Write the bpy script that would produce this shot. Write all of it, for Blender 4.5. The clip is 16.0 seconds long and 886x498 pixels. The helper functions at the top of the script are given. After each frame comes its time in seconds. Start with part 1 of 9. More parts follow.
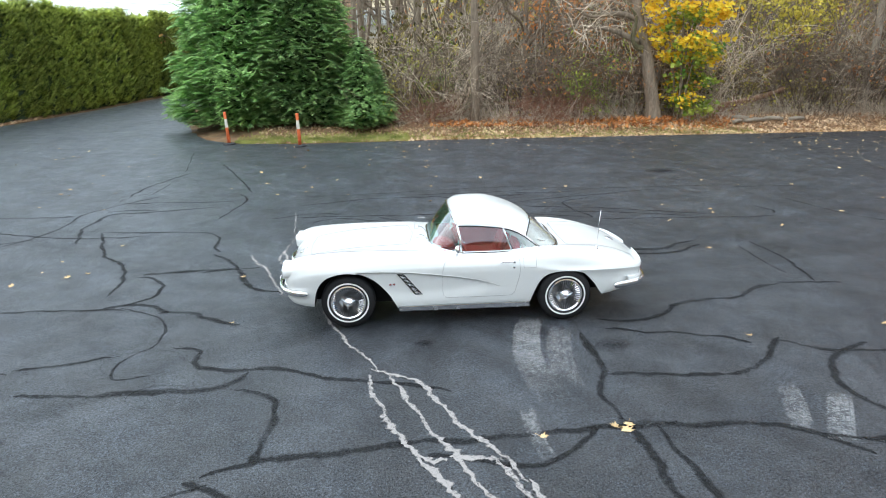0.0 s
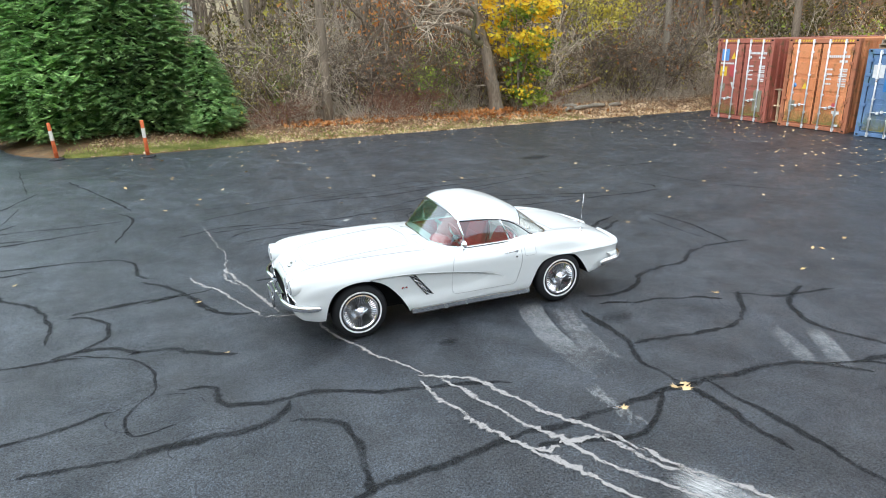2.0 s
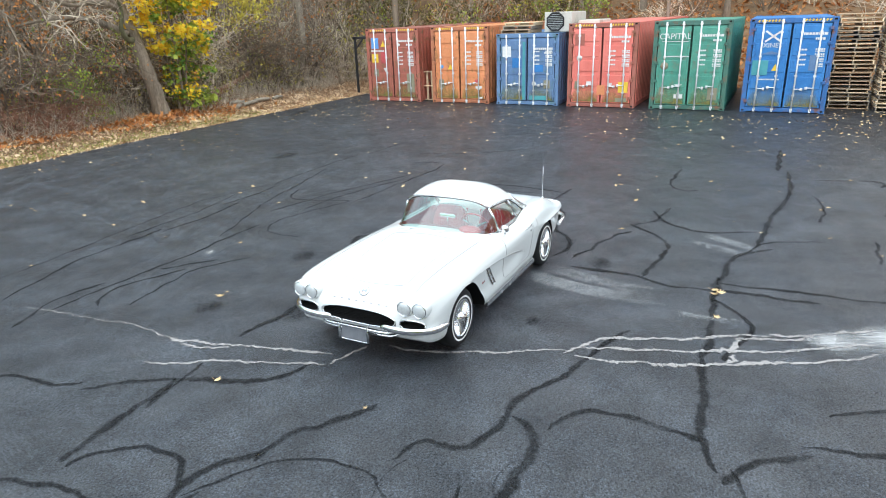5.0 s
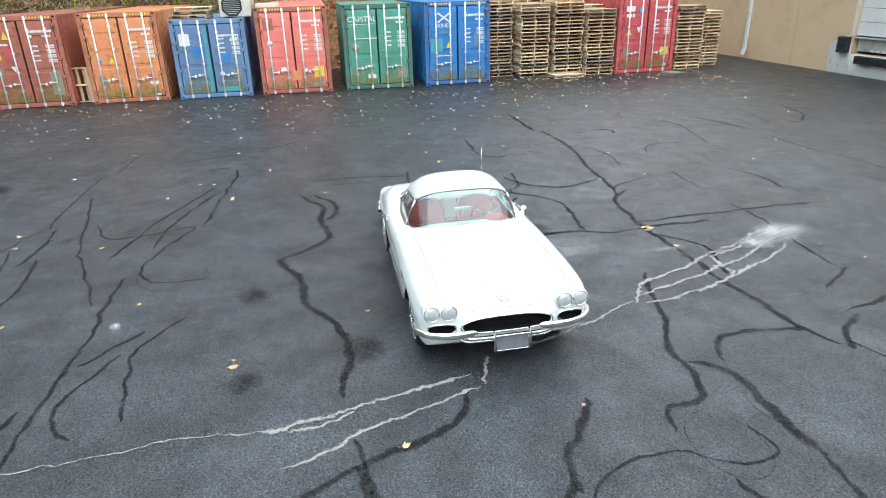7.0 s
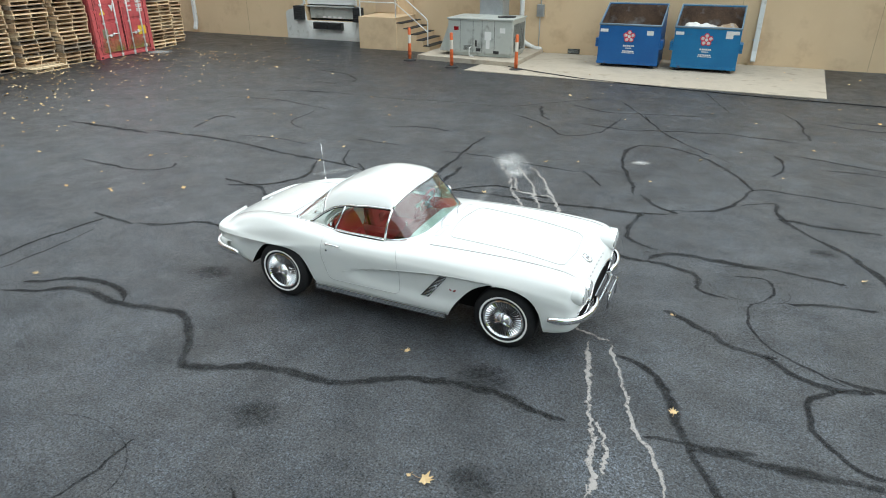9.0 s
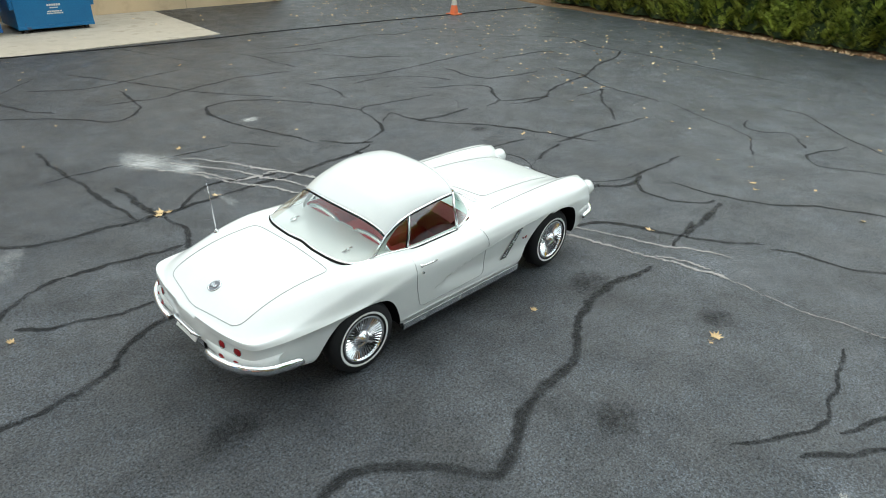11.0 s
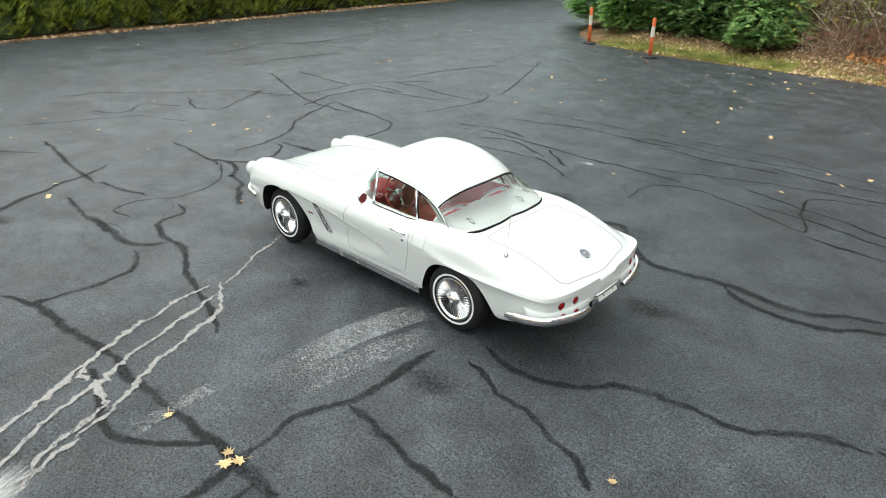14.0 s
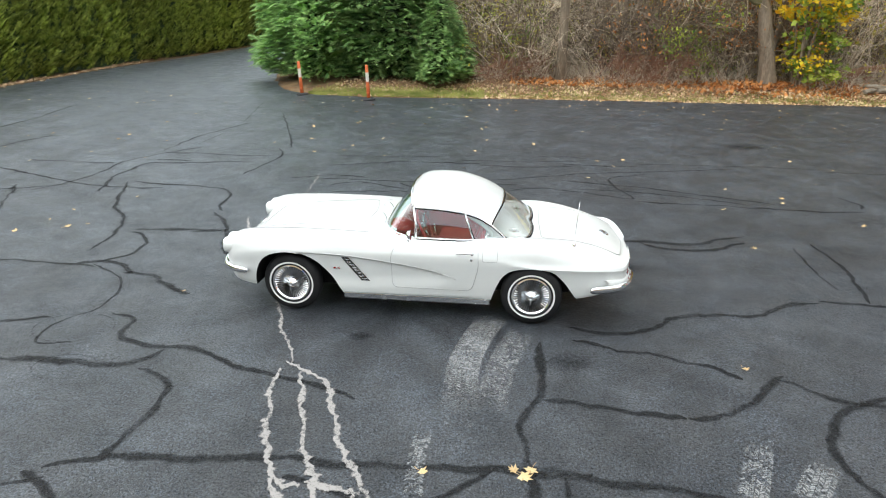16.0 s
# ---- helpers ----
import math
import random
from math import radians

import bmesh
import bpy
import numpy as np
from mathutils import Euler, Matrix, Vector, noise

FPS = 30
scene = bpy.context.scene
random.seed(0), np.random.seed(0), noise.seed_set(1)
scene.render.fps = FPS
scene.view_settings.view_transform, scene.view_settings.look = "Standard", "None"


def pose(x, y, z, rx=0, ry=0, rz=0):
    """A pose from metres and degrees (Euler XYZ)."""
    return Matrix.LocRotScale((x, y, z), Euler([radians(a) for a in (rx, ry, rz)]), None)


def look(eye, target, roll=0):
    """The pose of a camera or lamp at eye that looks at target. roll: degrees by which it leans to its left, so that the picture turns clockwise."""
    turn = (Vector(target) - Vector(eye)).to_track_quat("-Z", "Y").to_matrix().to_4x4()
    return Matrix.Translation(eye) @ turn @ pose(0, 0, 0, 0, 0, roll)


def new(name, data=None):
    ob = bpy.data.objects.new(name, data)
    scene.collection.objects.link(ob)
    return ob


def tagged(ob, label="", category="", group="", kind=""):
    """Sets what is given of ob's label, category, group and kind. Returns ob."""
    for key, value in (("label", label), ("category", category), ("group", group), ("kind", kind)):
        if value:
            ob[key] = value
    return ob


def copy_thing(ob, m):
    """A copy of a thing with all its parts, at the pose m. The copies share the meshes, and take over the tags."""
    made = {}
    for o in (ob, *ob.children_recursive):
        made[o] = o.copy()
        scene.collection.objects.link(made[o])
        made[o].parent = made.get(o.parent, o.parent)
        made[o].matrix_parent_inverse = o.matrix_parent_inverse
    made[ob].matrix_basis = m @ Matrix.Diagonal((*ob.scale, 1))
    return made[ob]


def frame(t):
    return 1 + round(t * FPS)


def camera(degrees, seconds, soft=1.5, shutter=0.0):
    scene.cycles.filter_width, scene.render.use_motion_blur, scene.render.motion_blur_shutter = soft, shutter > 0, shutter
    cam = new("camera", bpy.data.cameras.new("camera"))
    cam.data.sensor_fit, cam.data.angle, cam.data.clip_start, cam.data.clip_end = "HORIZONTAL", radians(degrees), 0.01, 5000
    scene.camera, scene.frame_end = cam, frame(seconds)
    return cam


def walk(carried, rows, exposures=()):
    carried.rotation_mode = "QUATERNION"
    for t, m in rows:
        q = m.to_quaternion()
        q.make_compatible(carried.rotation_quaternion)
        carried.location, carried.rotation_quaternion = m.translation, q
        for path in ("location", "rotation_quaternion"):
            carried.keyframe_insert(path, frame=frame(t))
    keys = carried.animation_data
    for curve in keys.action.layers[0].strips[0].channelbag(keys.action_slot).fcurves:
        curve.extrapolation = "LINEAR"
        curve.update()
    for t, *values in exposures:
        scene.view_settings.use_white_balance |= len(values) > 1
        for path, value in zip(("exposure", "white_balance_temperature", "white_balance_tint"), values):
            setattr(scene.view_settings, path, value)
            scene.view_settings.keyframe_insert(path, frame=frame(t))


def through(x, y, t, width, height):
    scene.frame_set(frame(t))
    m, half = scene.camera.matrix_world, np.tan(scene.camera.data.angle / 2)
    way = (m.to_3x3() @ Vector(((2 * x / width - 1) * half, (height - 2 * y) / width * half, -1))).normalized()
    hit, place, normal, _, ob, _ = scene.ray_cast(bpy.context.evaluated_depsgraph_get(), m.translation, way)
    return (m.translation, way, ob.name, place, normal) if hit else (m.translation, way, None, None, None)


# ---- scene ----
cam = camera(69.3, 16.0, soft=1.0)
PATH = [
    (0, (-0.625, -7.768, 3.207), (-0.500, -5.870, 2.589), -0.60),
    (0.5, (-1.088, -7.707, 3.206), (-0.842, -5.821, 2.587), -0.70),
    (1, (-1.620, -7.604, 3.208), (-1.239, -5.742, 2.586), -0.80),
    (1.5, (-2.207, -7.452, 3.218), (-1.670, -5.630, 2.592), -1.00),
    (2, (-2.837, -7.208, 3.216), (-2.132, -5.447, 2.583), -1.10),
    (2.5, (-3.512, -6.867, 3.206), (-2.618, -5.197, 2.566), -1.20),
    (3, (-4.195, -6.423, 3.203), (-3.099, -4.882, 2.550), -1.40),
    (3.2, (-4.469, -6.212, 3.208), (-3.300, -4.729, 2.551), -1.50),
    (3.73, (-5.143, -5.632, 3.221), (-3.807, -4.301, 2.556), -1.72),
    (4.25, (-5.807, -4.940, 3.254), (-4.338, -3.759, 2.584), -1.90),
    (4.78, (-6.435, -4.076, 3.302), (-4.844, -3.071, 2.623), -2.01),
    (5.3, (-6.967, -2.988, 3.357), (-5.256, -2.220, 2.661), -2.00),
    (5.5, (-7.125, -2.549, 3.381), (-5.375, -1.886, 2.676), -2.00),
    (6, (-7.383, -1.326, 3.434), (-5.560, -0.943, 2.705), -1.90),
    (6.5, (-7.401, 0.004, 3.466), (-5.548, 0.089, 2.719), -1.80),
    (7, (-7.157, 1.384, 3.487), (-5.332, 1.093, 2.722), -1.60),
    (7.5, (-6.601, 2.773, 3.522), (-4.919, 2.031, 2.736), -1.20),
    (8, (-5.685, 4.033, 3.528), (-4.221, 2.931, 2.726), -0.90),
    (8.5, (-4.470, 5.033, 3.522), (-3.304, 3.635, 2.693), -0.50),
    (9, (-3.060, 5.716, 3.519), (-2.271, 4.089, 2.665), -0.20),
    (9.5, (-1.442, 6.062, 3.519), (-1.182, 4.284, 2.640), 0.30),
    (9.7, (-0.748, 6.067, 3.512), (-0.695, 4.273, 2.631), 0.40),
    (10.22, (1.106, 5.764, 3.487), (0.586, 4.060, 2.580), 1.05),
    (10.75, (2.971, 4.872, 3.437), (1.933, 3.442, 2.499), 1.88),
    (11.28, (4.464, 3.449, 3.383), (3.043, 2.422, 2.421), 2.51),
    (11.8, (5.396, 1.806, 3.347), (3.748, 1.222, 2.375), 2.60),
    (12, (5.614, 1.128, 3.324), (3.910, 0.738, 2.353), 2.50),
    (12.5, (5.818, -0.502, 3.321), (4.069, -0.486, 2.350), 2.20),
    (13, (5.657, -2.003, 3.315), (3.971, -1.511, 2.358), 1.90),
    (13.5, (5.196, -3.328, 3.332), (3.729, -2.345, 2.394), 1.50),
    (14, (4.485, -4.527, 3.322), (3.290, -3.205, 2.413), 1.20),
    (14.5, (3.665, -5.425, 3.311), (2.736, -3.878, 2.446), 0.90),
    (15, (2.742, -6.129, 3.281), (2.103, -4.423, 2.457), 0.60),
    (15.5, (1.818, -6.578, 3.259), (1.462, -4.776, 2.469), 0.20),
    (16, (1.137, -6.804, 3.250), (0.899, -4.966, 2.498), 0.10),
]
walk(cam, [(t, look(eye, target, roll)) for t, eye, target, roll in PATH], [(0.0, 0.99, 6100, 12), (3.0, 0.95, 6100, 12), (6.0, 1.04, 6050, 10), (7.5, 1.00, 6200, 9), (9.5, 0.68, 6450, 8), (12.5, 0.66, 6600, 5), (14.0, 0.88, 6750, 8), (15.0, 0.94, 6750, 10), (16.0, 0.98, 6600, 12)])

# ---- light: a bright overcast sky ----
world = bpy.data.worlds.new("world")
scene.world = world
world.use_nodes = True
_wn = world.node_tree
_sky = _wn.nodes.new("ShaderNodeTexSky")
_sky.sky_type = "NISHITA"
_sky.sun_disc = False
_sky.sun_elevation, _sky.sun_rotation = radians(46), radians(103)
_sky.air_density, _sky.dust_density, _sky.ozone_density = 1.0, 4.0, 1.0
_mixw = _wn.nodes.new("ShaderNodeMixRGB")
_mixw.inputs["Fac"].default_value = 0.72
_mixw.inputs["Color2"].default_value = (7.9, 9.1, 9.35, 1)
_wn.links.new(_sky.outputs[0], _mixw.inputs["Color1"])
_bg = _wn.nodes["Background"]
_wn.links.new(_mixw.outputs[0], _bg.inputs["Color"])
_bg.inputs["Strength"].default_value = 0.125
sun_data = bpy.data.lights.new("sun", "SUN")
sun_data.energy, sun_data.angle, sun_data.color = 1.5, radians(84), (1.0, 0.97, 0.93)
sun = new("sun", sun_data)
sun.matrix_world = look((-17, -4, 18), (0, 0, 0))


# ---- small building helpers ----
def smoothstep(a, b, x):
    u = min(1.0, max(0.0, (x - a) / (b - a)))
    return u * u * (3 - 2 * u)


def catmull(pts, n):
    """A smooth line through pts, n samples a span."""
    pts = [Vector(p) for p in pts]
    out = []
    for i in range(len(pts) - 1):
        p0, p1, p2, p3 = pts[max(i - 1, 0)], pts[i], pts[i + 1], pts[min(i + 2, len(pts) - 1)]
        for k in range(n):
            u = k / n
            out.append(0.5 * (2 * p1 + (p2 - p0) * u + (2 * p0 - 5 * p1 + 4 * p2 - p3) * u * u + (3 * p1 - p0 - 3 * p2 + p3) * u ** 3))
    out.append(pts[-1])
    return out


def lerp_table(table, x):
    """Smooth value at x of a table of (x, value, ...) rows."""
    rows = table
    if x <= rows[0][0]:
        return rows[0][1:]
    for a, b in zip(rows, rows[1:]):
        if x <= b[0]:
            i = rows.index(a)
            p, q = rows[max(i - 1, 0)], rows[min(i + 2, len(rows) - 1)]
            h = b[0] - a[0]
            u = (x - a[0]) / h
            out = []
            for k in range(1, len(a)):
                m0 = (b[k] - p[k]) / (b[0] - p[0]) * h if b[0] > p[0] else 0
                m1 = (q[k] - a[k]) / (q[0] - a[0]) * h if q[0] > a[0] else 0
                d = b[k] - a[k]
                if d == 0:
                    m0 = m1 = 0
                else:
                    m0 = d * min(max(m0 / d, 0), 3)
                    m1 = d * min(max(m1 / d, 0), 3)
                out.append((2 * u ** 3 - 3 * u * u + 1) * a[k] + (u ** 3 - 2 * u * u + u) * m0 + (3 * u * u - 2 * u ** 3) * b[k] + (u ** 3 - u * u) * m1)
            return tuple(out)
    return rows[-1][1:]


def box(bm, c, s, rot=None, bevel=0.0, mat=0):
    """A box at c of size s, its edges bevelled."""
    m = Matrix.Translation(c) @ (rot or Matrix.Identity(4)) @ Matrix.Diagonal((*s, 1))
    geo = bmesh.ops.create_cube(bm, size=1.0, matrix=m)
    faces = list({f for v in geo["verts"] for f in v.link_faces})
    if bevel:
        edges = list({e for v in geo["verts"] for e in v.link_edges})
        got = bmesh.ops.bevel(bm, geom=edges, offset=bevel, segments=2, profile=0.6, affect="EDGES")
        faces = list(set(got["faces"]) | {f for f in faces if f.is_valid})
    for f in faces:
        f.material_index = mat
    return faces


def rounded(pts, r=0.06, n=5, closed=True):
    """Corner points of a panel with rounded corners, filled up along the sides."""
    out = []
    m = len(pts)
    for i in range(m):
        p = Vector(pts[i])
        if not closed and i in (0, m - 1):
            out.append(p)
            continue
        a, b = Vector(pts[i - 1]), Vector(pts[(i + 1) % m])
        da, db = (a - p).normalized() * min(r, (a - p).length / 2), (b - p).normalized() * min(r, (b - p).length / 2)
        for k in range(n + 1):
            u = k / n
            out.append((p + da) * (1 - u) ** 2 + p * 2 * u * (1 - u) + (p + db) * u * u)
    fill = []
    for i, p in enumerate(out):
        q = out[(i + 1) % len(out)]
        fill.append(p)
        if closed or i < len(out) - 1:
            steps = int((q - p).length / 0.05)
            fill += [p.lerp(q, k / (steps + 1)) for k in range(1, steps + 1)]
    return fill


def ring_frame(d):
    d = Vector(d).normalized()
    a = d.cross(Vector((0, 0, 1)) if abs(d.z) < 0.95 else Vector((1, 0, 0))).normalized()
    return a, d.cross(a)


def tube(bm, pts, r, n=8, mat=0, closed=False, taper=None):
    """A round bar along pts; taper gives each point's radius."""
    pts = [Vector(p) for p in pts]
    rings = []
    for i, p in enumerate(pts):
        if closed:
            d = pts[(i + 1) % len(pts)] - pts[i - 1]
        else:
            d = pts[min(i + 1, len(pts) - 1)] - pts[max(i - 1, 0)]
        a, b = ring_frame(d)
        rr = taper[i] if taper else r
        rings.append([bm.verts.new(p + rr * (math.cos(2 * math.pi * k / n) * a + math.sin(2 * math.pi * k / n) * b)) for k in range(n)])
    m = len(rings)
    for i in range(m if closed else m - 1):
        r0, r1 = rings[i], rings[(i + 1) % m]
        off = 0
        if closed and i == m - 1:
            off = min(range(n), key=lambda o: (r0[0].co - r1[o].co).length)
        for k in range(n):
            f = bm.faces.new((r0[k], r0[(k + 1) % n], r1[(k + 1 + off) % n], r1[(k + off) % n]))
            f.material_index = mat
            f.smooth = True
    if not closed:
        bm.faces.new(rings[0][::-1]).material_index = mat
        bm.faces.new(rings[-1]).material_index = mat


def lathe(bm, profile, n=32, m=None, mat=0):
    """Turns (radius, height) rows round local z."""
    m = m or Matrix.Identity(4)
    rings = []
    for r, z in profile:
        if r < 1e-5:
            rings.append([bm.verts.new(m @ Vector((0, 0, z)))])
        else:
            rings.append([bm.verts.new(m @ Vector((r * math.cos(2 * math.pi * k / n), r * math.sin(2 * math.pi * k / n), z))) for k in range(n)])
    for a, b in zip(rings, rings[1:]):
        for k in range(n):
            q = [a[k % len(a)], a[(k + 1) % len(a)], b[(k + 1) % len(b)], b[k % len(b)]]
            q = list(dict.fromkeys(q))
            if len(q) > 2:
                f = bm.faces.new(q)
                f.smooth, f.material_index = True, mat


def grid(bm, rows, mat=0, close=False):
    """A skin over rows of points."""
    vs = [[bm.verts.new(p) for p in row] for row in rows]
    for a, b in zip(vs, vs[1:]):
        n = len(a)
        for k in range(n if close else n - 1):
            f = bm.faces.new((a[k], a[(k + 1) % n], b[(k + 1) % n], b[k]))
            f.smooth, f.material_index = True, mat
    return vs


def part(name, bm, material, parent=None, label="", smooth=None, double=0.0):
    """Links a bmesh as one mesh object, under its thing or part."""
    me = bpy.data.meshes.new(name)
    if double:
        bmesh.ops.remove_doubles(bm, verts=bm.verts, dist=double)
    bmesh.ops.recalc_face_normals(bm, faces=bm.faces)
    bm.to_mesh(me)
    bm.free()
    for mt in (material if isinstance(material, (list, tuple)) else [material]):
        me.materials.append(mt)
    ob = new(name, me)
    if smooth is not None:
        me.polygons.foreach_set("use_smooth", [True] * len(me.polygons))
        me.set_sharp_from_angle(angle=radians(smooth))
    if parent:
        ob.parent = parent
    if label:
        ob["label"] = label
    return ob


def soup(name, verts, faces, material, parent=None, smooth=False):
    """A mesh from arrays, for leaves and twigs."""
    me = bpy.data.meshes.new(name)
    me.from_pydata([tuple(v) for v in verts], [], faces)
    for mt in (material if isinstance(material, (list, tuple)) else [material]):
        me.materials.append(mt)
    if smooth:
        me.polygons.foreach_set("use_smooth", [True] * len(me.polygons))
    ob = new(name, me)
    if parent:
        ob.parent = parent
    return ob


def thing(name, m, label, category, group=""):
    """An empty at the base of a thing; its parts go under it."""
    ob = new(name)
    ob.empty_display_size = 0.2
    ob.matrix_world = m
    return tagged(ob, label, category, group)


def bars(bm, x0, z0, w, h, gap, depth, mat=0, axis="y", y=0.0, seed=1):
    """A line of plain bars standing for writing."""
    rnd = random.Random(seed)
    x = x0
    while x < x0 + w:
        ww = min(gap * rnd.uniform(0.8, 1.6), x0 + w - x)
        if ww > gap * 0.3:
            c, s = ((x + ww / 2, y, z0), (ww, depth, h)) if axis == "y" else ((y, x + ww / 2, z0), (depth, ww, h))
            box(bm, c, s, mat=mat)
        x += ww + gap * 0.28


# ---- materials ----
def material(name, low, high, scale=4.0, rough=0.6, metal=0.0, bump=0.1, fine=60.0, vary=0.0, spec=0.5, coat=0.0, stain=None, stain_scale=1.2, stain_cut=(0.52, 0.68),
             rough_vary=0.1, distance=0.01, stretch=(1, 1, 1)):
    """A painted, stony or woody surface: two scales of tone, grain relief, stains with a shape of their own."""
    mt = bpy.data.materials.new(name)
    mt.use_nodes = True
    nt = mt.node_tree
    nd, ln = nt.nodes, nt.links
    p = nd["Principled BSDF"]
    geo = nd.new("ShaderNodeTexCoord")
    mp = nd.new("ShaderNodeMapping")
    mp.inputs["Scale"].default_value = stretch
    ln.new(geo.outputs["Object"], mp.inputs["Vector"])
    n1, n2 = nd.new("ShaderNodeTexNoise"), nd.new("ShaderNodeTexNoise")
    n1.inputs["Scale"].default_value, n1.inputs["Detail"].default_value, n1.inputs["Roughness"].default_value = scale, 6, 0.6
    n2.inputs["Scale"].default_value, n2.inputs["Detail"].default_value = fine, 4
    ln.new(mp.outputs[0], n1.inputs["Vector"]), ln.new(mp.outputs[0], n2.inputs["Vector"])
    add = nd.new("ShaderNodeMath")
    add.operation = "MULTIPLY_ADD"
    add.inputs[1].default_value, add.inputs[2].default_value = 0.45, 0.0
    ln.new(n2.outputs["Fac"], add.inputs[0])
    add2 = nd.new("ShaderNodeMath")
    add2.operation = "MULTIPLY_ADD"
    add2.inputs[1].default_value = 0.75
    ln.new(n1.outputs["Fac"], add2.inputs[0]), ln.new(add.outputs[0], add2.inputs[2])
    rp = nd.new("ShaderNodeValToRGB")
    rp.color_ramp.elements[0].position, rp.color_ramp.elements[1].position = 0.38, 0.82
    rp.color_ramp.elements[0].color, rp.color_ramp.elements[1].color = (*low, 1), (*high, 1)
    ln.new(add2.outputs[0], rp.inputs["Fac"])
    col = rp.outputs["Color"]
    if vary:
        info = nd.new("ShaderNodeObjectInfo")
        mr = nd.new("ShaderNodeMapRange")
        mr.inputs["To Min"].default_value, mr.inputs["To Max"].default_value = 1 - vary, 1 + vary
        ln.new(info.outputs["Random"], mr.inputs["Value"])
        hs = nd.new("ShaderNodeHueSaturation")
        ln.new(mr.outputs[0], hs.inputs["Value"]), ln.new(col, hs.inputs["Color"])
        col = hs.outputs["Color"]
    if stain:
        n3 = nd.new("ShaderNodeTexNoise")
        n3.inputs["Scale"].default_value, n3.inputs["Detail"].default_value, n3.inputs["Roughness"].default_value = stain_scale, 8, 0.65
        ln.new(mp.outputs[0], n3.inputs["Vector"])
        mr3 = nd.new("ShaderNodeMapRange")
        mr3.inputs["From Min"].default_value, mr3.inputs["From Max"].default_value = stain_cut
        ln.new(n3.outputs["Fac"], mr3.inputs["Value"])
        mx = nd.new("ShaderNodeMixRGB")
        mx.inputs["Color2"].default_value = (*stain, 1)
        ln.new(mr3.outputs[0], mx.inputs["Fac"]), ln.new(col, mx.inputs["Color1"])
        col = mx.outputs["Color"]
    ln.new(col, p.inputs["Base Color"])
    rr = nd.new("ShaderNodeMapRange")
    rr.inputs["To Min"].default_value, rr.inputs["To Max"].default_value = max(rough - rough_vary, 0.02), min(rough + rough_vary, 1)
    ln.new(n1.outputs["Fac"], rr.inputs["Value"]), ln.new(rr.outputs[0], p.inputs["Roughness"])
    p.inputs["Metallic"].default_value = metal
    p.inputs["Specular IOR Level"].default_value = spec
    p.inputs["Coat Weight"].default_value = coat
    p.inputs["Coat Roughness"].default_value = 0.04
    if bump:
        bp = nd.new("ShaderNodeBump")
        bp.inputs["Strength"].default_value, bp.inputs["Distance"].default_value = bump, distance
        ln.new(n2.outputs["Fac"], bp.inputs["Height"]), ln.new(bp.outputs[0], p.inputs["Normal"])
    return mt


def leafy(name, low, high, through=0.25, rough=0.55, scale=1.5):
    """Leaves: tone by clump and by leaf, a little light coming through."""
    mt = bpy.data.materials.new(name)
    mt.use_nodes = True
    nd, ln = mt.node_tree.nodes, mt.node_tree.links
    p = nd["Principled BSDF"]
    geo, tc = nd.new("ShaderNodeNewGeometry"), nd.new("ShaderNodeTexCoord")
    nz = nd.new("ShaderNodeTexNoise")
    nz.inputs["Scale"].default_value, nz.inputs["Detail"].default_value = scale, 3
    ln.new(tc.outputs["Object"], nz.inputs["Vector"])
    ad = nd.new("ShaderNodeMath")
    ad.operation = "MULTIPLY_ADD"
    ad.inputs[1].default_value = 0.45
    ln.new(geo.outputs["Random Per Island"], ad.inputs[0])
    sc = nd.new("ShaderNodeMapRange")
    sc.inputs["From Min"].default_value, sc.inputs["From Max"].default_value, sc.inputs["To Max"].default_value = 0.34, 0.66, 0.65
    ln.new(nz.outputs["Fac"], sc.inputs["Value"]), ln.new(sc.outputs[0], ad.inputs[2])
    rp = nd.new("ShaderNodeValToRGB")
    rp.color_ramp.elements[0].position, rp.color_ramp.elements[1].position = 0.15, 0.95
    rp.color_ramp.elements[0].color, rp.color_ramp.elements[1].color = (*low, 1), (*high, 1)
    ln.new(ad.outputs[0], rp.inputs["Fac"])
    info = nd.new("ShaderNodeObjectInfo")
    mr = nd.new("ShaderNodeMapRange")
    mr.inputs["To Min"].default_value, mr.inputs["To Max"].default_value = 0.85, 1.15
    ln.new(info.outputs["Random"], mr.inputs["Value"])
    hs = nd.new("ShaderNodeHueSaturation")
    ln.new(mr.outputs[0], hs.inputs["Value"]), ln.new(rp.outputs[0], hs.inputs["Color"])
    ln.new(hs.outputs[0], p.inputs["Base Color"])
    p.inputs["Roughness"].default_value = rough
    p.inputs["Specular IOR Level"].default_value = 0.25
    tr = nd.new("ShaderNodeBsdfTranslucent")
    ln.new(hs.outputs[0], tr.inputs["Color"])
    mx = nd.new("ShaderNodeMixShader")
    mx.inputs[0].default_value = through
    ln.new(p.outputs[0], mx.inputs[1]), ln.new(tr.outputs[0], mx.inputs[2])
    ln.new(mx.outputs[0], nd["Material Output"].inputs[0])
    return mt


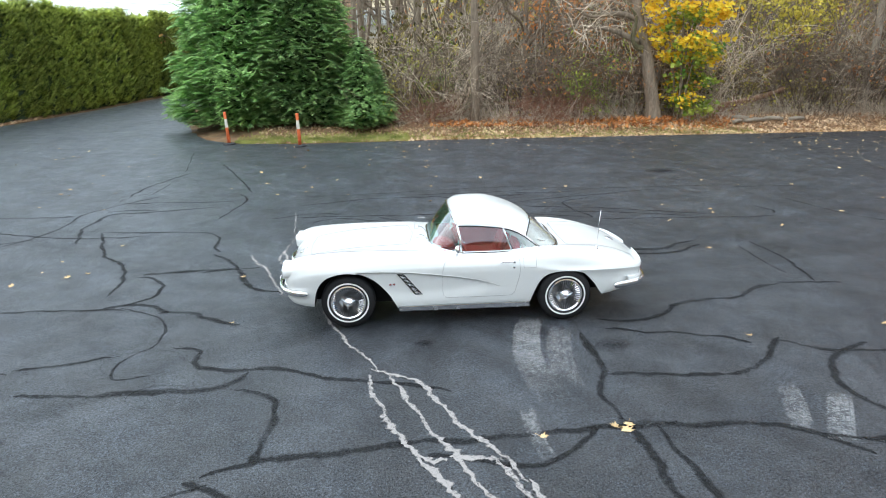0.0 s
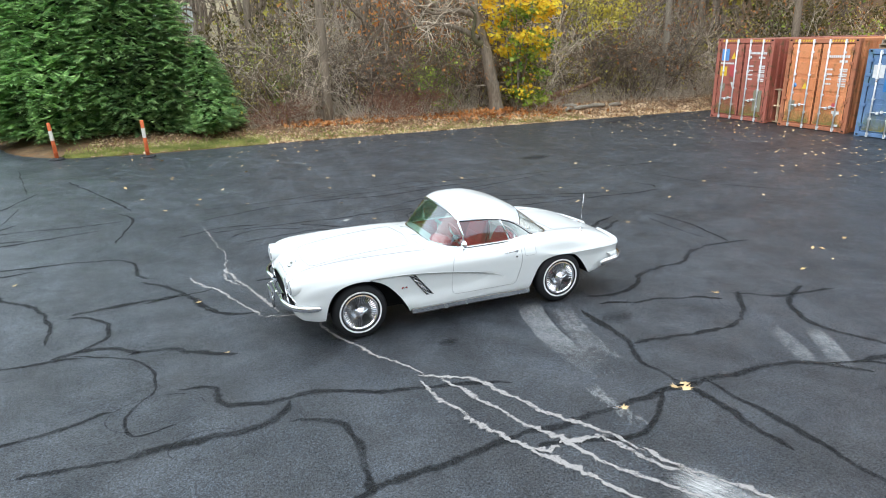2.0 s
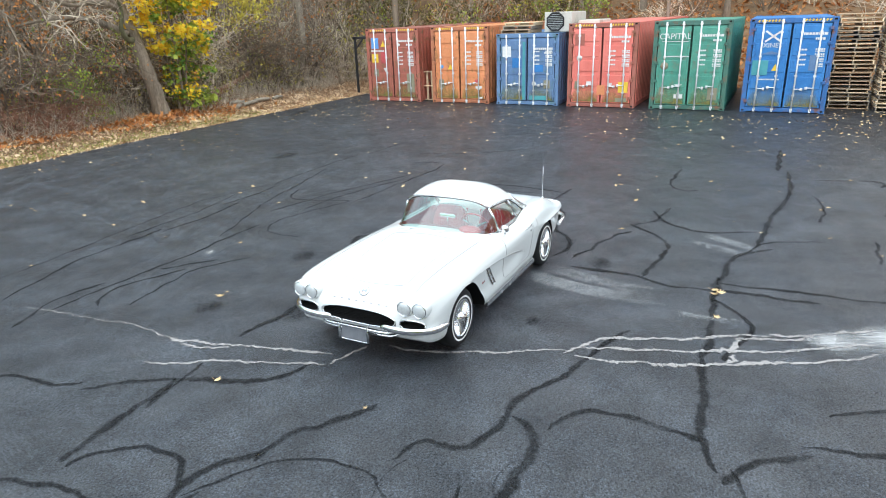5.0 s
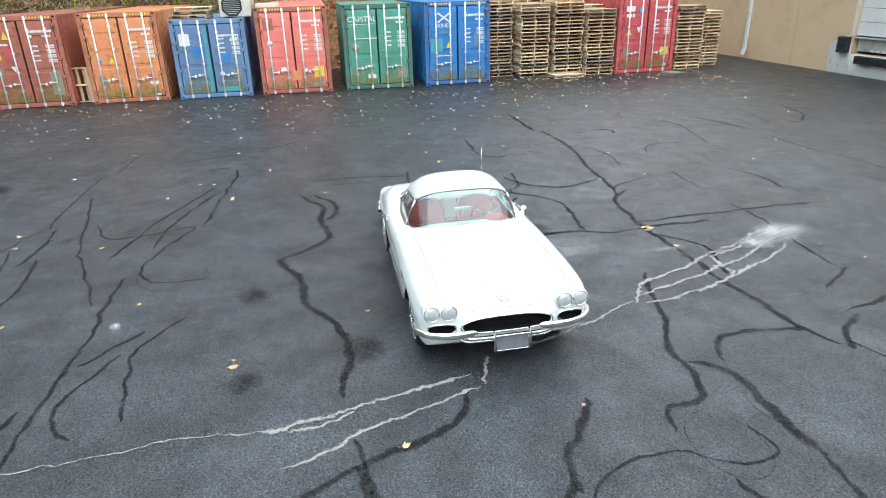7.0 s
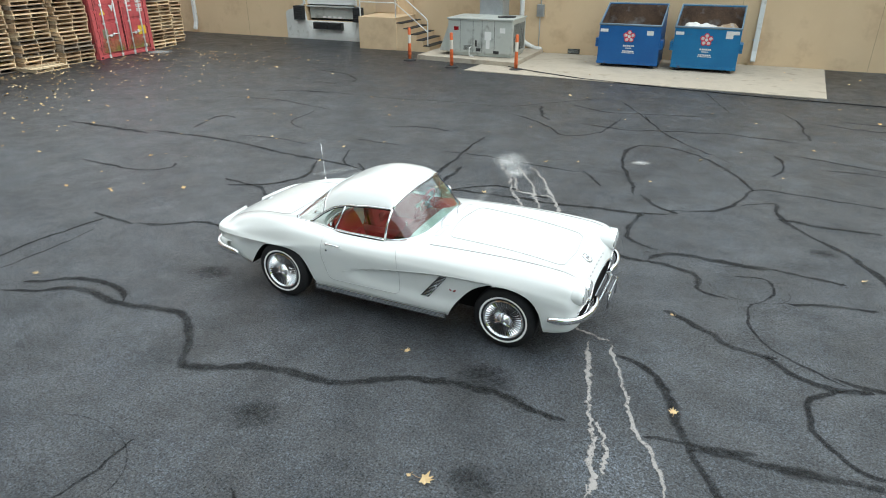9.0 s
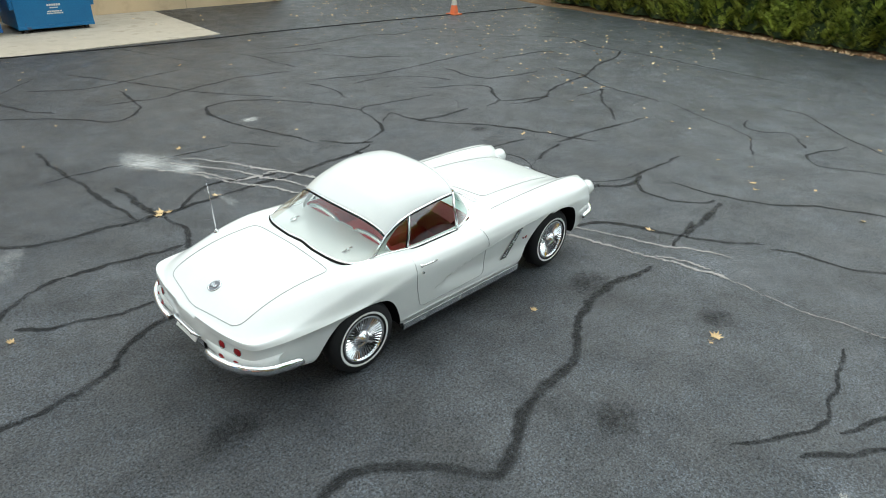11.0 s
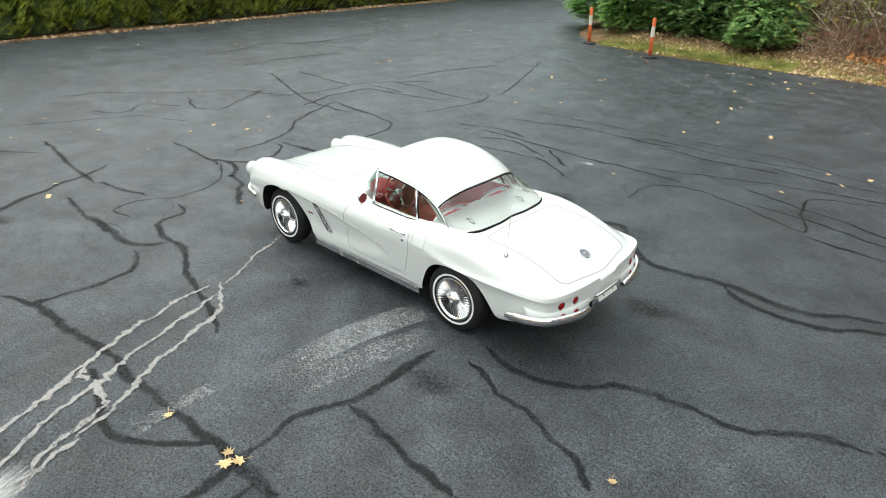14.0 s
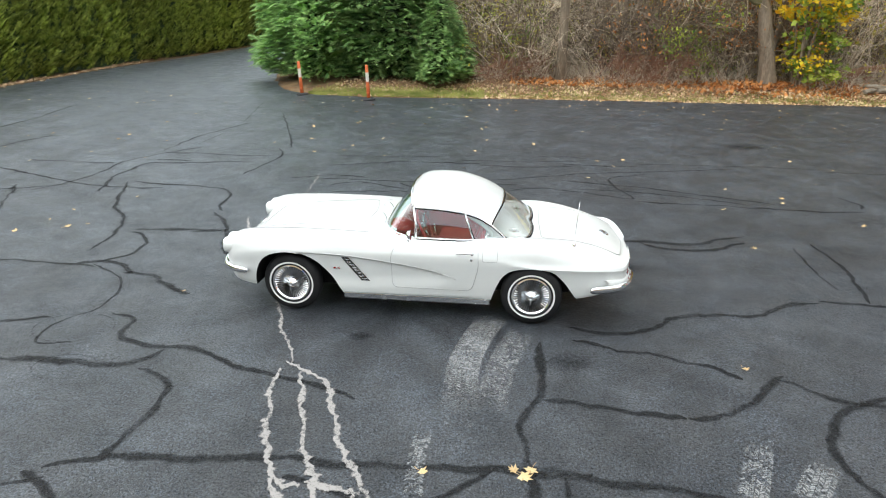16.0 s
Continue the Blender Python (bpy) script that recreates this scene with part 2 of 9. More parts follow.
def glass(name, tint, alpha=0.25, rough=0.0):
    """A thin pane: mostly clear, with a mirror's share by its angle."""
    mt = bpy.data.materials.new(name)
    mt.use_nodes = True
    nd, ln = mt.node_tree.nodes, mt.node_tree.links
    tr, gl, fr, mx = nd.new("ShaderNodeBsdfTransparent"), nd.new("ShaderNodeBsdfGlossy"), nd.new("ShaderNodeLayerWeight"), nd.new("ShaderNodeMixShader")
    tr.inputs[0].default_value = (*tint, 1)
    gl.inputs["Roughness"].default_value = rough
    fr.inputs["Blend"].default_value = 0.5
    pw = nd.new("ShaderNodeMath")
    pw.operation = "POWER"
    pw.inputs[1].default_value = 2.5
    ln.new(fr.outputs["Facing"], pw.inputs[0])
    ad = nd.new("ShaderNodeMath")
    ad.operation, ad.use_clamp = "ADD", True
    ad.inputs[1].default_value = alpha
    ln.new(pw.outputs[0], ad.inputs[0])
    ln.new(ad.outputs[0], mx.inputs[0]), ln.new(tr.outputs[0], mx.inputs[1]), ln.new(gl.outputs[0], mx.inputs[2])
    ln.new(mx.outputs[0], nd["Material Output"].inputs[0])
    return mt


def worn(name, colour, cut=(0.45, 0.62), scale=9.0, most=0.8, rough=0.85, stretch=(1, 1, 1), patchy=0.0):
    """A thin rubbed or spilt mark that lets the ground show through its gaps."""
    mt = bpy.data.materials.new(name)
    mt.use_nodes = True
    nd, ln = mt.node_tree.nodes, mt.node_tree.links
    p = nd["Principled BSDF"]
    p.inputs["Base Color"].default_value = (*colour, 1)
    p.inputs["Roughness"].default_value = rough
    p.inputs["Specular IOR Level"].default_value = 0.3
    tc, mp = nd.new("ShaderNodeTexCoord"), nd.new("ShaderNodeMapping")
    mp.inputs["Scale"].default_value = stretch
    ln.new(tc.outputs["Object"], mp.inputs["Vector"])
    n1, n2 = nd.new("ShaderNodeTexNoise"), nd.new("ShaderNodeTexNoise")
    n1.inputs["Scale"].default_value, n1.inputs["Detail"].default_value, n1.inputs["Roughness"].default_value = scale, 8, 0.75
    n2.inputs["Scale"].default_value, n2.inputs["Detail"].default_value = scale * 7, 3
    ln.new(mp.outputs[0], n1.inputs["Vector"]), ln.new(mp.outputs[0], n2.inputs["Vector"])
    av = nd.new("ShaderNodeMath")
    av.operation = "MULTIPLY_ADD"
    av.inputs[1].default_value = 0.4
    ln.new(n2.outputs["Fac"], av.inputs[0])
    hf = nd.new("ShaderNodeMath")
    hf.operation = "MULTIPLY"
    hf.inputs[1].default_value = 0.6
    ln.new(n1.outputs["Fac"], hf.inputs[0]), ln.new(hf.outputs[0], av.inputs[2])
    # the mark fades to its own rim, given by the vertex attribute "rim"
    at = nd.new("ShaderNodeAttribute")
    at.attribute_name = "rim"
    ad = nd.new("ShaderNodeMath")
    ad.operation = "ADD"
    ln.new(av.outputs[0], ad.inputs[0]), ln.new(at.outputs["Fac"], ad.inputs[1])
    n4 = nd.new("ShaderNodeTexNoise")
    n4.inputs["Scale"].default_value, n4.inputs["Detail"].default_value = 1.6, 3
    ln.new(tc.outputs["Object"], n4.inputs["Vector"])
    fade = nd.new("ShaderNodeMath")
    fade.operation = "MULTIPLY_ADD"
    fade.inputs[1].default_value = patchy
    ln.new(n4.outputs["Fac"], fade.inputs[0]), ln.new(ad.outputs[0], fade.inputs[2])
    back = nd.new("ShaderNodeMath")
    back.operation = "SUBTRACT"
    back.inputs[1].default_value = patchy * 0.5
    ln.new(fade.outputs[0], back.inputs[0])
    mr = nd.new("ShaderNodeMapRange")
    mr.inputs["From Min"].default_value, mr.inputs["From Max"].default_value = cut
    mr.inputs["To Max"].default_value = most
    ln.new(back.outputs[0], mr.inputs["Value"])
    tr, mx = nd.new("ShaderNodeBsdfTransparent"), nd.new("ShaderNodeMixShader")
    ln.new(mr.outputs[0], mx.inputs[0]), ln.new(tr.outputs[0], mx.inputs[1]), ln.new(p.outputs[0], mx.inputs[2])
    ln.new(mx.outputs[0], nd["Material Output"].inputs[0])
    return mt


def asphalt_material():
    """Sealed asphalt: dark coat with grey scuffed areas, stone grain and faint drag marks."""
    mt = bpy.data.materials.new("asphalt")
    mt.use_nodes = True
    nd, ln = mt.node_tree.nodes, mt.node_tree.links
    p = nd["Principled BSDF"]
    tc = nd.new("ShaderNodeTexCoord")

    def noise_at(scale, detail, rough=0.6, stretch=None):
        n = nd.new("ShaderNodeTexNoise")
        n.inputs["Scale"].default_value, n.inputs["Detail"].default_value, n.inputs["Roughness"].default_value = scale, detail, rough
        if stretch:
            mp = nd.new("ShaderNodeMapping")
            mp.inputs["Scale"].default_value = stretch
            mp.inputs["Rotation"].default_value = (0, 0, 0.5)
            ln.new(tc.outputs["Object"], mp.inputs["Vector"]), ln.new(mp.outputs[0], n.inputs["Vector"])
        else:
            ln.new(tc.outputs["Object"], n.inputs["Vector"])
        return n.outputs["Fac"]

    def ramp(fac, a, b, ca, cb):
        r = nd.new("ShaderNodeValToRGB")
        r.color_ramp.elements[0].position, r.color_ramp.elements[1].position = a, b
        r.color_ramp.elements[0].color, r.color_ramp.elements[1].color = (*ca, 1), (*cb, 1)
        ln.new(fac, r.inputs["Fac"])
        return r.outputs["Color"]

    def mix(kind, fac, a, b):
        m = nd.new("ShaderNodeMixRGB")
        m.blend_type = kind
        m.inputs["Fac"].default_value = fac
        ln.new(a, m.inputs["Color1"]), ln.new(b, m.inputs["Color2"])
        return m.outputs["Color"]

    # the coat turns greyer towards the drive, for wear and for painted-in sky glare
    sep = nd.new("ShaderNodeSeparateXYZ")
    ln.new(tc.outputs["Object"], sep.inputs[0])
    along = nd.new("ShaderNodeMath")
    along.operation = "MULTIPLY_ADD"
    along.inputs[1].default_value = -0.020
    ln.new(sep.outputs["X"], along.inputs[0]), ln.new(noise_at(0.35, 5, 0.6), along.inputs[2])
    over = nd.new("ShaderNodeMath")
    over.operation = "MULTIPLY_ADD"
    over.inputs[1].default_value = 0.010
    ln.new(sep.outputs["Y"], over.inputs[0]), ln.new(along.outputs[0], over.inputs[2])
    base = ramp(over.outputs[0], 0.20, 0.90, (0.0125, 0.0145, 0.0182), (0.047, 0.0535, 0.060))
    patches = ramp(noise_at(1.7, 9, 0.70), 0.36, 0.66, (0.62, 0.62, 0.63), (1.42, 1.43, 1.44))
    drag = ramp(noise_at(1.2, 6, 0.7, (1.0, 0.18, 1)), 0.42, 0.66, (0.92, 0.92, 0.92), (1.16, 1.17, 1.18))
    grain = ramp(noise_at(95, 2, 0.6), 0.40, 0.62, (0.38, 0.38, 0.38), (1.75, 1.77, 1.80))
    stone = nd.new("ShaderNodeTexVoronoi")
    stone.inputs["Scale"].default_value = 85
    ln.new(tc.outputs["Object"], stone.inputs["Vector"])
    chips = ramp(stone.outputs["Color"], 0.42, 0.70, (0.42, 0.42, 0.42), (2.3, 2.32, 2.36))
    spots = ramp(noise_at(28, 2, 0.5), 0.66, 0.74, (1, 1, 1), (1.7, 1.72, 1.75))
    c = mix("MULTIPLY", 1, base, patches)
    c = mix("MULTIPLY", 1, c, drag)
    c = mix("MULTIPLY", 0.95, c, grain)
    c = mix("MULTIPLY", 0.8, c, chips)
    c = mix("MULTIPLY", 0.6, c, spots)
    grit = ramp(noise_at(34, 5, 0.8), 0.40, 0.62, (0.52, 0.52, 0.52), (1.55, 1.57, 1.6))
    pits = ramp(noise_at(44, 2, 0.5), 0.36, 0.42, (0.35, 0.35, 0.35), (1, 1, 1))
    c = mix("MULTIPLY", 1, c, pits)
    c = mix("MULTIPLY", 0.9, c, grit)
    dirt = ramp(noise_at(0.9, 8, 0.7), 0.40, 0.58, (0.70, 0.70, 0.71), (1.16, 1.16, 1.16))
    c = mix("MULTIPLY", 0.9, c, dirt)
    ln.new(c, p.inputs["Base Color"])
    rr = nd.new("ShaderNodeMapRange")
    rr.inputs["From Min"].default_value, rr.inputs["From Max"].default_value = 0.3, 0.7
    rr.inputs["To Min"].default_value, rr.inputs["To Max"].default_value = 0.27, 0.56
    ln.new(noise_at(2.4, 9, 0.72), rr.inputs["Value"]), ln.new(rr.outputs[0], p.inputs["Roughness"])
    gloss = nd.new("ShaderNodeMapRange")
    gloss.inputs["From Min"].default_value, gloss.inputs["From Max"].default_value = 0.32, 0.68
    gloss.inputs["To Min"].default_value, gloss.inputs["To Max"].default_value = 0.48, 1.12
    ln.new(noise_at(1.5, 9, 0.72), gloss.inputs["Value"])
    speck = nd.new("ShaderNodeMapRange")
    speck.inputs["From Min"].default_value, speck.inputs["From Max"].default_value = 0.36, 0.60
    speck.inputs["To Min"].default_value, speck.inputs["To Max"].default_value = 0.22, 1.65
    ln.new(noise_at(52, 4, 0.75), speck.inputs["Value"])
    both = nd.new("ShaderNodeMath")
    both.operation = "MULTIPLY"
    ln.new(gloss.outputs[0], both.inputs[0]), ln.new(speck.outputs[0], both.inputs[1]), ln.new(both.outputs[0], p.inputs["Specular IOR Level"])
    # squeegee grooves of the coat, all in one direction
    mpg = nd.new("ShaderNodeMapping")
    mpg.vector_type = "TEXTURE"
    mpg.inputs["Rotation"].default_value, mpg.inputs["Scale"].default_value = (0, 0, radians(45)), (9, 1, 1)
    gr = nd.new("ShaderNodeTexNoise")
    gr.inputs["Scale"].default_value, gr.inputs["Detail"].default_value = 70, 2
    ln.new(tc.outputs["Object"], mpg.inputs["Vector"]), ln.new(mpg.outputs[0], gr.inputs["Vector"])
    bg_ = nd.new("ShaderNodeBump")
    bg_.inputs["Strength"].default_value, bg_.inputs["Distance"].default_value = 0.25, 0.008
    ln.new(gr.outputs["Fac"], bg_.inputs["Height"])
    bp = nd.new("ShaderNodeBump")
    bp.inputs["Strength"].default_value, bp.inputs["Distance"].default_value = 0.9, 0.012
    ln.new(noise_at(75, 4, 0.75), bp.inputs["Height"]), ln.new(bg_.outputs[0], bp.inputs["Normal"]), ln.new(bp.outputs[0], p.inputs["Normal"])
    return mt


M_ASPHALT = asphalt_material()
M_SEAL = worn("crack_sealer", (0.0105, 0.0110, 0.0120), (0.26, 0.56), 26, 0.78, 0.74, patchy=0.5)
M_TYRE = worn("tyre_mark", (0.014, 0.014, 0.016), (0.36, 0.62), 5, 0.62, 0.6)
M_CRACKW = worn("raw_crack", (0.34, 0.322, 0.308), (0.385, 0.485), 34, 0.95, 0.9, patchy=0.25)
M_PAINT = material("white_car_paint", (0.71, 0.73, 0.715), (0.74, 0.755, 0.74), 3, 0.24, 0, 0, 40, coat=0.4, rough_vary=0.04)
M_CHROME = material("chrome", (0.78, 0.79, 0.80), (0.90, 0.90, 0.91), 8, 0.08, 1, 0, 40, rough_vary=0.04)
M_STEEL = material("brushed_trim", (0.45, 0.46, 0.47), (0.66, 0.67, 0.68), 8, 0.25, 1, 0.05, 90)
M_SEAM = material("panel_gap", (0.30, 0.30, 0.30), (0.42, 0.42, 0.42), 20, 0.7, 0, 0, 60)
M_BLACK = material("black_underside", (0.007, 0.007, 0.007), (0.016, 0.016, 0.016), 8, 0.85, 0, 0.1, 60, spec=0.15)
M_RUBBER = material("tyre_rubber", (0.008, 0.008, 0.009), (0.019, 0.019, 0.020), 12, 0.65, 0, 0.15, 90, spec=0.3)
M_WHITEWALL = material("whitewall", (0.72, 0.72, 0.70), (0.80, 0.80, 0.78), 12, 0.6, 0, 0, 50)
M_RED = material("red_vinyl", (0.42, 0.022, 0.03), (0.56, 0.05, 0.055), 6, 0.42, 0, 0.1, 120)
M_REDDARK = material("dark_red_pad", (0.14, 0.010, 0.014), (0.22, 0.02, 0.025), 8, 0.7, 0, 0.4, 150)
M_REDLENS = material("red_lamp_lens", (0.20, 0.004, 0.006), (0.30, 0.010, 0.012), 20, 0.12, 0, 0, 60)
M_LAMPGLASS = material("lamp_glass", (0.55, 0.58, 0.58), (0.78, 0.80, 0.80), 30, 0.10, 0.35, 0.3, 90)
M_GLASS = glass("car_glass", (0.82, 0.88, 0.86), 0.15)
M_SHIELD = glass("tinted_windshield", (0.62, 0.84, 0.78), 0.15)
M_PLASTICGLASS = glass("clear_rear_pane", (0.93, 0.95, 0.93), 0.07)
M_HEADLINER = material("white_lining", (0.58, 0.63, 0.61), (0.68, 0.72, 0.70), 5, 0.6, 0, 0.05, 60)
M_PLATE = material("grey_plate", (0.14, 0.15, 0.17), (0.20, 0.21, 0.23), 14, 0.5, 0, 0.1, 60)

# ---- ground, paving, building ----
M_LITTER = material("leaf_litter", (0.075, 0.042, 0.022), (0.32, 0.20, 0.10), 2.2, 0.95, 0, 1.0, 26, stain=(0.22, 0.10, 0.035), stain_scale=3.0, stain_cut=(0.5, 0.62), distance=0.04)
M_CONCRETE = material("weathered_concrete", (0.34, 0.29, 0.23), (0.54, 0.48, 0.39), 1.6, 0.85, 0, 0.3, 60, stain=(0.24, 0.20, 0.15), stain_scale=1.6, stain_cut=(0.54, 0.72))
M_WALL = material("tan_painted_wall", (0.64, 0.465, 0.285), (0.72, 0.54, 0.345), 0.7, 0.75, 0, 0.25, 45, stain=(0.57, 0.40, 0.245), stain_scale=0.9)
M_WHITECONC = material("whitewashed_concrete", (0.58, 0.57, 0.53), (0.74, 0.73, 0.70), 2.5, 0.8, 0, 0.3, 50, stain=(0.42, 0.39, 0.34), stain_scale=2.4, stain_cut=(0.55, 0.7))
M_WHITE = material("white_paint", (0.70, 0.70, 0.68), (0.80, 0.80, 0.79), 3, 0.5, 0, 0.05, 50)
M_PIPE = material("white_pipe", (0.66, 0.67, 0.66), (0.78, 0.79, 0.78), 3, 0.45, 0, 0.05, 50, stain=(0.5, 0.48, 0.44), stain_scale=3)
M_GREYMETAL = material("grey_sheet_metal", (0.44, 0.47, 0.44), (0.56, 0.58, 0.55), 2, 0.5, 0.2, 0.08, 40, stain=(0.28, 0.29, 0.27), stain_scale=2)
M_GALV = material("galvanised_duct", (0.38, 0.41, 0.44), (0.55, 0.58, 0.60), 3, 0.35, 0.7, 0.05, 50)
M_DARK = material("dark_rubber", (0.015, 0.015, 0.016), (0.035, 0.035, 0.036), 6, 0.8, 0, 0.2, 60)
M_ORANGE = material("orange_plastic", (0.72, 0.13, 0.035), (0.80, 0.19, 0.06), 5, 0.5, 0, 0.05, 50, stain=(0.55, 0.14, 0.06), stain_scale=6)
M_REFLECT = material("white_band", (0.62, 0.58, 0.50), (0.76, 0.72, 0.64), 9, 0.45, 0, 0.05, 60)
M_GRASS = leafy("grass", (0.13, 0.17, 0.035), (0.42, 0.42, 0.12), 0.2)
M_LAWN = material("short_lawn", (0.07, 0.10, 0.025), (0.20, 0.20, 0.07), 2.5, 0.95, 0, 0.8, 60, stain=(0.24, 0.18, 0.07), stain_scale=2.2, stain_cut=(0.57, 0.70), distance=0.03)

ISLAND = [(13.0, -5.6), (14.15, -6.1), (15.2, -7.3), (17.5, -8.5), (20.5, -9.6), (25.0, -11.2), (32.0, -11.5), (45.0, -10.9), (70.0, -10.6)]


def island_edge(y):
    return lerp_table(ISLAND, y)[0]


def ground_h(x, y):
    h = -0.035
    bed = smoothstep(13.9, 16.6, y) * smoothstep(-0.2, 2.2, x - island_edge(min(max(y, 13.0), 70.0)))
    h += bed * (0.36 + 0.05 * noise.noise((x * 0.5, y * 0.5, 0)))
    h += bed * (-1.3 * smoothstep(17.5, 26, y) + 13.0 * smoothstep(38, 105, y))
    hill = smoothstep(-19, -13, y) * max(0.0, x - 24.5 - 0.25 * max(0, y - 14))
    h += min(hill * 0.48, 13.0) * (1 + 0.06 * noise.noise((x * 0.2, y * 0.2, 3)))
    h += smoothstep(-18.2, -24, x) * 0.3 + 6.0 * smoothstep(-40, -110, x)
    return h


def axis_steps(lo, hi, dense_lo, dense_hi, fine, coarse):
    out, v = [], lo
    while v < hi:
        out.append(v)
        v += fine if dense_lo <= v < dense_hi else coarse
    return out + [hi]


xs, ys = axis_steps(-160, 160, -26, 48, 0.8, 8), axis_steps(-160, 170, -20, 46, 0.8, 8)
bm = bmesh.new()
grid(bm, [[(x, y, ground_h(x, y)) for y in ys] for x in xs])
tagged(part("ground", bm, M_LITTER), "brown leaf-strewn ground rising to a wooded hillside", "ground", kind="structure")


def slab(name, outline, top, thick, mt, label, category, rough_edge=0.0, seed=0):
    """A paved area from its outline, its rim slightly uneven."""
    pts = []
    for i, p in enumerate(outline):
        a, b = Vector((*p, 0)), Vector((*outline[(i + 1) % len(outline)], 0))
        n = max(1, int((b - a).length / 0.35)) if rough_edge else 1
        for k in range(n):
            q = a.lerp(b, k / n)
            pts.append((q.x + rough_edge * noise.noise((q.x * 1.7, q.y * 1.7, seed)), q.y + rough_edge * noise.noise((q.x * 1.7, q.y * 1.7, seed + 9)), 0))
    bm = bmesh.new()
    up = [bm.verts.new((x, y, top)) for x, y, _ in pts]
    dn = [bm.verts.new((x, y, top - thick)) for x, y, _ in pts]
    bm.faces.new(up)
    for i in range(len(up)):
        j = (i + 1) % len(up)
        bm.faces.new((up[i], dn[i], dn[j], up[j]))
    bmesh.ops.triangulate(bm, faces=[f for f in bm.faces if len(f.verts) > 4])
    return tagged(part(name, bm, mt), label, category, kind="structure")


LOT = [(-24, -120), (-22, -36), (-18.6, -20), (-17.7, -12), (-17.6, 6), (-17.4, 14), (-17.1, 20), (-15.9, 28), (-15.4, 33), (-14.8, 40), (-14.4, 66), (-10.6, 66), (-10.9, 45), (-11.5, 32),
       (-11.2, 25), (-9.6, 20.5), (-8.5, 17.5), (-7.4, 15.2), (-6.2, 14.15), (-4.0, 13.75), (0, 14.0), (6, 14.25), (12, 14.15), (16.5, 14.1), (18.6, 14.2), (23.8, 13.6),
       (24.0, -17.3), (-4.8, -17.9), (-9.7, -18.0), (-13.1, -18.4), (-14.1, -20.8), (-14.5, -27), (-15.7, -36), (-16.2, -120)]
slab("asphalt_lot", LOT, 0.0, 0.06, M_ASPHALT, "dark sealed asphalt lot with grey scuffed areas", "asphalt", 0.09, 2)
slab("concrete_apron", [(5.3, -13.05), (0.2, -13.02), (-4.7, -13.05), (-4.85, -17.82), (5.0, -17.55)], 0.02, 0.06, M_CONCRETE, "stained concrete apron beside the building", "pavement", 0.015, 5)
slab("lawn_corner", [(-9.75, -18.05), (-13.05, -18.45), (-14.05, -20.85), (-14.45, -27), (-15.6, -36), (-9.85, -36)], 0.03, 0.1, M_LAWN, "mown lawn corner strewn with fallen leaves", "lawn", 0.06, 7)

# warehouse
WB = pose(0, -17.71, 0, 0, 0, 1.46)


def on_wall(x, out, z):
    return WB @ Vector((x, out, z))


def wall_piece(name, boxes, mt, label, category):
    bm = bmesh.new()
    for (x0, x1, y0, y1, z0, z1) in boxes:
        box(bm, ((x0 + x1) / 2, (y0 + y1) / 2, (z0 + z1) / 2), (x1 - x0, y1 - y0, z1 - z0))
    ob = part(name, bm, mt)
    ob.matrix_world = WB
    return tagged(ob, label, category, kind="structure")


wall_piece("wall_north", [(-9.7, 12.05, -0.3, 0, -0.1, 6.5), (14.42, 42, -0.3, 0, -0.1, 6.5), (12.05, 14.42, -0.3, 0, 3.7, 6.5), (12.05, 14.42, -0.3, 0, -0.1, 0.74)], M_WALL,
           "tan painted masonry warehouse wall", "wall")
wall_piece("wall_west", [(-9.7, -9.4, -40, -0.302, -0.1, 6.5)], M_WALL, "tan painted masonry side wall", "wall")
wall_piece("wall_inner", [(11.5, 15.0, -3.0, -2.9, -0.1, 4.0), (11.5, 11.6, -2.9, -0.302, -0.1, 4.0), (14.9, 15.0, -2.9, -0.302, -0.1, 4.0)], M_DARK, "dark inside walls behind the dock door", "wall")
wall_piece("roof", [(-9.8, 42.1, -40, 0.08, 6.5, 6.72)], M_GREYMETAL, "flat warehouse roof edge", "roof")
# faint courses of the wall panels
bm = bmesh.new()
for x in (-6.0, -2.2, 1.7, 5.6, 9.4, 17.5, 23.5):
    box(bm, (x, 0.002, 3.2), (0.012, 0.006, 6.4))
ob = part("wall_joint", bm, material("joint_line", (0.36, 0.26, 0.16), (0.42, 0.30, 0.19), 5, 0.9))
ob.matrix_world = WB
tagged(ob, "thin vertical joints in the tan wall", "wall joint", kind="structure")
# whitewashed dock front
bm = bmesh.new()
rows = []
rnd = random.Random(3)
for i in range(28):
    x = 11.85 + 3.6 * i / 27
    top = 1.34 if 12.05 < x < 14.42 else 1.34 + 0.25 * noise.noise((x * 3, 0, 0)) - 0.35 * max(0, x - 14.7)
    rows.append([(x, 0.006, -0.05), (x, 0.02, 0.02), (x, 0.02, min(top, 0.74) if 12.05 <= x <= 14.42 else top * 0.5), (x, 0.012, 0.74 if 12.05 <= x <= 14.42 else top)])
grid(bm, rows)
ob = part("dock_face", bm, M_WHITECONC)
ob.matrix_world = WB
tagged(ob, "chipped white-painted concrete under the loading dock", "dock", kind="structure")


def wall_thing(name, label, category, x=0, z=0):
    return thing(name, WB @ pose(x, 0, z), label, category)


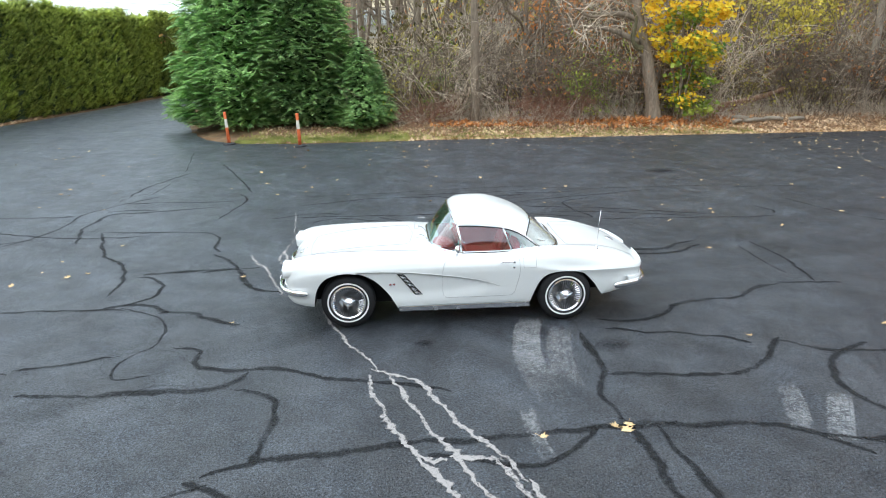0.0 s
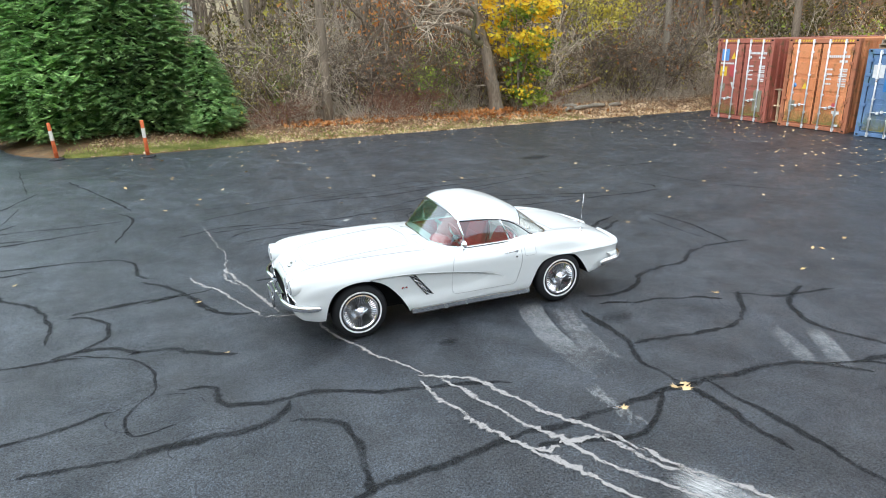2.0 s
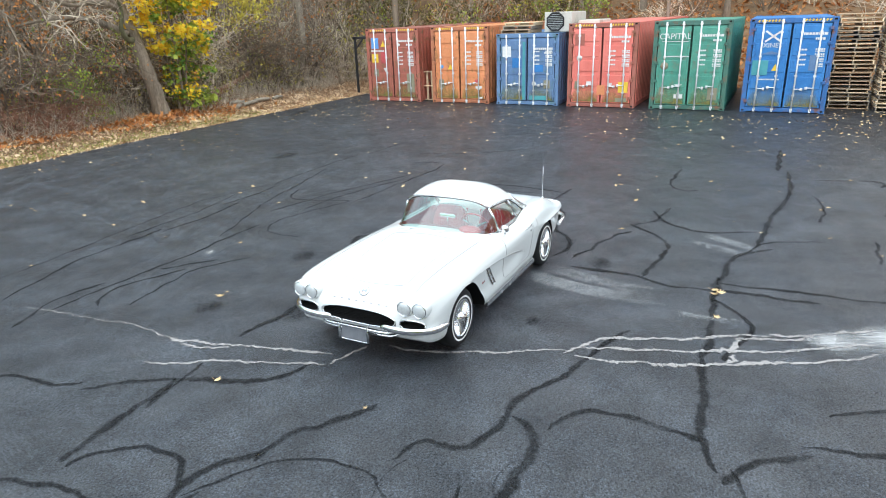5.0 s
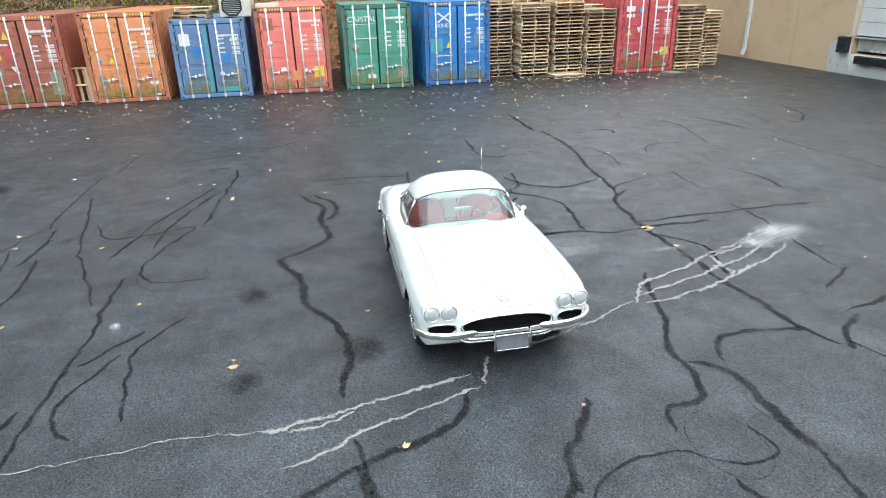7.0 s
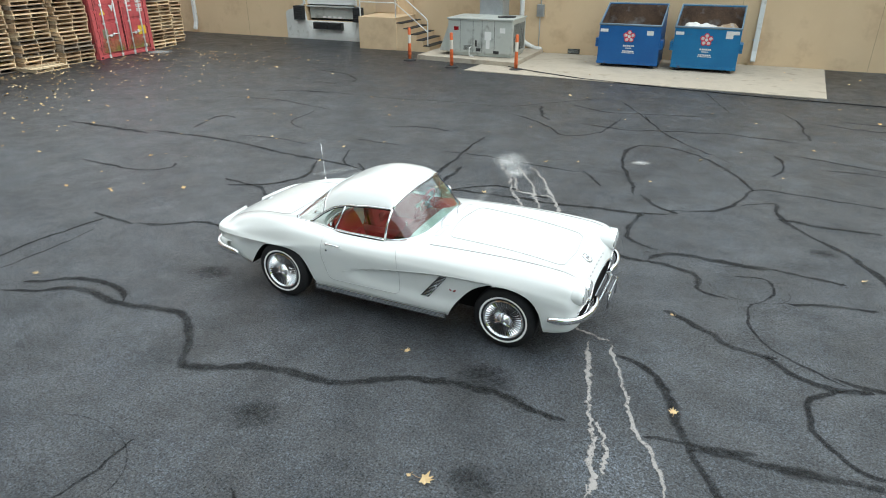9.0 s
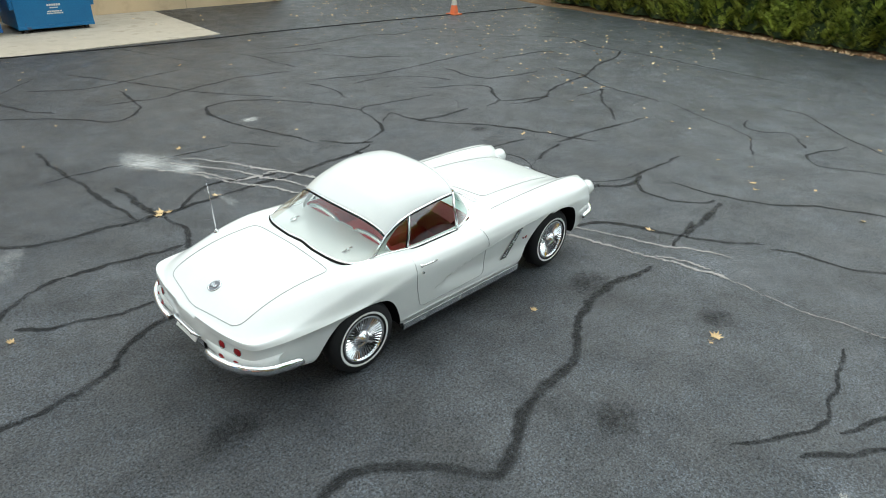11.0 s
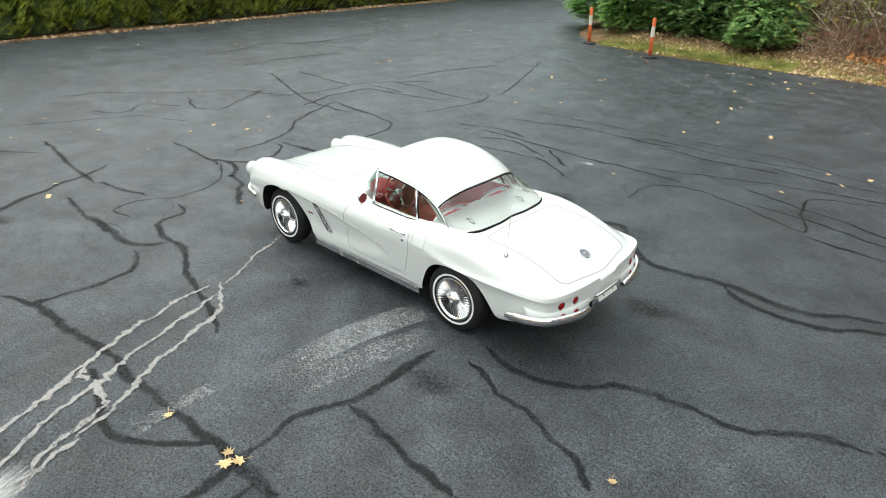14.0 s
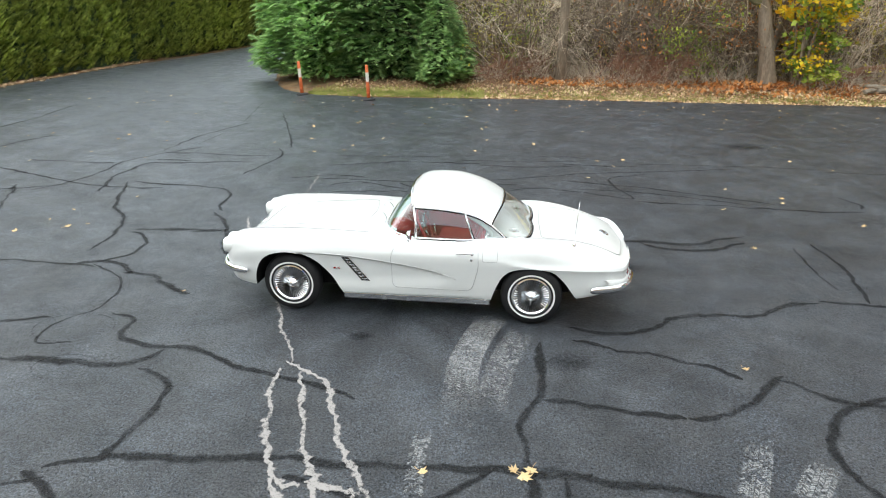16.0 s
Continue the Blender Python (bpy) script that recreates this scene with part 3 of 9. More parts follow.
dock = wall_thing("dock_door", "white sectional overhead dock door, closed", "door", 13.235, 1.36)
bm = bmesh.new()
for k in range(5):
    box(bm, (0, -0.14, 0.24 + 0.47 * k), (2.36, 0.05, 0.455), None, 0.012)
part("door_sections", bm, M_WHITE, dock)
bm = bmesh.new()
for x in (-1.24, 1.24):
    box(bm, (x, -0.05, 1.18), (0.11, 0.16, 2.34), None, 0.01)
box(bm, (0, -0.05, 2.40), (2.6, 0.16, 0.11), None, 0.01)
part("door_frame", bm, M_PIPE, dock)
lev = wall_thing("dock_leveler", "grey steel dock leveler in its pit with black rubber bumpers", "dock leveler", 13.235, 0.74)
bm = bmesh.new()
box(bm, (0, -0.5, 0.56), (2.3, 1.0, 0.05), None, 0.01)
box(bm, (0, -0.18, 0.30), (2.2, 0.03, 0.42), None, 0.01)
part("lip", bm, M_GREYMETAL, lev)
bm = bmesh.new()
box(bm, (0, -1.1, 0.02), (2.34, 1.6, 0.03))
part("pit_floor", bm, M_DARK, lev)
for x in (-0.35, -0.1, 0.15, 0.4):
    bm = bmesh.new()
    box(bm, (x, -0.16, 0.14), (0.16, 0.02, 0.07), None, 0.005)
    part("sticker", bm, M_WHITE, lev)
for x, z, w, h in ((1.45, 0.30, 0.42, 0.55), (-1.40, 0.30, 0.38, 0.55), (-0.30, -0.17, 0.64, 0.26), (0.42, -0.17, 0.64, 0.26)):
    bm = bmesh.new()
    ribs = [(0.01, z - h / 2)]
    for k in range(6):
        a, b = z - h / 2 + h * k / 6, z - h / 2 + h * (k + 1) / 6
        ribs += [(0.215, a), (0.23, a + 0.008), (0.23, b - 0.016), (0.215, b - 0.008), (0.19, b - 0.004)]
    ribs += [(0.19, z + h / 2), (0.01, z + h / 2)]
    vs = [[bm.verts.new((x + sx * w / 2, yy, zz)) for yy, zz in ribs] for sx in (-1, 1)]
    bm.faces.new(vs[0]), bm.faces.new(vs[1][::-1])
    for k in range(len(ribs)):
        j = (k + 1) % len(ribs)
        bm.faces.new((vs[0][k], vs[1][k], vs[1][j], vs[0][j]))
    part("bumper", bm, M_DARK, lev, "black laminated rubber dock bumper")

# entry door by the landing
ed = wall_thing("entry_door", "tan painted steel entry door", "door", 10.6, 1.18)
bm = bmesh.new()
box(bm, (0, 0.02, 1.03), (0.95, 0.05, 2.06), None, 0.008)
part("leaf", bm, material("tan_door", (0.50, 0.38, 0.26), (0.56, 0.43, 0.30), 2, 0.5), ed)
bm = bmesh.new()
for x in (-0.52, 0.52):
    box(bm, (x, 0.025, 1.05), (0.08, 0.08, 2.14), None, 0.008)
box(bm, (0, 0.025, 2.12), (1.12, 0.08, 0.08), None, 0.008)
part("frame", bm, M_WALL, ed)
bm = bmesh.new()
lathe(bm, [(0.03, 0), (0.03, 0.04), (0.035, 0.06), (0.02, 0.08), (0, 0.08)], 14, pose(-0.38, 0.045, 1.0, -90, 0, 0))
part("knob", bm, M_STEEL, ed)

# landing with steps and rail
st = wall_thing("entry_stairs", "tan concrete landing with dark-edged steps and a pipe rail", "stairs", 0, 0)
bm = bmesh.new()
box(bm, (10.15, 0.80, 0.57), (1.60, 1.56, 1.16), None, 0.015)
part("landing", bm, M_WALL, st)
bm = bmesh.new()
box(bm, (9.35 - 0.02, 0.80, 1.145), (0.03, 1.55, 0.03))
for k in range(5):
    h = 1.15 - 0.19 * (k + 1)
    box(bm, (9.35 - 0.27 * k - 0.135, 0.80, h / 2), (0.27, 1.50, h), None, 0.008)
part("steps", bm, M_WALL, st)
for k in range(5):
    bm = bmesh.new()
    h = 1.15 - 0.19 * (k + 1)
    box(bm, (9.35 - 0.27 * k - 0.14, 0.80, h + 0.012), (0.29, 1.52, 0.026), None, 0.006)
    part("tread", bm, M_DARK, st, "dark grey step tread")
y = 1.50
bm = bmesh.new()
tube(bm, rounded([(10.9, y, 1.15), (10.9, y, 2.12), (9.40, y, 2.12), (8.10, y, 1.12), (8.10, y, 0.20)], 0.12, closed=False), 0.024, 8)
tube(bm, rounded([(10.9, y, 1.66), (9.40, y, 1.66), (8.10, y, 0.70)], 0.1, closed=False), 0.020, 8)
tube(bm, [(9.40, y, 1.15), (9.40, y, 2.12)], 0.022, 8)
part("hand_rail", bm, M_PIPE, st, "pale grey pipe hand rail")
bm = bmesh.new()
tube(bm, rounded([(10.9, 1.5, 2.12), (10.9, 0.1, 2.12)], 0.1, closed=False), 0.022, 8)
part("side_rail", bm, M_PIPE, st)


def downspout(x, elbow=0.0, foot=0.12):
    d = wall_thing("downspout", "white square downspout fixed to the tan wall", "downspout", x, 0)
    d["group"] = "downspouts on the wall"
    bm = bmesh.new()
    if elbow:
        tube(bm, rounded([(elbow, 0.14, 6.3), (elbow, 0.14, 1.0), (elbow, 0.14, 0.42), (0, 0.14, 0.18), (-0.35, 0.20, 0.14)], 0.2, closed=False), 0.085, 10)
    else:
        box(bm, (0, 0.085, 3.45), (0.15, 0.13, 6.1), None, 0.02)
        box(bm, (0, 0.14, 0.30), (0.15, 0.13, 0.34), Matrix.Rotation(0.35, 4, "X"), 0.02)
    part("pipe", bm, M_PIPE, d)
    for z in (0.8, 2.9, 5.0):
        bm = bmesh.new()
        box(bm, (elbow, 0.09, z), (0.22, 0.03, 0.05), None, 0.005)
        part("strap", bm, M_GALV, d)


downspout(20.45), downspout(-2.78), downspout(-9.45), downspout(4.55, 0.45)
bm = bmesh.new()
eb = wall_thing("electric_box", "grey electric box with conduit on the wall", "electric box", 4.33, 1.45)
box(bm, (0, 0.07, 0.0), (0.26, 0.13, 0.40), None, 0.01)
part("case", bm, M_GALV, eb)
bm = bmesh.new()
tube(bm, [(0.0, 0.05, 0.2), (0.0, 0.05, 4.8)], 0.02, 6), tube(bm, [(0.02, 0.05, -0.2), (0.02, 0.05, -1.25)], 0.016, 6)
part("conduit", bm, M_GALV, eb)
eb2 = copy_thing(eb, WB @ pose(-8.6, 0, 1.75))
eb3 = copy_thing(eb, WB @ pose(-9.05, 0, 1.95))
wv = wall_thing("wall_vent", "small dark wall vent near the ground", "vent", 3.05, 0.12)
bm = bmesh.new()
box(bm, (0, 0.03, 0), (0.42, 0.06, 0.16), None, 0.01)
part("frame", bm, M_DARK, wv)
for k in range(4):
    bm = bmesh.new()
    box(bm, (0, 0.064, -0.05 + 0.034 * k), (0.36, 0.01, 0.012))
    part("slat", bm, M_GREYMETAL, wv)

# rooftop-style cooling unit on its pad
slab("equipment_pad", [(7.65, -14.40), (4.05, -14.20), (4.15, -17.50), (7.72, -17.40)], 0.15, 0.2, M_CONCRETE, "raised concrete equipment pad with mossy edge", "pad", 0.01, 11)
ac = thing("cooling_unit", pose(5.58, -15.62, 0.152, 0, 0, 2), "grey-green packaged cooling unit on a concrete pad", "air conditioner")
bm = bmesh.new()
box(bm, (0, 0, 0.64), (2.70, 1.45, 1.06), None, 0.015)
box(bm, (0, 0, 0.06), (2.60, 1.36, 0.10), None, 0.01)
part("cabinet", bm, M_GREYMETAL, ac)
bm = bmesh.new()
box(bm, (0, 0, 1.19), (2.78, 1.53, 0.05), None, 0.015)
part("lid", bm, M_GREYMETAL, ac)
bm = bmesh.new()
for y in (-0.62, 0.62):
    f = bm.faces.new([bm.verts.new(p) for p in ((1.355, y, 0.12), (1.80, y, 0.12), (1.355, y, 1.05))])
f = bm.faces.new([bm.verts.new(p) for p in ((1.80, -0.62, 0.12), (1.80, 0.62, 0.12), (1.355, 0.62, 1.05), (1.355, -0.62, 1.05))])
part("intake_hood", bm, M_GREYMETAL, ac, "sloped sheet metal intake hood")
bm = bmesh.new()
lathe(bm, [(0.36, 1.215), (0.36, 1.235), (0.33, 1.24), (0.32, 1.225)], 32, pose(-0.82, 0, 0))
part("fan_ring", bm, M_DARK, ac)
bm = bmesh.new()
for k in range(7):
    tube(bm, [(-0.82 + 0.046 * (k + 1) * math.cos(2 * math.pi * j / 28), 0.046 * (k + 1) * math.sin(2 * math.pi * j / 28), 1.232) for j in range(28)], 0.006, 4, closed=True)
part("fan_guard", bm, M_DARK, ac)
AC_FACE = [M_GREYMETAL, M_REDLENS, M_WHITE, M_DARK]
for x, z, w, h, k in ((1.0, 0.88, 0.20, 0.12, 1), (0.55, 0.75, 0.20, 0.42, 0), (-0.35, 0.68, 0.28, 0.26, 2), (-0.35, 0.42, 0.16, 0.30, 2), (-0.95, 0.86, 0.22, 0.16, 2), (0.15, 0.42, 0.07, 0.20, 3), (0.05, 0.22, 0.2, 0.10, 3), (-0.7, 0.16, 0.24, 0.1, 3)):
    bm = bmesh.new()
    box(bm, (x, 0.727, z), (w, 0.008, h), None, 0.002)
    part("sticker" if k in (1, 2) else "access_plate", bm, AC_FACE[k], ac)
for x in (0.83, 0.28, -0.10, -0.62):
    bm = bmesh.new()
    box(bm, (x, 0.726, 0.64), (0.012, 0.006, 1.02))
    part("panel_joint", bm, M_DARK, ac)
for k in range(5):
    bm = bmesh.new()
    box(bm, (0.50, 0.727, 0.20 + 0.035 * k), (0.36, 0.006, 0.012))
    part("louvre", bm, M_DARK, ac)
bm = bmesh.new()
for y in (-0.1, -0.06):
    for k in range(16):
        box(bm, (-1.356, -0.55 + 0.073 * k, 0.62), (0.008, 0.018, 0.86))
part("coil_grille", bm, M_DARK, ac)
bm = bmesh.new()
tube(bm, rounded([(0.35, 0.74, 0.30), (0.35, 0.92, 0.30), (0.35, 0.92, 0.05), (0.15, 0.95, 0.02)], 0.05, closed=False), 0.022, 8)
part("drain_pipe", bm, M_PIPE, ac)
ac.scale = (0.84, 1, 1)
du = thing("duct", pose(5.72, -16.6, 1.2), "galvanised duct rising from the cooling unit up the wall", "duct")
bm = bmesh.new()
for k in range(3):
    box(bm, (0, 0, 0.42 + 0.80 * k), (0.86, 0.62, 0.78), None, 0.01)
box(bm, (0, -0.35, 2.65), (0.86, 1.3, 0.6), None, 0.01)
part("duct_section", bm, M_GALV, du)
for k in range(4):
    bm = bmesh.new()
    box(bm, (0, 0, 0.03 + 0.80 * k), (0.93, 0.69, 0.035), None, 0.004)
    part("flange", bm, M_GALV, du)

# ---- the car: a white two-seat roadster with a hard top ----
BODY = [  # x, centre top, valley, crown y, crown z, shoulder y, shoulder z, half width, its z, underside
    (-2.035, 0.570, 0.570, 0.50, 0.575, 0.57, 0.560, 0.61, 0.52, 0.45),
    (-2.015, 0.605, 0.612, 0.58, 0.680, 0.69, 0.655, 0.72, 0.57, 0.40),
    (-2.000, 0.628, 0.638, 0.61, 0.738, 0.73, 0.705, 0.760, 0.585, 0.37),
    (-1.975, 0.652, 0.666, 0.62, 0.782, 0.75, 0.735, 0.790, 0.59, 0.35),
    (-1.930, 0.690, 0.705, 0.63, 0.815, 0.77, 0.762, 0.820, 0.60, 0.32),
    (-1.860, 0.740, 0.752, 0.635, 0.840, 0.78, 0.785, 0.840, 0.62, 0.30),
    (-1.750, 0.782, 0.793, 0.64, 0.860, 0.785, 0.800, 0.855, 0.64, 0.28),
    (-1.500, 0.828, 0.833, 0.645, 0.877, 0.79, 0.815, 0.866, 0.66, 0.26),
    (-1.200, 0.866, 0.863, 0.645, 0.885, 0.79, 0.826, 0.870, 0.67, 0.23),
    (-0.800, 0.892, 0.884, 0.65, 0.883, 0.80, 0.824, 0.866, 0.68, 0.215),
    (-0.400, 0.905, 0.893, 0.66, 0.869, 0.80, 0.816, 0.862, 0.68, 0.215),
    (0.000, 0.890, 0.872, 0.68, 0.838, 0.80, 0.802, 0.860, 0.68, 0.215),
    (0.500, 0.868, 0.856, 0.68, 0.834, 0.80, 0.800, 0.860, 0.68, 0.225),
    (0.900, 0.862, 0.852, 0.68, 0.862, 0.80, 0.818, 0.866, 0.665, 0.235),
    (1.300, 0.852, 0.846, 0.685, 0.879, 0.80, 0.802, 0.866, 0.636, 0.27),
    (1.500, 0.846, 0.842, 0.68, 0.863, 0.795, 0.777, 0.862, 0.632, 0.28),
    (1.700, 0.832, 0.828, 0.655, 0.832, 0.78, 0.748, 0.854, 0.630, 0.285),
    (1.900, 0.800, 0.794, 0.63, 0.782, 0.765, 0.706, 0.840, 0.630, 0.32),
    (2.050, 0.756, 0.748, 0.60, 0.732, 0.74, 0.676, 0.820, 0.630, 0.37),
    (2.150, 0.714, 0.705, 0.57, 0.690, 0.71, 0.655, 0.795, 0.630, 0.41),
    (2.200, 0.690, 0.681, 0.53, 0.669, 0.66, 0.646, 0.765, 0.629, 0.43),
    (2.245, 0.668, 0.660, 0.45, 0.652, 0.56, 0.639, 0.690, 0.628, 0.44),
    (2.280, 0.652, 0.647, 0.36, 0.643, 0.45, 0.635, 0.560, 0.627, 0.45),
    (2.308, 0.640, 0.637, 0.24, 0.634, 0.30, 0.630, 0.380, 0.626, 0.46),
    (2.322, 0.630, 0.629, 0.10, 0.628, 0.13, 0.627, 0.180, 0.625, 0.46),
]
COVE = [(-1.20, 0.705, 0.34), (-0.68, 0.688, 0.335), (-0.19, 0.630, 0.35), (0.17, 0.570, 0.39), (0.40, 0.505, 0.435), (0.49, 0.465, 0.46)]


def body_section(x):
    zc, zv, yf, zf, ysh, zsh, w, zw, zb = lerp_table(BODY, x)
    # behind the doors a crease runs along the side and round the tail
    edge = smoothstep(0.85, 1.35, x)
    key = [(0, zc), (0.42 * yf, zc + 0.25 * (zv - zc)), (0.72 * yf, zv), (yf, zf), (ysh, zsh), (w - 0.012 - 0.012 * edge, zw + 0.065 - 0.025 * edge), (w, zw), (w - 0.008 - 0.016 * edge, zw - 0.23 * (zw - zb)),
           (w - 0.03 - 0.010 * edge, zb + 0.30 * (zw - zb)), (w - 0.055, zb + 0.08 * (zw - zb)), (w - 0.11, zb), (0.5 * w, zb - 0.01), (0, zb - 0.01)]
    key = [(a, b, 0) for a, b in key]
    whole, split = catmull(key, 9), catmull(key[:7], 9)[:-1] + catmull(key[6:], 9)
    pts = [(max(p.x, 0.0), p.y) for p in (a.lerp(b, edge) for a, b in zip(whole, split))]
    out = []
    for y, z in pts:
        if y > 0.74 * w and -1.2 < x < 0.49 and z > 0.28:
            top, low = lerp_table(COVE, x)
            if low - 0.06 < z < top:
                depth = smoothstep(top, top - 0.022, z) * smoothstep(low - 0.05, low + 0.12, z) * smoothstep(0.49, 0.25, x)
                y -= 0.030 * depth
        out.append((y, z))
    return out


def evaluated_mesh(ob):
    return bpy.data.meshes.new_from_object(ob.evaluated_get(bpy.context.evaluated_depsgraph_get()))


def build_body():
    xs = []
    for a, b in zip(BODY, BODY[1:]):
        n = max(3, int((b[0] - a[0]) / 0.028))
        xs += [a[0] + (b[0] - a[0]) * k / n for k in range(n)]
    xs.append(BODY[-1][0])
    bm = bmesh.new()
    rows = []
    for x in xs:
        half = body_section(x)
        rows.append([(x, y, z) for y, z in half] + [(x, -y, z) for y, z in half[-2:0:-1]])
    vs = grid(bm, rows, close=True)
    bm.faces.new(vs[0]), bm.faces.new(vs[-1])
    shell = part("body_shell", bm, M_PAINT)
    cutters = []

    def cutter(cbm, mt):
        c = part("cutter", cbm, mt)
        cutters.append(c)
        md = shell.modifiers.new("cut", "BOOLEAN")
        md.operation, md.solver, md.object, md.material_mode = "DIFFERENCE", "EXACT", c, "TRANSFER"

    # wheel arches, each an outline drawn from front to rear
    for arch in ([(-1.71, 0.10), (-1.69, 0.32), (-1.66, 0.47), (-1.60, 0.585), (-1.51, 0.655), (-1.37, 0.692), (-1.24, 0.692), (-1.115, 0.660), (-0.99, 0.592), (-0.87, 0.470), (-0.77, 0.330), (-0.66, 0.10)],
                 [(0.82, 0.10), (0.855, 0.23), (0.895, 0.36), (0.94, 0.47), (0.985, 0.540), (1.06, 0.595), (1.19, 0.625), (1.36, 0.625), (1.475, 0.600), (1.545, 0.550), (1.625, 0.463), (1.70, 0.355), (1.76, 0.275), (1.88, 0.10)]):
        ring = [(p.x, p.y) for p in catmull([(x, z, 0) for x, z in arch], 4)]
        m = len(ring)
        for sy in (-1, 1):
            cb = bmesh.new()
            low = [cb.verts.new((x, sy * 0.52, z)) for x, z in ring]
            out = [cb.verts.new((x, sy * 1.2, z)) for x, z in ring]
            cb.faces.new(low), cb.faces.new(out)
            for k in range(m):
                cb.faces.new((low[k], low[(k + 1) % m], out[(k + 1) % m], out[k]))
            bmesh.ops.recalc_face_normals(cb, faces=cb.faces)
            cutter(cb, M_BLACK)
    cb = bmesh.new()
    box(cb, (0.31, 0, 0.75), (0.98, 1.27, 0.74), bevel=0.06)
    cutter(cb, M_RED)
    for y, hw, z, hh in ((0, 0.43, 0.520, 0.072), (0.625, 0.125, 0.528, 0.045), (-0.625, 0.125, 0.528, 0.045)):
        cb = bmesh.new()
        near, far = [], []
        for k in range(28):
            a = 2 * math.pi * k / 28
            c, s = math.cos(a), math.sin(a)
            py, pz = y + hw * math.copysign(abs(c) ** 0.7, c), z + hh * math.copysign(abs(s) ** 0.8, s)
            near.append(cb.verts.new((-2.3, py, pz))), far.append(cb.verts.new((-1.93, py, pz)))
        cb.faces.new(near), cb.faces.new(far)
        for k in range(28):
            cb.faces.new((near[k], near[(k + 1) % 28], far[(k + 1) % 28], far[k]))
        cutter(cb, M_BLACK)
    me = evaluated_mesh(shell)
    for c in cutters + [shell]:
        bpy.data.objects.remove(c)
    me.polygons.foreach_set("use_smooth", [True] * len(me.polygons))
    me.set_sharp_from_angle(angle=radians(32))
    return new("body", me)


from mathutils.bvhtree import BVHTree

CAR = thing("car", pose(0, -0.006, 0, -0.4, 0, 0.8), "white two-seat roadster with hard top, red interior and whitewall tyres", "car")
body = build_body()
body.parent = CAR
body["label"] = "glossy white painted fibreglass body"
SKIN = BVHTree.FromPolygons([v.co.copy() for v in body.data.vertices], [tuple(p.vertices) for p in body.data.polygons])


def on_top(x, y, up=0.0):
    hit = SKIN.ray_cast(Vector((x, y, 1.6)), Vector((0, 0, -1)))
    return (hit[0] + hit[1] * up) if hit[0] else Vector((x, y, 0.85))


def on_side(x, z, sy, out=0.0):
    hit = SKIN.ray_cast(Vector((x, sy * 1.6, z)), Vector((0, -sy, 0)))
    return (hit[0] + hit[1] * out) if hit[0] else Vector((x, sy * 0.85, z))


def on_front(y, z, out=0.0, from_x=-3.0):
    hit = SKIN.ray_cast(Vector((from_x, y, z)), Vector((1 if from_x < 0 else -1, 0, 0)))
    return (hit[0] + hit[1] * out) if hit[0] else Vector((-2.0 if from_x < 0 else 2.3, y, z))


def seam(name, pts, place, r=0.0026, mt=None, closed=True, parent=None):
    bm = bmesh.new()
    tube(bm, [place(p) for p in pts], r, 5, closed=closed)
    return part(name, bm, mt or M_SEAM, parent or body)


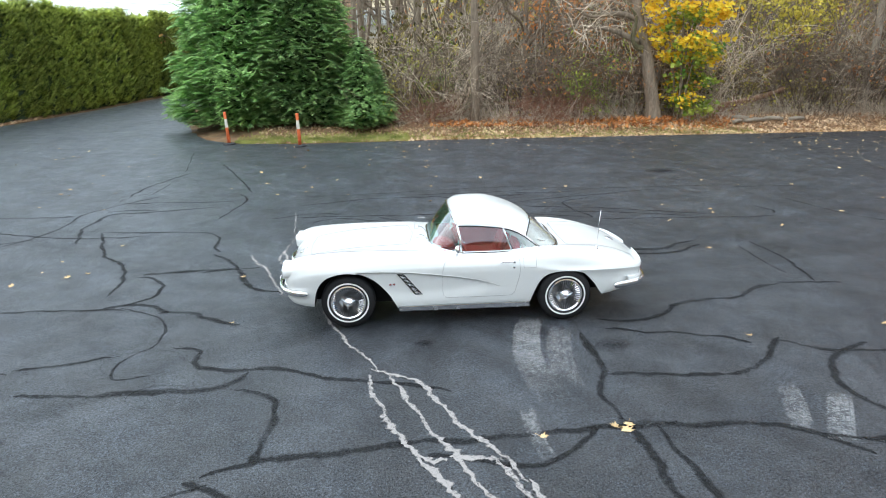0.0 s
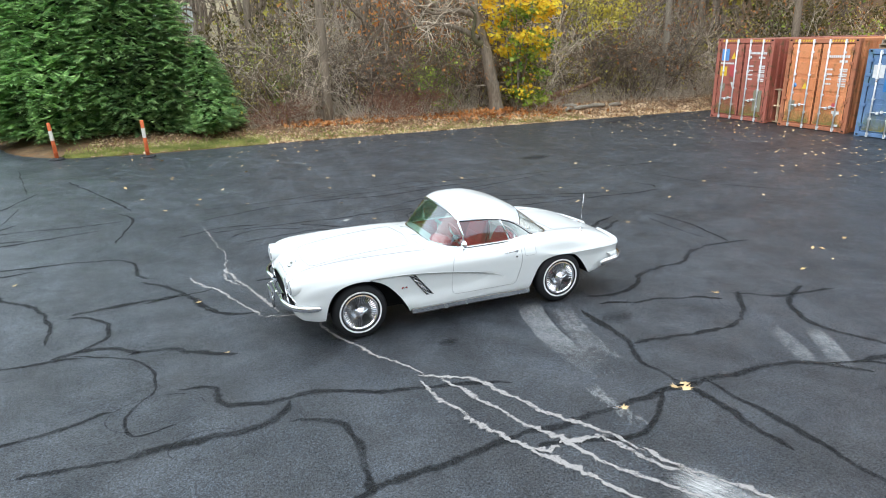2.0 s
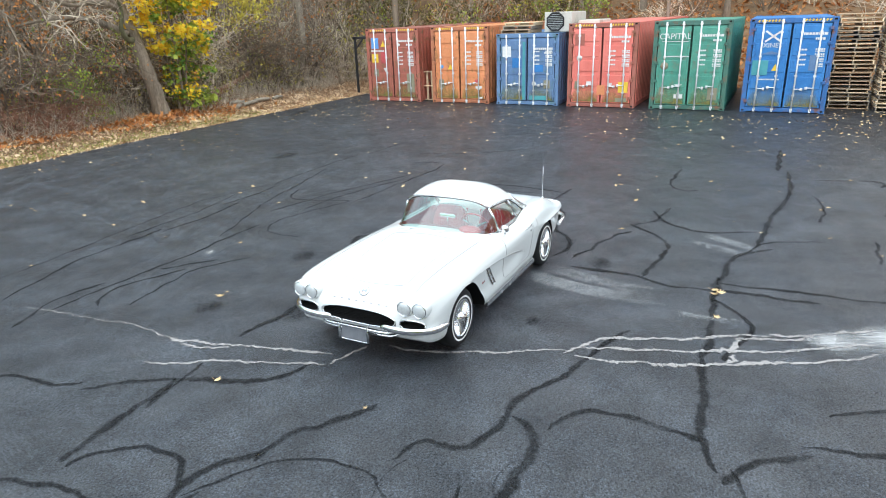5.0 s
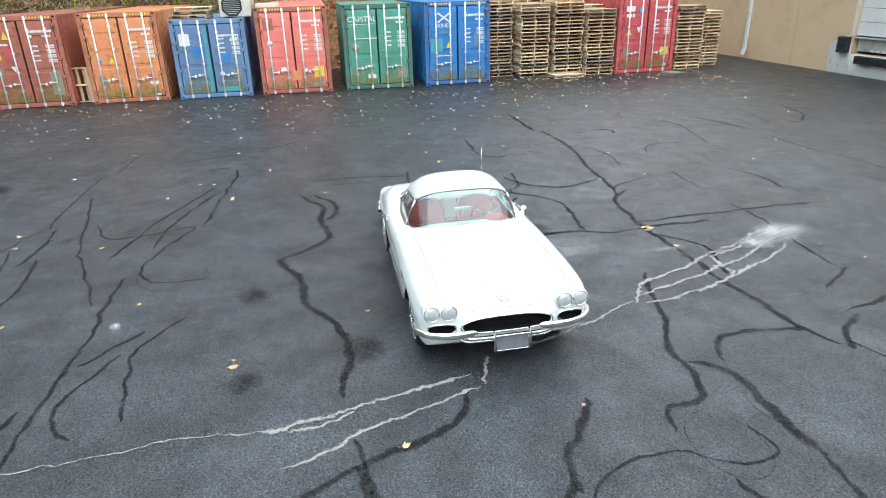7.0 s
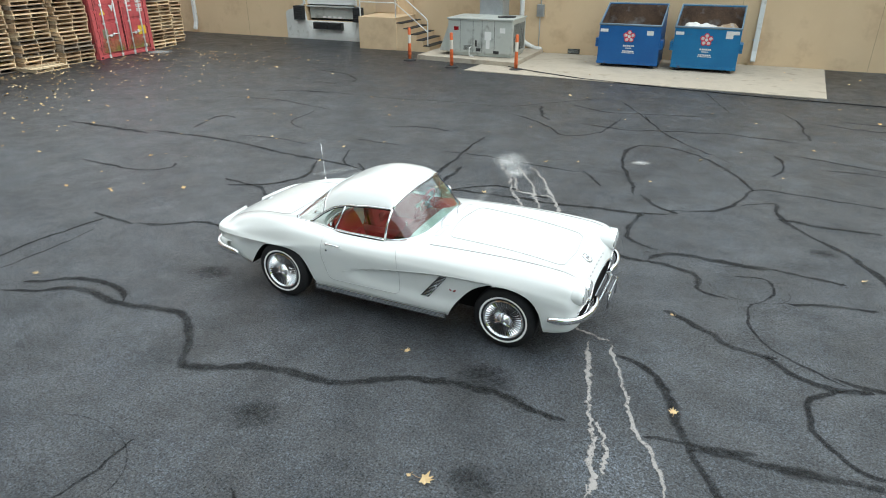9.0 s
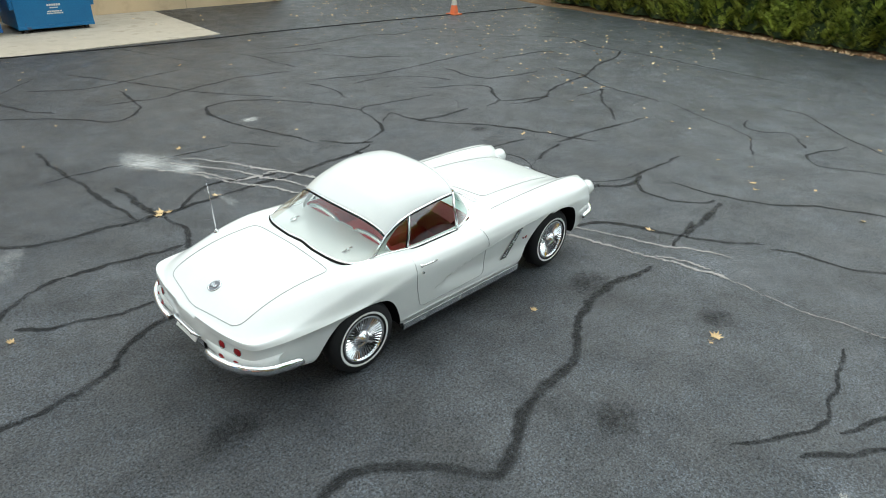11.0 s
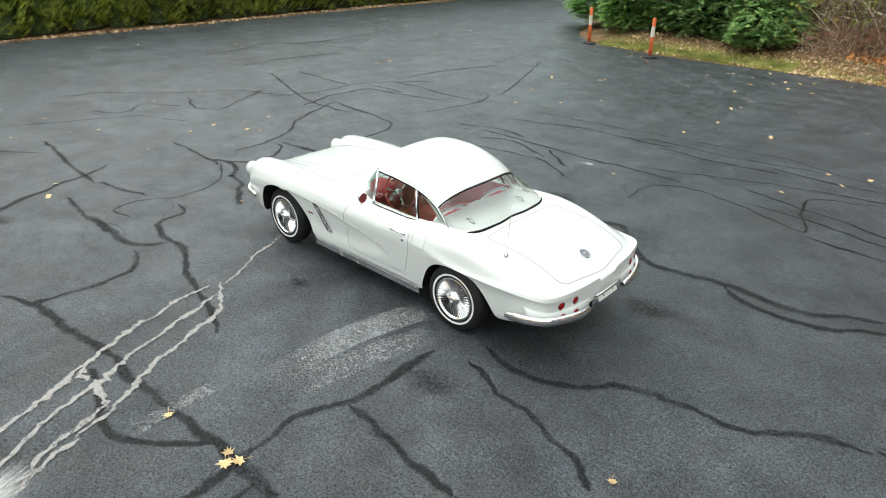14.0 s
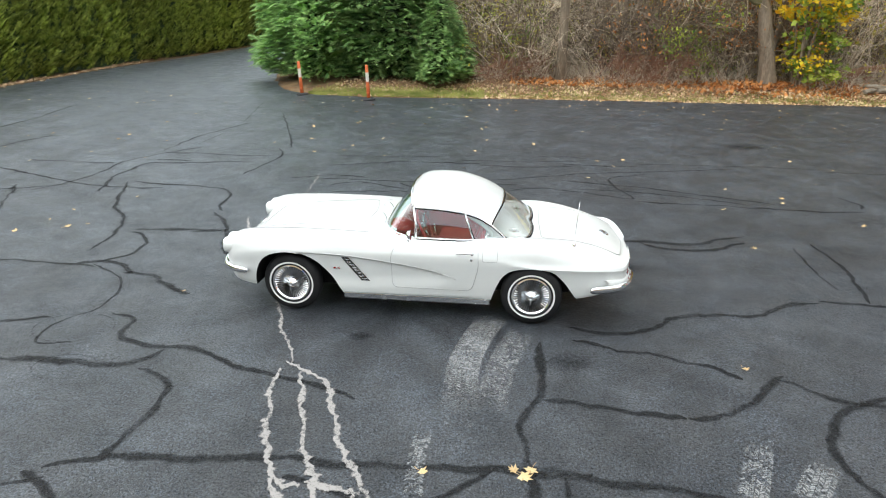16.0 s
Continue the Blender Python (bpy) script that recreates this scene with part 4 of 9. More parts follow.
# panel gaps
HOOD = rounded([(-0.56, 0.43, 0), (-1.74, 0.395, 0), (-1.775, 0, 0), (-1.74, -0.395, 0), (-0.56, -0.43, 0), (-0.50, 0, 0)], 0.08)
seam("hood_gap", HOOD, lambda p: on_top(p.x, p.y, 0.0028))
TRUNK = rounded([(1.36, 0.535, 0), (2.185, 0.525, 0), (2.268, 0, 0), (2.185, -0.525, 0), (1.36, -0.535, 0), (1.34, 0, 0)], 0.09)
seam("trunk_gap", TRUNK, lambda p: on_top(p.x, p.y, 0.0028))
for sy in (-1, 1):
    DOOR = rounded([(-0.14, 0.815, 0), (-0.19, 0.72, 0), (-0.185, 0.345, 0), (0.655, 0.345, 0), (0.725, 0.62, 0), (0.715, 0.815, 0)], 0.07, closed=False)
    seam("door_gap", DOOR, lambda p: on_side(p.x, p.y, sy, 0.0018), closed=False)
    # raised bead along each front fender
    seam("fender_bead", [Vector((-0.45 - 1.45 * k / 24, sy * (0.640 - 0.02 * (k / 24)), 0)) for k in range(25)], lambda p: on_top(p.x, p.y, 0.002), 0.0042, M_SEAM, False)
    # ridges of the hood
    seam("hood_ridge", [Vector((-0.62 - 1.0 * k / 16, sy * 0.33, 0)) for k in range(17)], lambda p: on_top(p.x, p.y, -0.004), 0.007, M_PAINT, False)
    # cowl vents
    seam("cowl_vent_gap", rounded([(-0.42, sy * 0.20, 0), (-0.47, sy * 0.20, 0), (-0.46, sy * 0.46, 0), (-0.40, sy * 0.46, 0)], 0.02), lambda p: on_top(p.x, p.y, 0.0006), 0.0024)
    # crest over the cove
    seam("cove_crest", [Vector((-0.93 + 1.42 * k / 30, 0, 0)) for k in range(31)], lambda p: on_side(p.x, lerp_table(COVE, p.x)[0] + 0.004, sy, -0.003), 0.006, M_PAINT, False)
    # ribbed sill strip
    bm = bmesh.new()
    box(bm, (0.07, sy * 0.828, 0.228), (1.56, 0.026, 0.062), None, 0.006)
    for z in (0.214, 0.228, 0.242):
        box(bm, (0.07, sy * 0.8405, z), (1.53, 0.003, 0.005), mat=1)
    part("sill_strip", bm, [M_STEEL, M_PLATE], body, "ribbed aluminium sill strip")
    # side vent with fins
    bm = bmesh.new()
    rim = [(-0.725, 0.665), (-0.645, 0.665), (-0.425, 0.395), (-0.515, 0.395)]
    vs = [bm.verts.new(on_side(x, z, sy, 0.004)) for x, z in rim]
    bm.faces.new(vs)
    vent = part("side_vent", bm, M_BLACK, body, "black side vent with chrome fins")
    bm = bmesh.new()
    for k in range(15):
        u = (k + 0.5) / 15
        x0, x1, z = -0.725 + 0.21 * u, -0.645 + 0.22 * u, 0.665 - 0.27 * u
        tube(bm, [on_side(x0 + 0.006, z, sy, 0.009), on_side((x0 + x1) / 2, z, sy, 0.012), on_side(x1 - 0.006, z, sy, 0.009)], 0.0042, 5)
    part("vent_grid", bm, M_STEEL, vent)
    # crossed flag badge
    bm = bmesh.new()
    for k, a in ((0, 0.5), (1, -0.5)):
        p = on_side(-0.78 + 0.022 * (2 * k - 1), 0.532, sy, 0.004)
        box(bm, p, (0.026, 0.006, 0.016), Matrix.Rotation(a * sy, 4, "Y"), 0.002, mat=k)
    tube(bm, [on_side(-0.80, 0.515, sy, 0.005), on_side(-0.745, 0.55, sy, 0.005)], 0.002, 5, mat=1)
    part("flag_badge", bm, [M_REDLENS, M_STEEL], body, "small red and chrome flag badge")
    # door handle and lock
    bm = bmesh.new()
    a, b = on_side(0.50, 0.755, sy, 0.028), on_side(0.655, 0.758, sy, 0.03)
    tube(bm, [on_side(0.495, 0.752, sy, 0.0), a, a.lerp(b, 0.5), b, on_side(0.665, 0.758, sy, 0)], 0.008, 8)
    lathe(bm, [(0.016, -0.004), (0.016, 0.010), (0.010, 0.014), (0, 0.014)], 14, Matrix.Translation(on_side(0.655, 0.758, sy)) @ Matrix.Rotation(-sy * math.pi / 2, 4, "X"))
    part("door_handle", bm, M_CHROME, body, "chrome door handle")
    bm = bmesh.new()
    lathe(bm, [(0.014, -0.004), (0.014, 0.004), (0.011, 0.007), (0, 0.007)], 14, Matrix.Translation(on_side(0.65, 0.70, sy)) @ Matrix.Rotation(-sy * math.pi / 2, 4, "X"))
    part("door_lock", bm, M_STEEL, body)
seam("fuel_lid_gap", rounded([(0.765, 0.812, 0), (0.765, 0.69, 0), (0.915, 0.69, 0), (0.915, 0.815, 0)], 0.02), lambda p: on_side(p.x, p.y, -1, 0.0008), 0.0022)


def sweep(bm, pts, half_h, half_d, n=10, mat=0):
    """A bar of oval section along pts, upright."""
    pts = [Vector(p) for p in pts]
    rings = []
    m = len(pts)
    for i, p in enumerate(pts):
        d = pts[min(i + 1, m - 1)] - pts[max(i - 1, 0)]
        d.z = 0
        side = Vector((d.y, -d.x, 0)).normalized()
        e = math.sin(math.pi * min(1.0, 0.18 + 0.82 * min(i, m - 1 - i) / (0.28 * m))) if min(i, m - 1 - i) < 0.28 * m * 0.4 else 1.0
        e = max(0.45, e)
        rings.append([bm.verts.new(p + side * half_d * math.cos(2 * math.pi * k / n) + Vector((0, 0, half_h * e * math.sin(2 * math.pi * k / n)))) for k in range(n)])
    for a, b in zip(rings, rings[1:]):
        for k in range(n):
            f = bm.faces.new((a[k], a[(k + 1) % n], b[(k + 1) % n], b[k]))
            f.smooth, f.material_index = True, mat
    bm.faces.new(rings[0][::-1]), bm.faces.new(rings[-1])


for sy in (-1, 1):
    bm = bmesh.new()
    sweep(bm, catmull([(-2.065, sy * 0.30, 0.478), (-2.10, sy * 0.45, 0.485), (-2.085, sy * 0.62, 0.488), (-2.02, sy * 0.765, 0.487), (-1.90, sy * 0.850, 0.480), (-1.75, sy * 0.866, 0.472)], 6), 0.036, 0.028)
    fb = part("front_bumper", bm, M_CHROME, CAR, "polished chrome front bumper half")
    bm = bmesh.new()
    sweep(bm, catmull([(2.335, sy * 0.29, 0.425), (2.345, sy * 0.40, 0.435), (2.315, sy * 0.57, 0.450), (2.255, sy * 0.72, 0.460), (2.150, sy * 0.825, 0.460), (2.02, sy * 0.852, 0.445), (1.87, sy * 0.850, 0.424)], 6), 0.042, 0.028)
    part("rear_bumper", bm, M_CHROME, CAR, "polished chrome rear bumper half")
    # paired headlights
    for y in (0.555, 0.715):
        p = on_front(sy * y, 0.632)
        m = Matrix.Translation((p.x + 0.004, p.y, 0.697)) @ Matrix.Rotation(-math.pi / 2 + 0.04, 4, "Y")
        bm = bmesh.new()
        lathe(bm, [(0.086, -0.16), (0.087, -0.02), (0.083, 0.020), (0.076, 0.024), (0.070, 0.010)], 28, m)
        lamp = part("headlight", bm, M_PAINT, CAR, "round sealed headlight in a white bezel")
        bm = bmesh.new()
        lathe(bm, [(0.076, 0.016), (0.076, 0.030), (0.070, 0.032), (0.069, 0.022)], 28, m)
        part("rim", bm, M_CHROME, lamp)
        bm = bmesh.new()
        lathe(bm, [(0.071, 0.024), (0.055, 0.034), (0.030, 0.041), (0, 0.044)], 24, m)
        part("lens", bm, M_LAMPGLASS, lamp, "ribbed glass lens")
    # side inlets under the lamps
    bm = bmesh.new()
    ring = []
    for k in range(28):
        a = 2 * math.pi * k / 28
        c, s = math.cos(a), math.sin(a)
        y, z = sy * 0.625 + 0.128 * math.copysign(abs(c) ** 0.7, c), 0.528 + 0.048 * math.copysign(abs(s) ** 0.8, s)
        ring.append(on_front(sy * 0.625 + (y - sy * 0.625) * 1.04, 0.528 + (z - 0.528) * 1.08, 0.0))
    tube(bm, ring, 0.010, 6, closed=True)
    part("inlet_rim", bm, M_CHROME, body)
    # lower tail panel that carries the second pair of lamps, with a rolled top edge
    bm = bmesh.new()
    plan = catmull([(2.318, sy * 0.27, 0), (2.318, sy * 0.40, 0), (2.298, sy * 0.55, 0), (2.245, sy * 0.69, 0), (2.165, sy * 0.785, 0), (2.05, sy * 0.822, 0)], 6)
    grid(bm, [[(p.x - dx, p.y - sy * dx * 0.4, z) for dx, z in ((0.07, 0.528), (0.022, 0.524), (0.004, 0.514), (0.0, 0.50), (0.004, 0.45), (0.02, 0.41), (0.07, 0.385))] for p in plan])
    tail_panel = part("tail_panel", bm, M_PAINT, body, "white lower tail panel above the bumper", smooth=50)
    # tail lamps
    for y, z in ((0.475, 0.572), (0.630, 0.568), (0.475, 0.468), (0.615, 0.472)):
        p = on_front(sy * y, z, 0, 3.0)
        if z < 0.5:
            p = Vector((2.306 if y < 0.5 else 2.272, sy * y, z))
        across = on_front(sy * y + 0.03, 0.58, 0, 3.0) - on_front(sy * y - 0.03, 0.58, 0, 3.0)
        face = across.cross(Vector((-0.10, 0, 1))).normalized()
        m = Matrix.Translation(p) @ face.to_track_quat("Z", "Y").to_matrix().to_4x4()
        bm = bmesh.new()
        lathe(bm, [(0.037, -0.03), (0.038, 0.003), (0.035, 0.007), (0.032, 0.003)], 24, m)
        tl = part("tail_lamp", bm, M_CHROME, CAR, "round red tail lamp with chrome rim")
        bm = bmesh.new()
        lathe(bm, [(0.033, 0.002), (0.026, 0.008), (0.012, 0.012), (0, 0.012)], 20, m)
        part("lens", bm, M_REDLENS, tl)

# grille: dark opening with horizontal bars and a bright surround
bm = bmesh.new()
ring = []
for k in range(44):
    a = 2 * math.pi * k / 44
    c, s = math.cos(a), math.sin(a)
    ring.append(on_front(0.445 * math.copysign(abs(c) ** 0.7, c), 0.520 + 0.078 * math.copysign(abs(s) ** 0.8, s), 0.0))
tube(bm, ring, 0.010, 6, closed=True)
grille = part("grille", bm, M_CHROME, CAR, "wide black mesh grille with a chrome surround")
bm = bmesh.new()
for k in range(7):
    z = 0.465 + 0.018 * k
    w = 0.43 * (1 - abs((z - 0.52) / 0.078) ** 3) ** 0.5
    tube(bm, [(-1.985, -w, z), (-1.995, 0, z), (-1.985, w, z)], 0.0035, 5)
for k in range(29):
    y = -0.392 + 0.028 * k
    h = 0.062 * (1 - abs(y / 0.44) ** 4) ** 0.5
    tube(bm, [(-1.98, y, 0.52 - h), (-1.98, y, 0.52 + h)], 0.002, 4)
part("grille_mesh", bm, M_BLACK, grille)
bm = bmesh.new()
for z, w, x, r in ((0.415, 0.44, -2.075, 0.016), (0.375, 0.46, -2.055, 0.013)):
    tube(bm, catmull([(x + 0.06, -w, z + 0.02), (x, -w * 0.8, z), (x - 0.012, 0, z), (x, w * 0.8, z), (x + 0.06, w, z + 0.02)], 6), r, 8)
part("lower_grille", bm, M_CHROME, grille)
bm = bmesh.new()
box(bm, (-1.99, 0, 0.395), (0.06, 0.86, 0.08), bevel=0.02)
part("lower_opening", bm, M_BLACK, grille)

# front plate and its frame; a blank dark sheet
tilt = Matrix.Rotation(0.10, 4, "Y")
bm = bmesh.new()
box(bm, (-2.145, -0.02, 0.385), (0.010, 0.30, 0.145), tilt, 0.004)
plate = part("front_plate", bm, M_PLATE, CAR, "blank dark grey plate in a chrome frame")
bm = bmesh.new()
tube(bm, rounded([(-2.155 + 0.008, -0.18, 0.30), (-2.155 - 0.008, -0.18, 0.465), (-2.155 - 0.008, 0.14, 0.465), (-2.155 + 0.008, 0.14, 0.30)], 0.02), 0.009, 6, closed=True)
for y in (-0.19, 0.15):
    tube(bm, [(-2.16, y, 0.30), (-2.17, y, 0.48), (-2.10, y, 0.50)], 0.011, 6)
part("plate_frame", bm, M_CHROME, plate)
bm = bmesh.new()
box(bm, (2.335, 0, 0.472), (0.012, 0.31, 0.075), Matrix.Rotation(-0.5, 4, "Y"), 0.004)
rplate = part("rear_plate", bm, M_WHITEWALL, CAR, "white rear plate under a chrome bar")
bm = bmesh.new()
tube(bm, catmull([(2.32, -0.20, 0.50), (2.355, -0.16, 0.525), (2.36, 0, 0.528), (2.355, 0.16, 0.525), (2.32, 0.20, 0.50)], 5), 0.013, 8)
box(bm, (2.305, 0, 0.455), (0.02, 0.44, 0.12), None, 0.01, mat=1)
for y in (-0.08, 0.08):
    box(bm, (2.346, y, 0.475), (0.006, 0.012, 0.012), Matrix.Rotation(-0.5, 4, "Y"), mat=1)
part("plate_bar", bm, [M_CHROME, M_BLACK], rplate)

# nose and tail medallions, letters on the nose as plain bars
for x, r in ((-1.88, 0.058), (2.07, 0.056)):
    p = on_top(x, 0)
    q = on_top(x + 0.03, 0)
    m = Matrix.Translation(p) @ Matrix.Rotation(math.atan2(p.z - q.z, 0.03), 4, "Y")
    bm = bmesh.new()
    lathe(bm, [(r, -0.006), (r, 0.006), (r * 0.9, 0.009), (r * 0.82, 0.006)], 28, m)
    lathe(bm, [(r * 0.84, 0.0055), (0, 0.0058)], 28, m, 1)
    for a, k in ((0.7, 2), (-0.7, 3)):
        box(bm, m @ Vector((0, math.copysign(r * 0.28, a), 0.009)), (r * 0.5, r * 0.55, 0.004), m.to_3x3().to_4x4() @ Matrix.Rotation(a, 4, "Z"), 0.001, mat=k)
    tube(bm, [m @ Vector((r * 0.5, -r * 0.5, 0.009)), m @ Vector((-r * 0.3, r * 0.5, 0.009))], 0.003, 5, mat=0)
    part("medallion", bm, [M_STEEL, M_PLATE if x > 0 else M_WHITEWALL, M_REDLENS, M_STEEL], CAR, "round chrome medallion with red and silver flags")
for k in range(8):
    y = 0.315 - 0.09 * k
    p = on_front(y, 0.655, 0.002)
    bm = bmesh.new()
    box(bm, p, (0.006, 0.030, 0.014), Matrix.Rotation(0.9, 4, "Y"), 0.002)
    part("letter_bar", bm, M_SEAM, body)


# ---- glasshouse ----
def arc_row(f, n=28):
    return [Vector(f(-1 + 2 * k / n)) for k in range(n + 1)]


def shield_base(s):
    a = abs(s)
    return (-0.315 + 0.365 * a ** 5.5, 0.67 * (1.15 * s - 0.15 * s ** 3), 0.897 - 0.058 * a ** 3)


ROOF_MID = [(0.0, 1.252), (0.05, 1.300), (0.14, 1.332), (0.32, 1.344), (0.46, 1.340), (0.6, 1.311), (0.7, 1.280), (0.8, 1.244), (0.88, 1.205), (0.95, 1.168), (1.0, 1.137)]
ROOF_EDGE = [(0.0, 0.010, 0.553, 1.145), (0.25, 0.25, 0.565, 1.140), (0.45, 0.42, 0.570, 1.125), (0.62, 0.55, 0.572, 1.108), (0.8, 0.70, 0.576, 1.065), (1.0, 0.830, 0.580, 0.995)]


def roof_at(u, q):
    """The hard top's skin: u from the windshield to the rear window, q from side to side."""
    ex, ey, ez = lerp_table(ROOF_EDGE, u)
    mx, mz, a = -0.05 + 0.995 * u, lerp_table(ROOF_MID, u)[0], abs(q)
    return (mx + (ex - mx) * a ** 2.6, ey * q, ez + (mz - ez) * (1 - a ** 3.4) ** 0.8)


def shield_top(s):
    return roof_at(0.0, 1.15 * s - 0.15 * s ** 3)


def rear_y(s):
    return math.copysign(abs(math.sin(s * math.pi / 2)) ** 0.5, s)


def rear_base(s):
    dip = 0.022 * max(0.0, 1 - abs(rear_y(s)) / 0.12)
    return (1.0 + 0.262 * abs(math.cos(s * math.pi / 2)) ** 0.5 - dip, 0.628 * rear_y(s), 0.862 + 0.006 * abs(s))


def rear_top(s):
    return roof_at(1.0, rear_y(s))


def pane(name, low, top, mt, bulge, label, rows=8):
    bm = bmesh.new()
    skin = []
    for i in range(rows + 1):
        u = i / rows
        skin.append([a.lerp(b, u) + (a.lerp(b, u) - Vector((0.45, 0, a.lerp(b, u).z))).normalized() * bulge * math.sin(math.pi * u) for a, b in zip(low, top)])
    grid(bm, skin)
    ob = part(name, bm, mt, CAR, label, smooth=60)
    ob.visible_shadow = False
    return ob


low, top = arc_row(shield_base), arc_row(shield_top)
pane("windshield", low, top, M_SHIELD, 0.015, "clear wraparound windshield with a slight green tint")
bm = bmesh.new()
tube(bm, low, 0.012, 8), tube(bm, [p + Vector((-0.006, 0, 0.0)) for p in top], 0.014, 8)
for i in (0, -1):
    tube(bm, [low[i], low[i].lerp(top[i], 0.5) + Vector((0.012, math.copysign(0.008, low[i].y), 0)), top[i]], 0.014, 8)
wf = part("windshield_frame", bm, M_CHROME, CAR, "chrome windshield frame")
bm = bmesh.new()
tube(bm, [p + Vector((-0.016, 0, -0.012)) for p in low], 0.009, 6), tube(bm, [p + Vector((-0.004, 0, -0.018)) for p in top], 0.007, 6)
part("rubber_seal", bm, M_BLACK, wf)
low, top = arc_row(rear_base, 44), arc_row(rear_top, 44)
pane("rear_window", low, top, M_PLASTICGLASS, 0.02, "clear wraparound rear window")
bm = bmesh.new()
tube(bm, low, 0.010, 8), tube(bm, top, 0.007, 8)
rf = part("rear_window_frame", bm, M_CHROME, CAR, "chrome rear window frame")
bm = bmesh.new()
tube(bm, [p + Vector((0.016 * (1 - abs(p.y)), math.copysign(0.012, p.y) * abs(p.y), -0.010)) for p in low], 0.011, 8)
tube(bm, [p + Vector((0.010, 0, -0.010)) for p in top], 0.007, 8)
part("rubber_seal", bm, M_BLACK, rf)

bm = bmesh.new()
grid(bm, [[roof_at(i / 40, math.copysign(1 - (1 - abs(k / 20 - 1)) ** 1.5, k - 20)) for k in range(41)] for i in range(41)])
roof = part("hard_top", bm, [M_PAINT, M_HEADLINER], CAR, "white painted removable hard top", smooth=50)
md = roof.modifiers.new("thick", "SOLIDIFY")
md.thickness, md.offset, md.material_offset = 0.022, -1.0, 1
for sy in (-1, 1):
    edge = [Vector((lerp_table(ROOF_EDGE, k / 24)[0], sy * lerp_table(ROOF_EDGE, k / 24)[1], lerp_table(ROOF_EDGE, k / 24)[2])) for k in range(25)]
    tail = [Vector((0.91, sy * 0.597, 0.935)), Vector((1.0, sy * 0.618, 0.866))]
    bm = bmesh.new()
    tube(bm, [p + Vector((0, sy * 0.004, -0.004)) for p in edge + tail], 0.011, 6)
    tube(bm, [(x, sy * (0.674 - 0.048 * smoothstep(0.55, 1.0, x)), 0.842 + 0.024 * smoothstep(0.5, 1.0, x)) for x in [0.05 + 0.05 * k for k in range(20)]], 0.010, 6)
    swt = part("side_window_trim", bm, M_CHROME, CAR, "chrome side window trim")
    bm = bmesh.new()
    tube(bm, [p + Vector((0, sy * 0.006, -0.017)) for p in edge + tail], 0.007, 6)
    tube(bm, [(x, sy * (0.684 - 0.048 * smoothstep(0.55, 1.0, x)), 0.831 + 0.024 * smoothstep(0.5, 1.0, x)) for x in [0.05 + 0.05 * k for k in range(20)]], 0.007, 6)
    part("rubber_seal", bm, M_BLACK, swt)
    # door glass, then the quarter pane behind it
    base = lambda x: Vector((x, sy * (0.670 - 0.048 * smoothstep(0.55, 1.0, x)), 0.838 + 0.024 * smoothstep(0.5, 1.0, x)))

    def head(x):
        if x <= 0.82:
            k = min(range(25), key=lambda j: abs(edge[j].x - x))
            return edge[k]
        u = (x - 0.82) / 0.18
        return edge[-1].lerp(tail[-1], u)

    bm = bmesh.new()
    cols = [(0.055 + 0.595 * k / 12, 0.03 + 0.51 * k / 12) for k in range(13)]
    grid(bm, [[base(a).lerp(head(b), u) + Vector((0, sy * 0.010 * math.sin(math.pi * u), 0)) for u in (0, 0.33, 0.66, 1)] for a, b in cols])
    dg = part("door_glass", bm, M_GLASS, CAR, "clear door window glass", smooth=60)
    dg.visible_shadow = False
    bm = bmesh.new()
    cols = [(0.665 + 0.32 * k / 12, 0.555 + 0.43 * k / 12) for k in range(13)]
    grid(bm, [[base(a).lerp(head(b), u) for u in (0, 0.33, 0.66, 1)] for a, b in cols])
    qg = part("quarter_glass", bm, M_GLASS, CAR, "clear rear quarter window", smooth=60)
    qg.visible_shadow = False
    bm = bmesh.new()
    tube(bm, [base(0.668), base(0.668).lerp(head(0.556), 0.5) + Vector((0, sy * 0.008, 0)), head(0.556)], 0.008, 6, mat=1)
    tube(bm, [base(0.657), base(0.657).lerp(head(0.545), 0.5) + Vector((0, sy * 0.01, 0)), head(0.545)], 0.012, 6)
    part("window_divider", bm, [M_STEEL, M_BLACK], CAR, "slim metal bar between side windows")

# ---- interior ----
bm = bmesh.new()
DASH = [shield_base(-0.80 + 0.08 * k) for k in range(21)]
grid(bm, [[(x + (0.03 - x) * u, y * 0.97, z + dz) for x, y, z in DASH] for u, dz in ((0.14, -0.030), (0.35, -0.012), (0.62, -0.014), (0.90, -0.035), (1.0, -0.09), (0.96, -0.24))])
dash = part("dashboard", bm, M_REDDARK, CAR, "red dashboard with a rounded gauge hood", smooth=45)
bm = bmesh.new()
lathe(bm, [(0.135, -0.12), (0.140, -0.02), (0.130, 0.020), (0.100, 0.045), (0.05, 0.058), (0, 0.060)], 28, pose(-0.13, -0.37, 0.880, 0, 18, 0))
part("gauge_hood", bm, M_RED, dash, "rounded red gauge hood")
bm = bmesh.new()
tube(bm, [(x + 0.055, y * 0.96, z - 0.024) for x, y, z in DASH], 0.005, 5)
part("defroster_strip", bm, M_STEEL, dash)


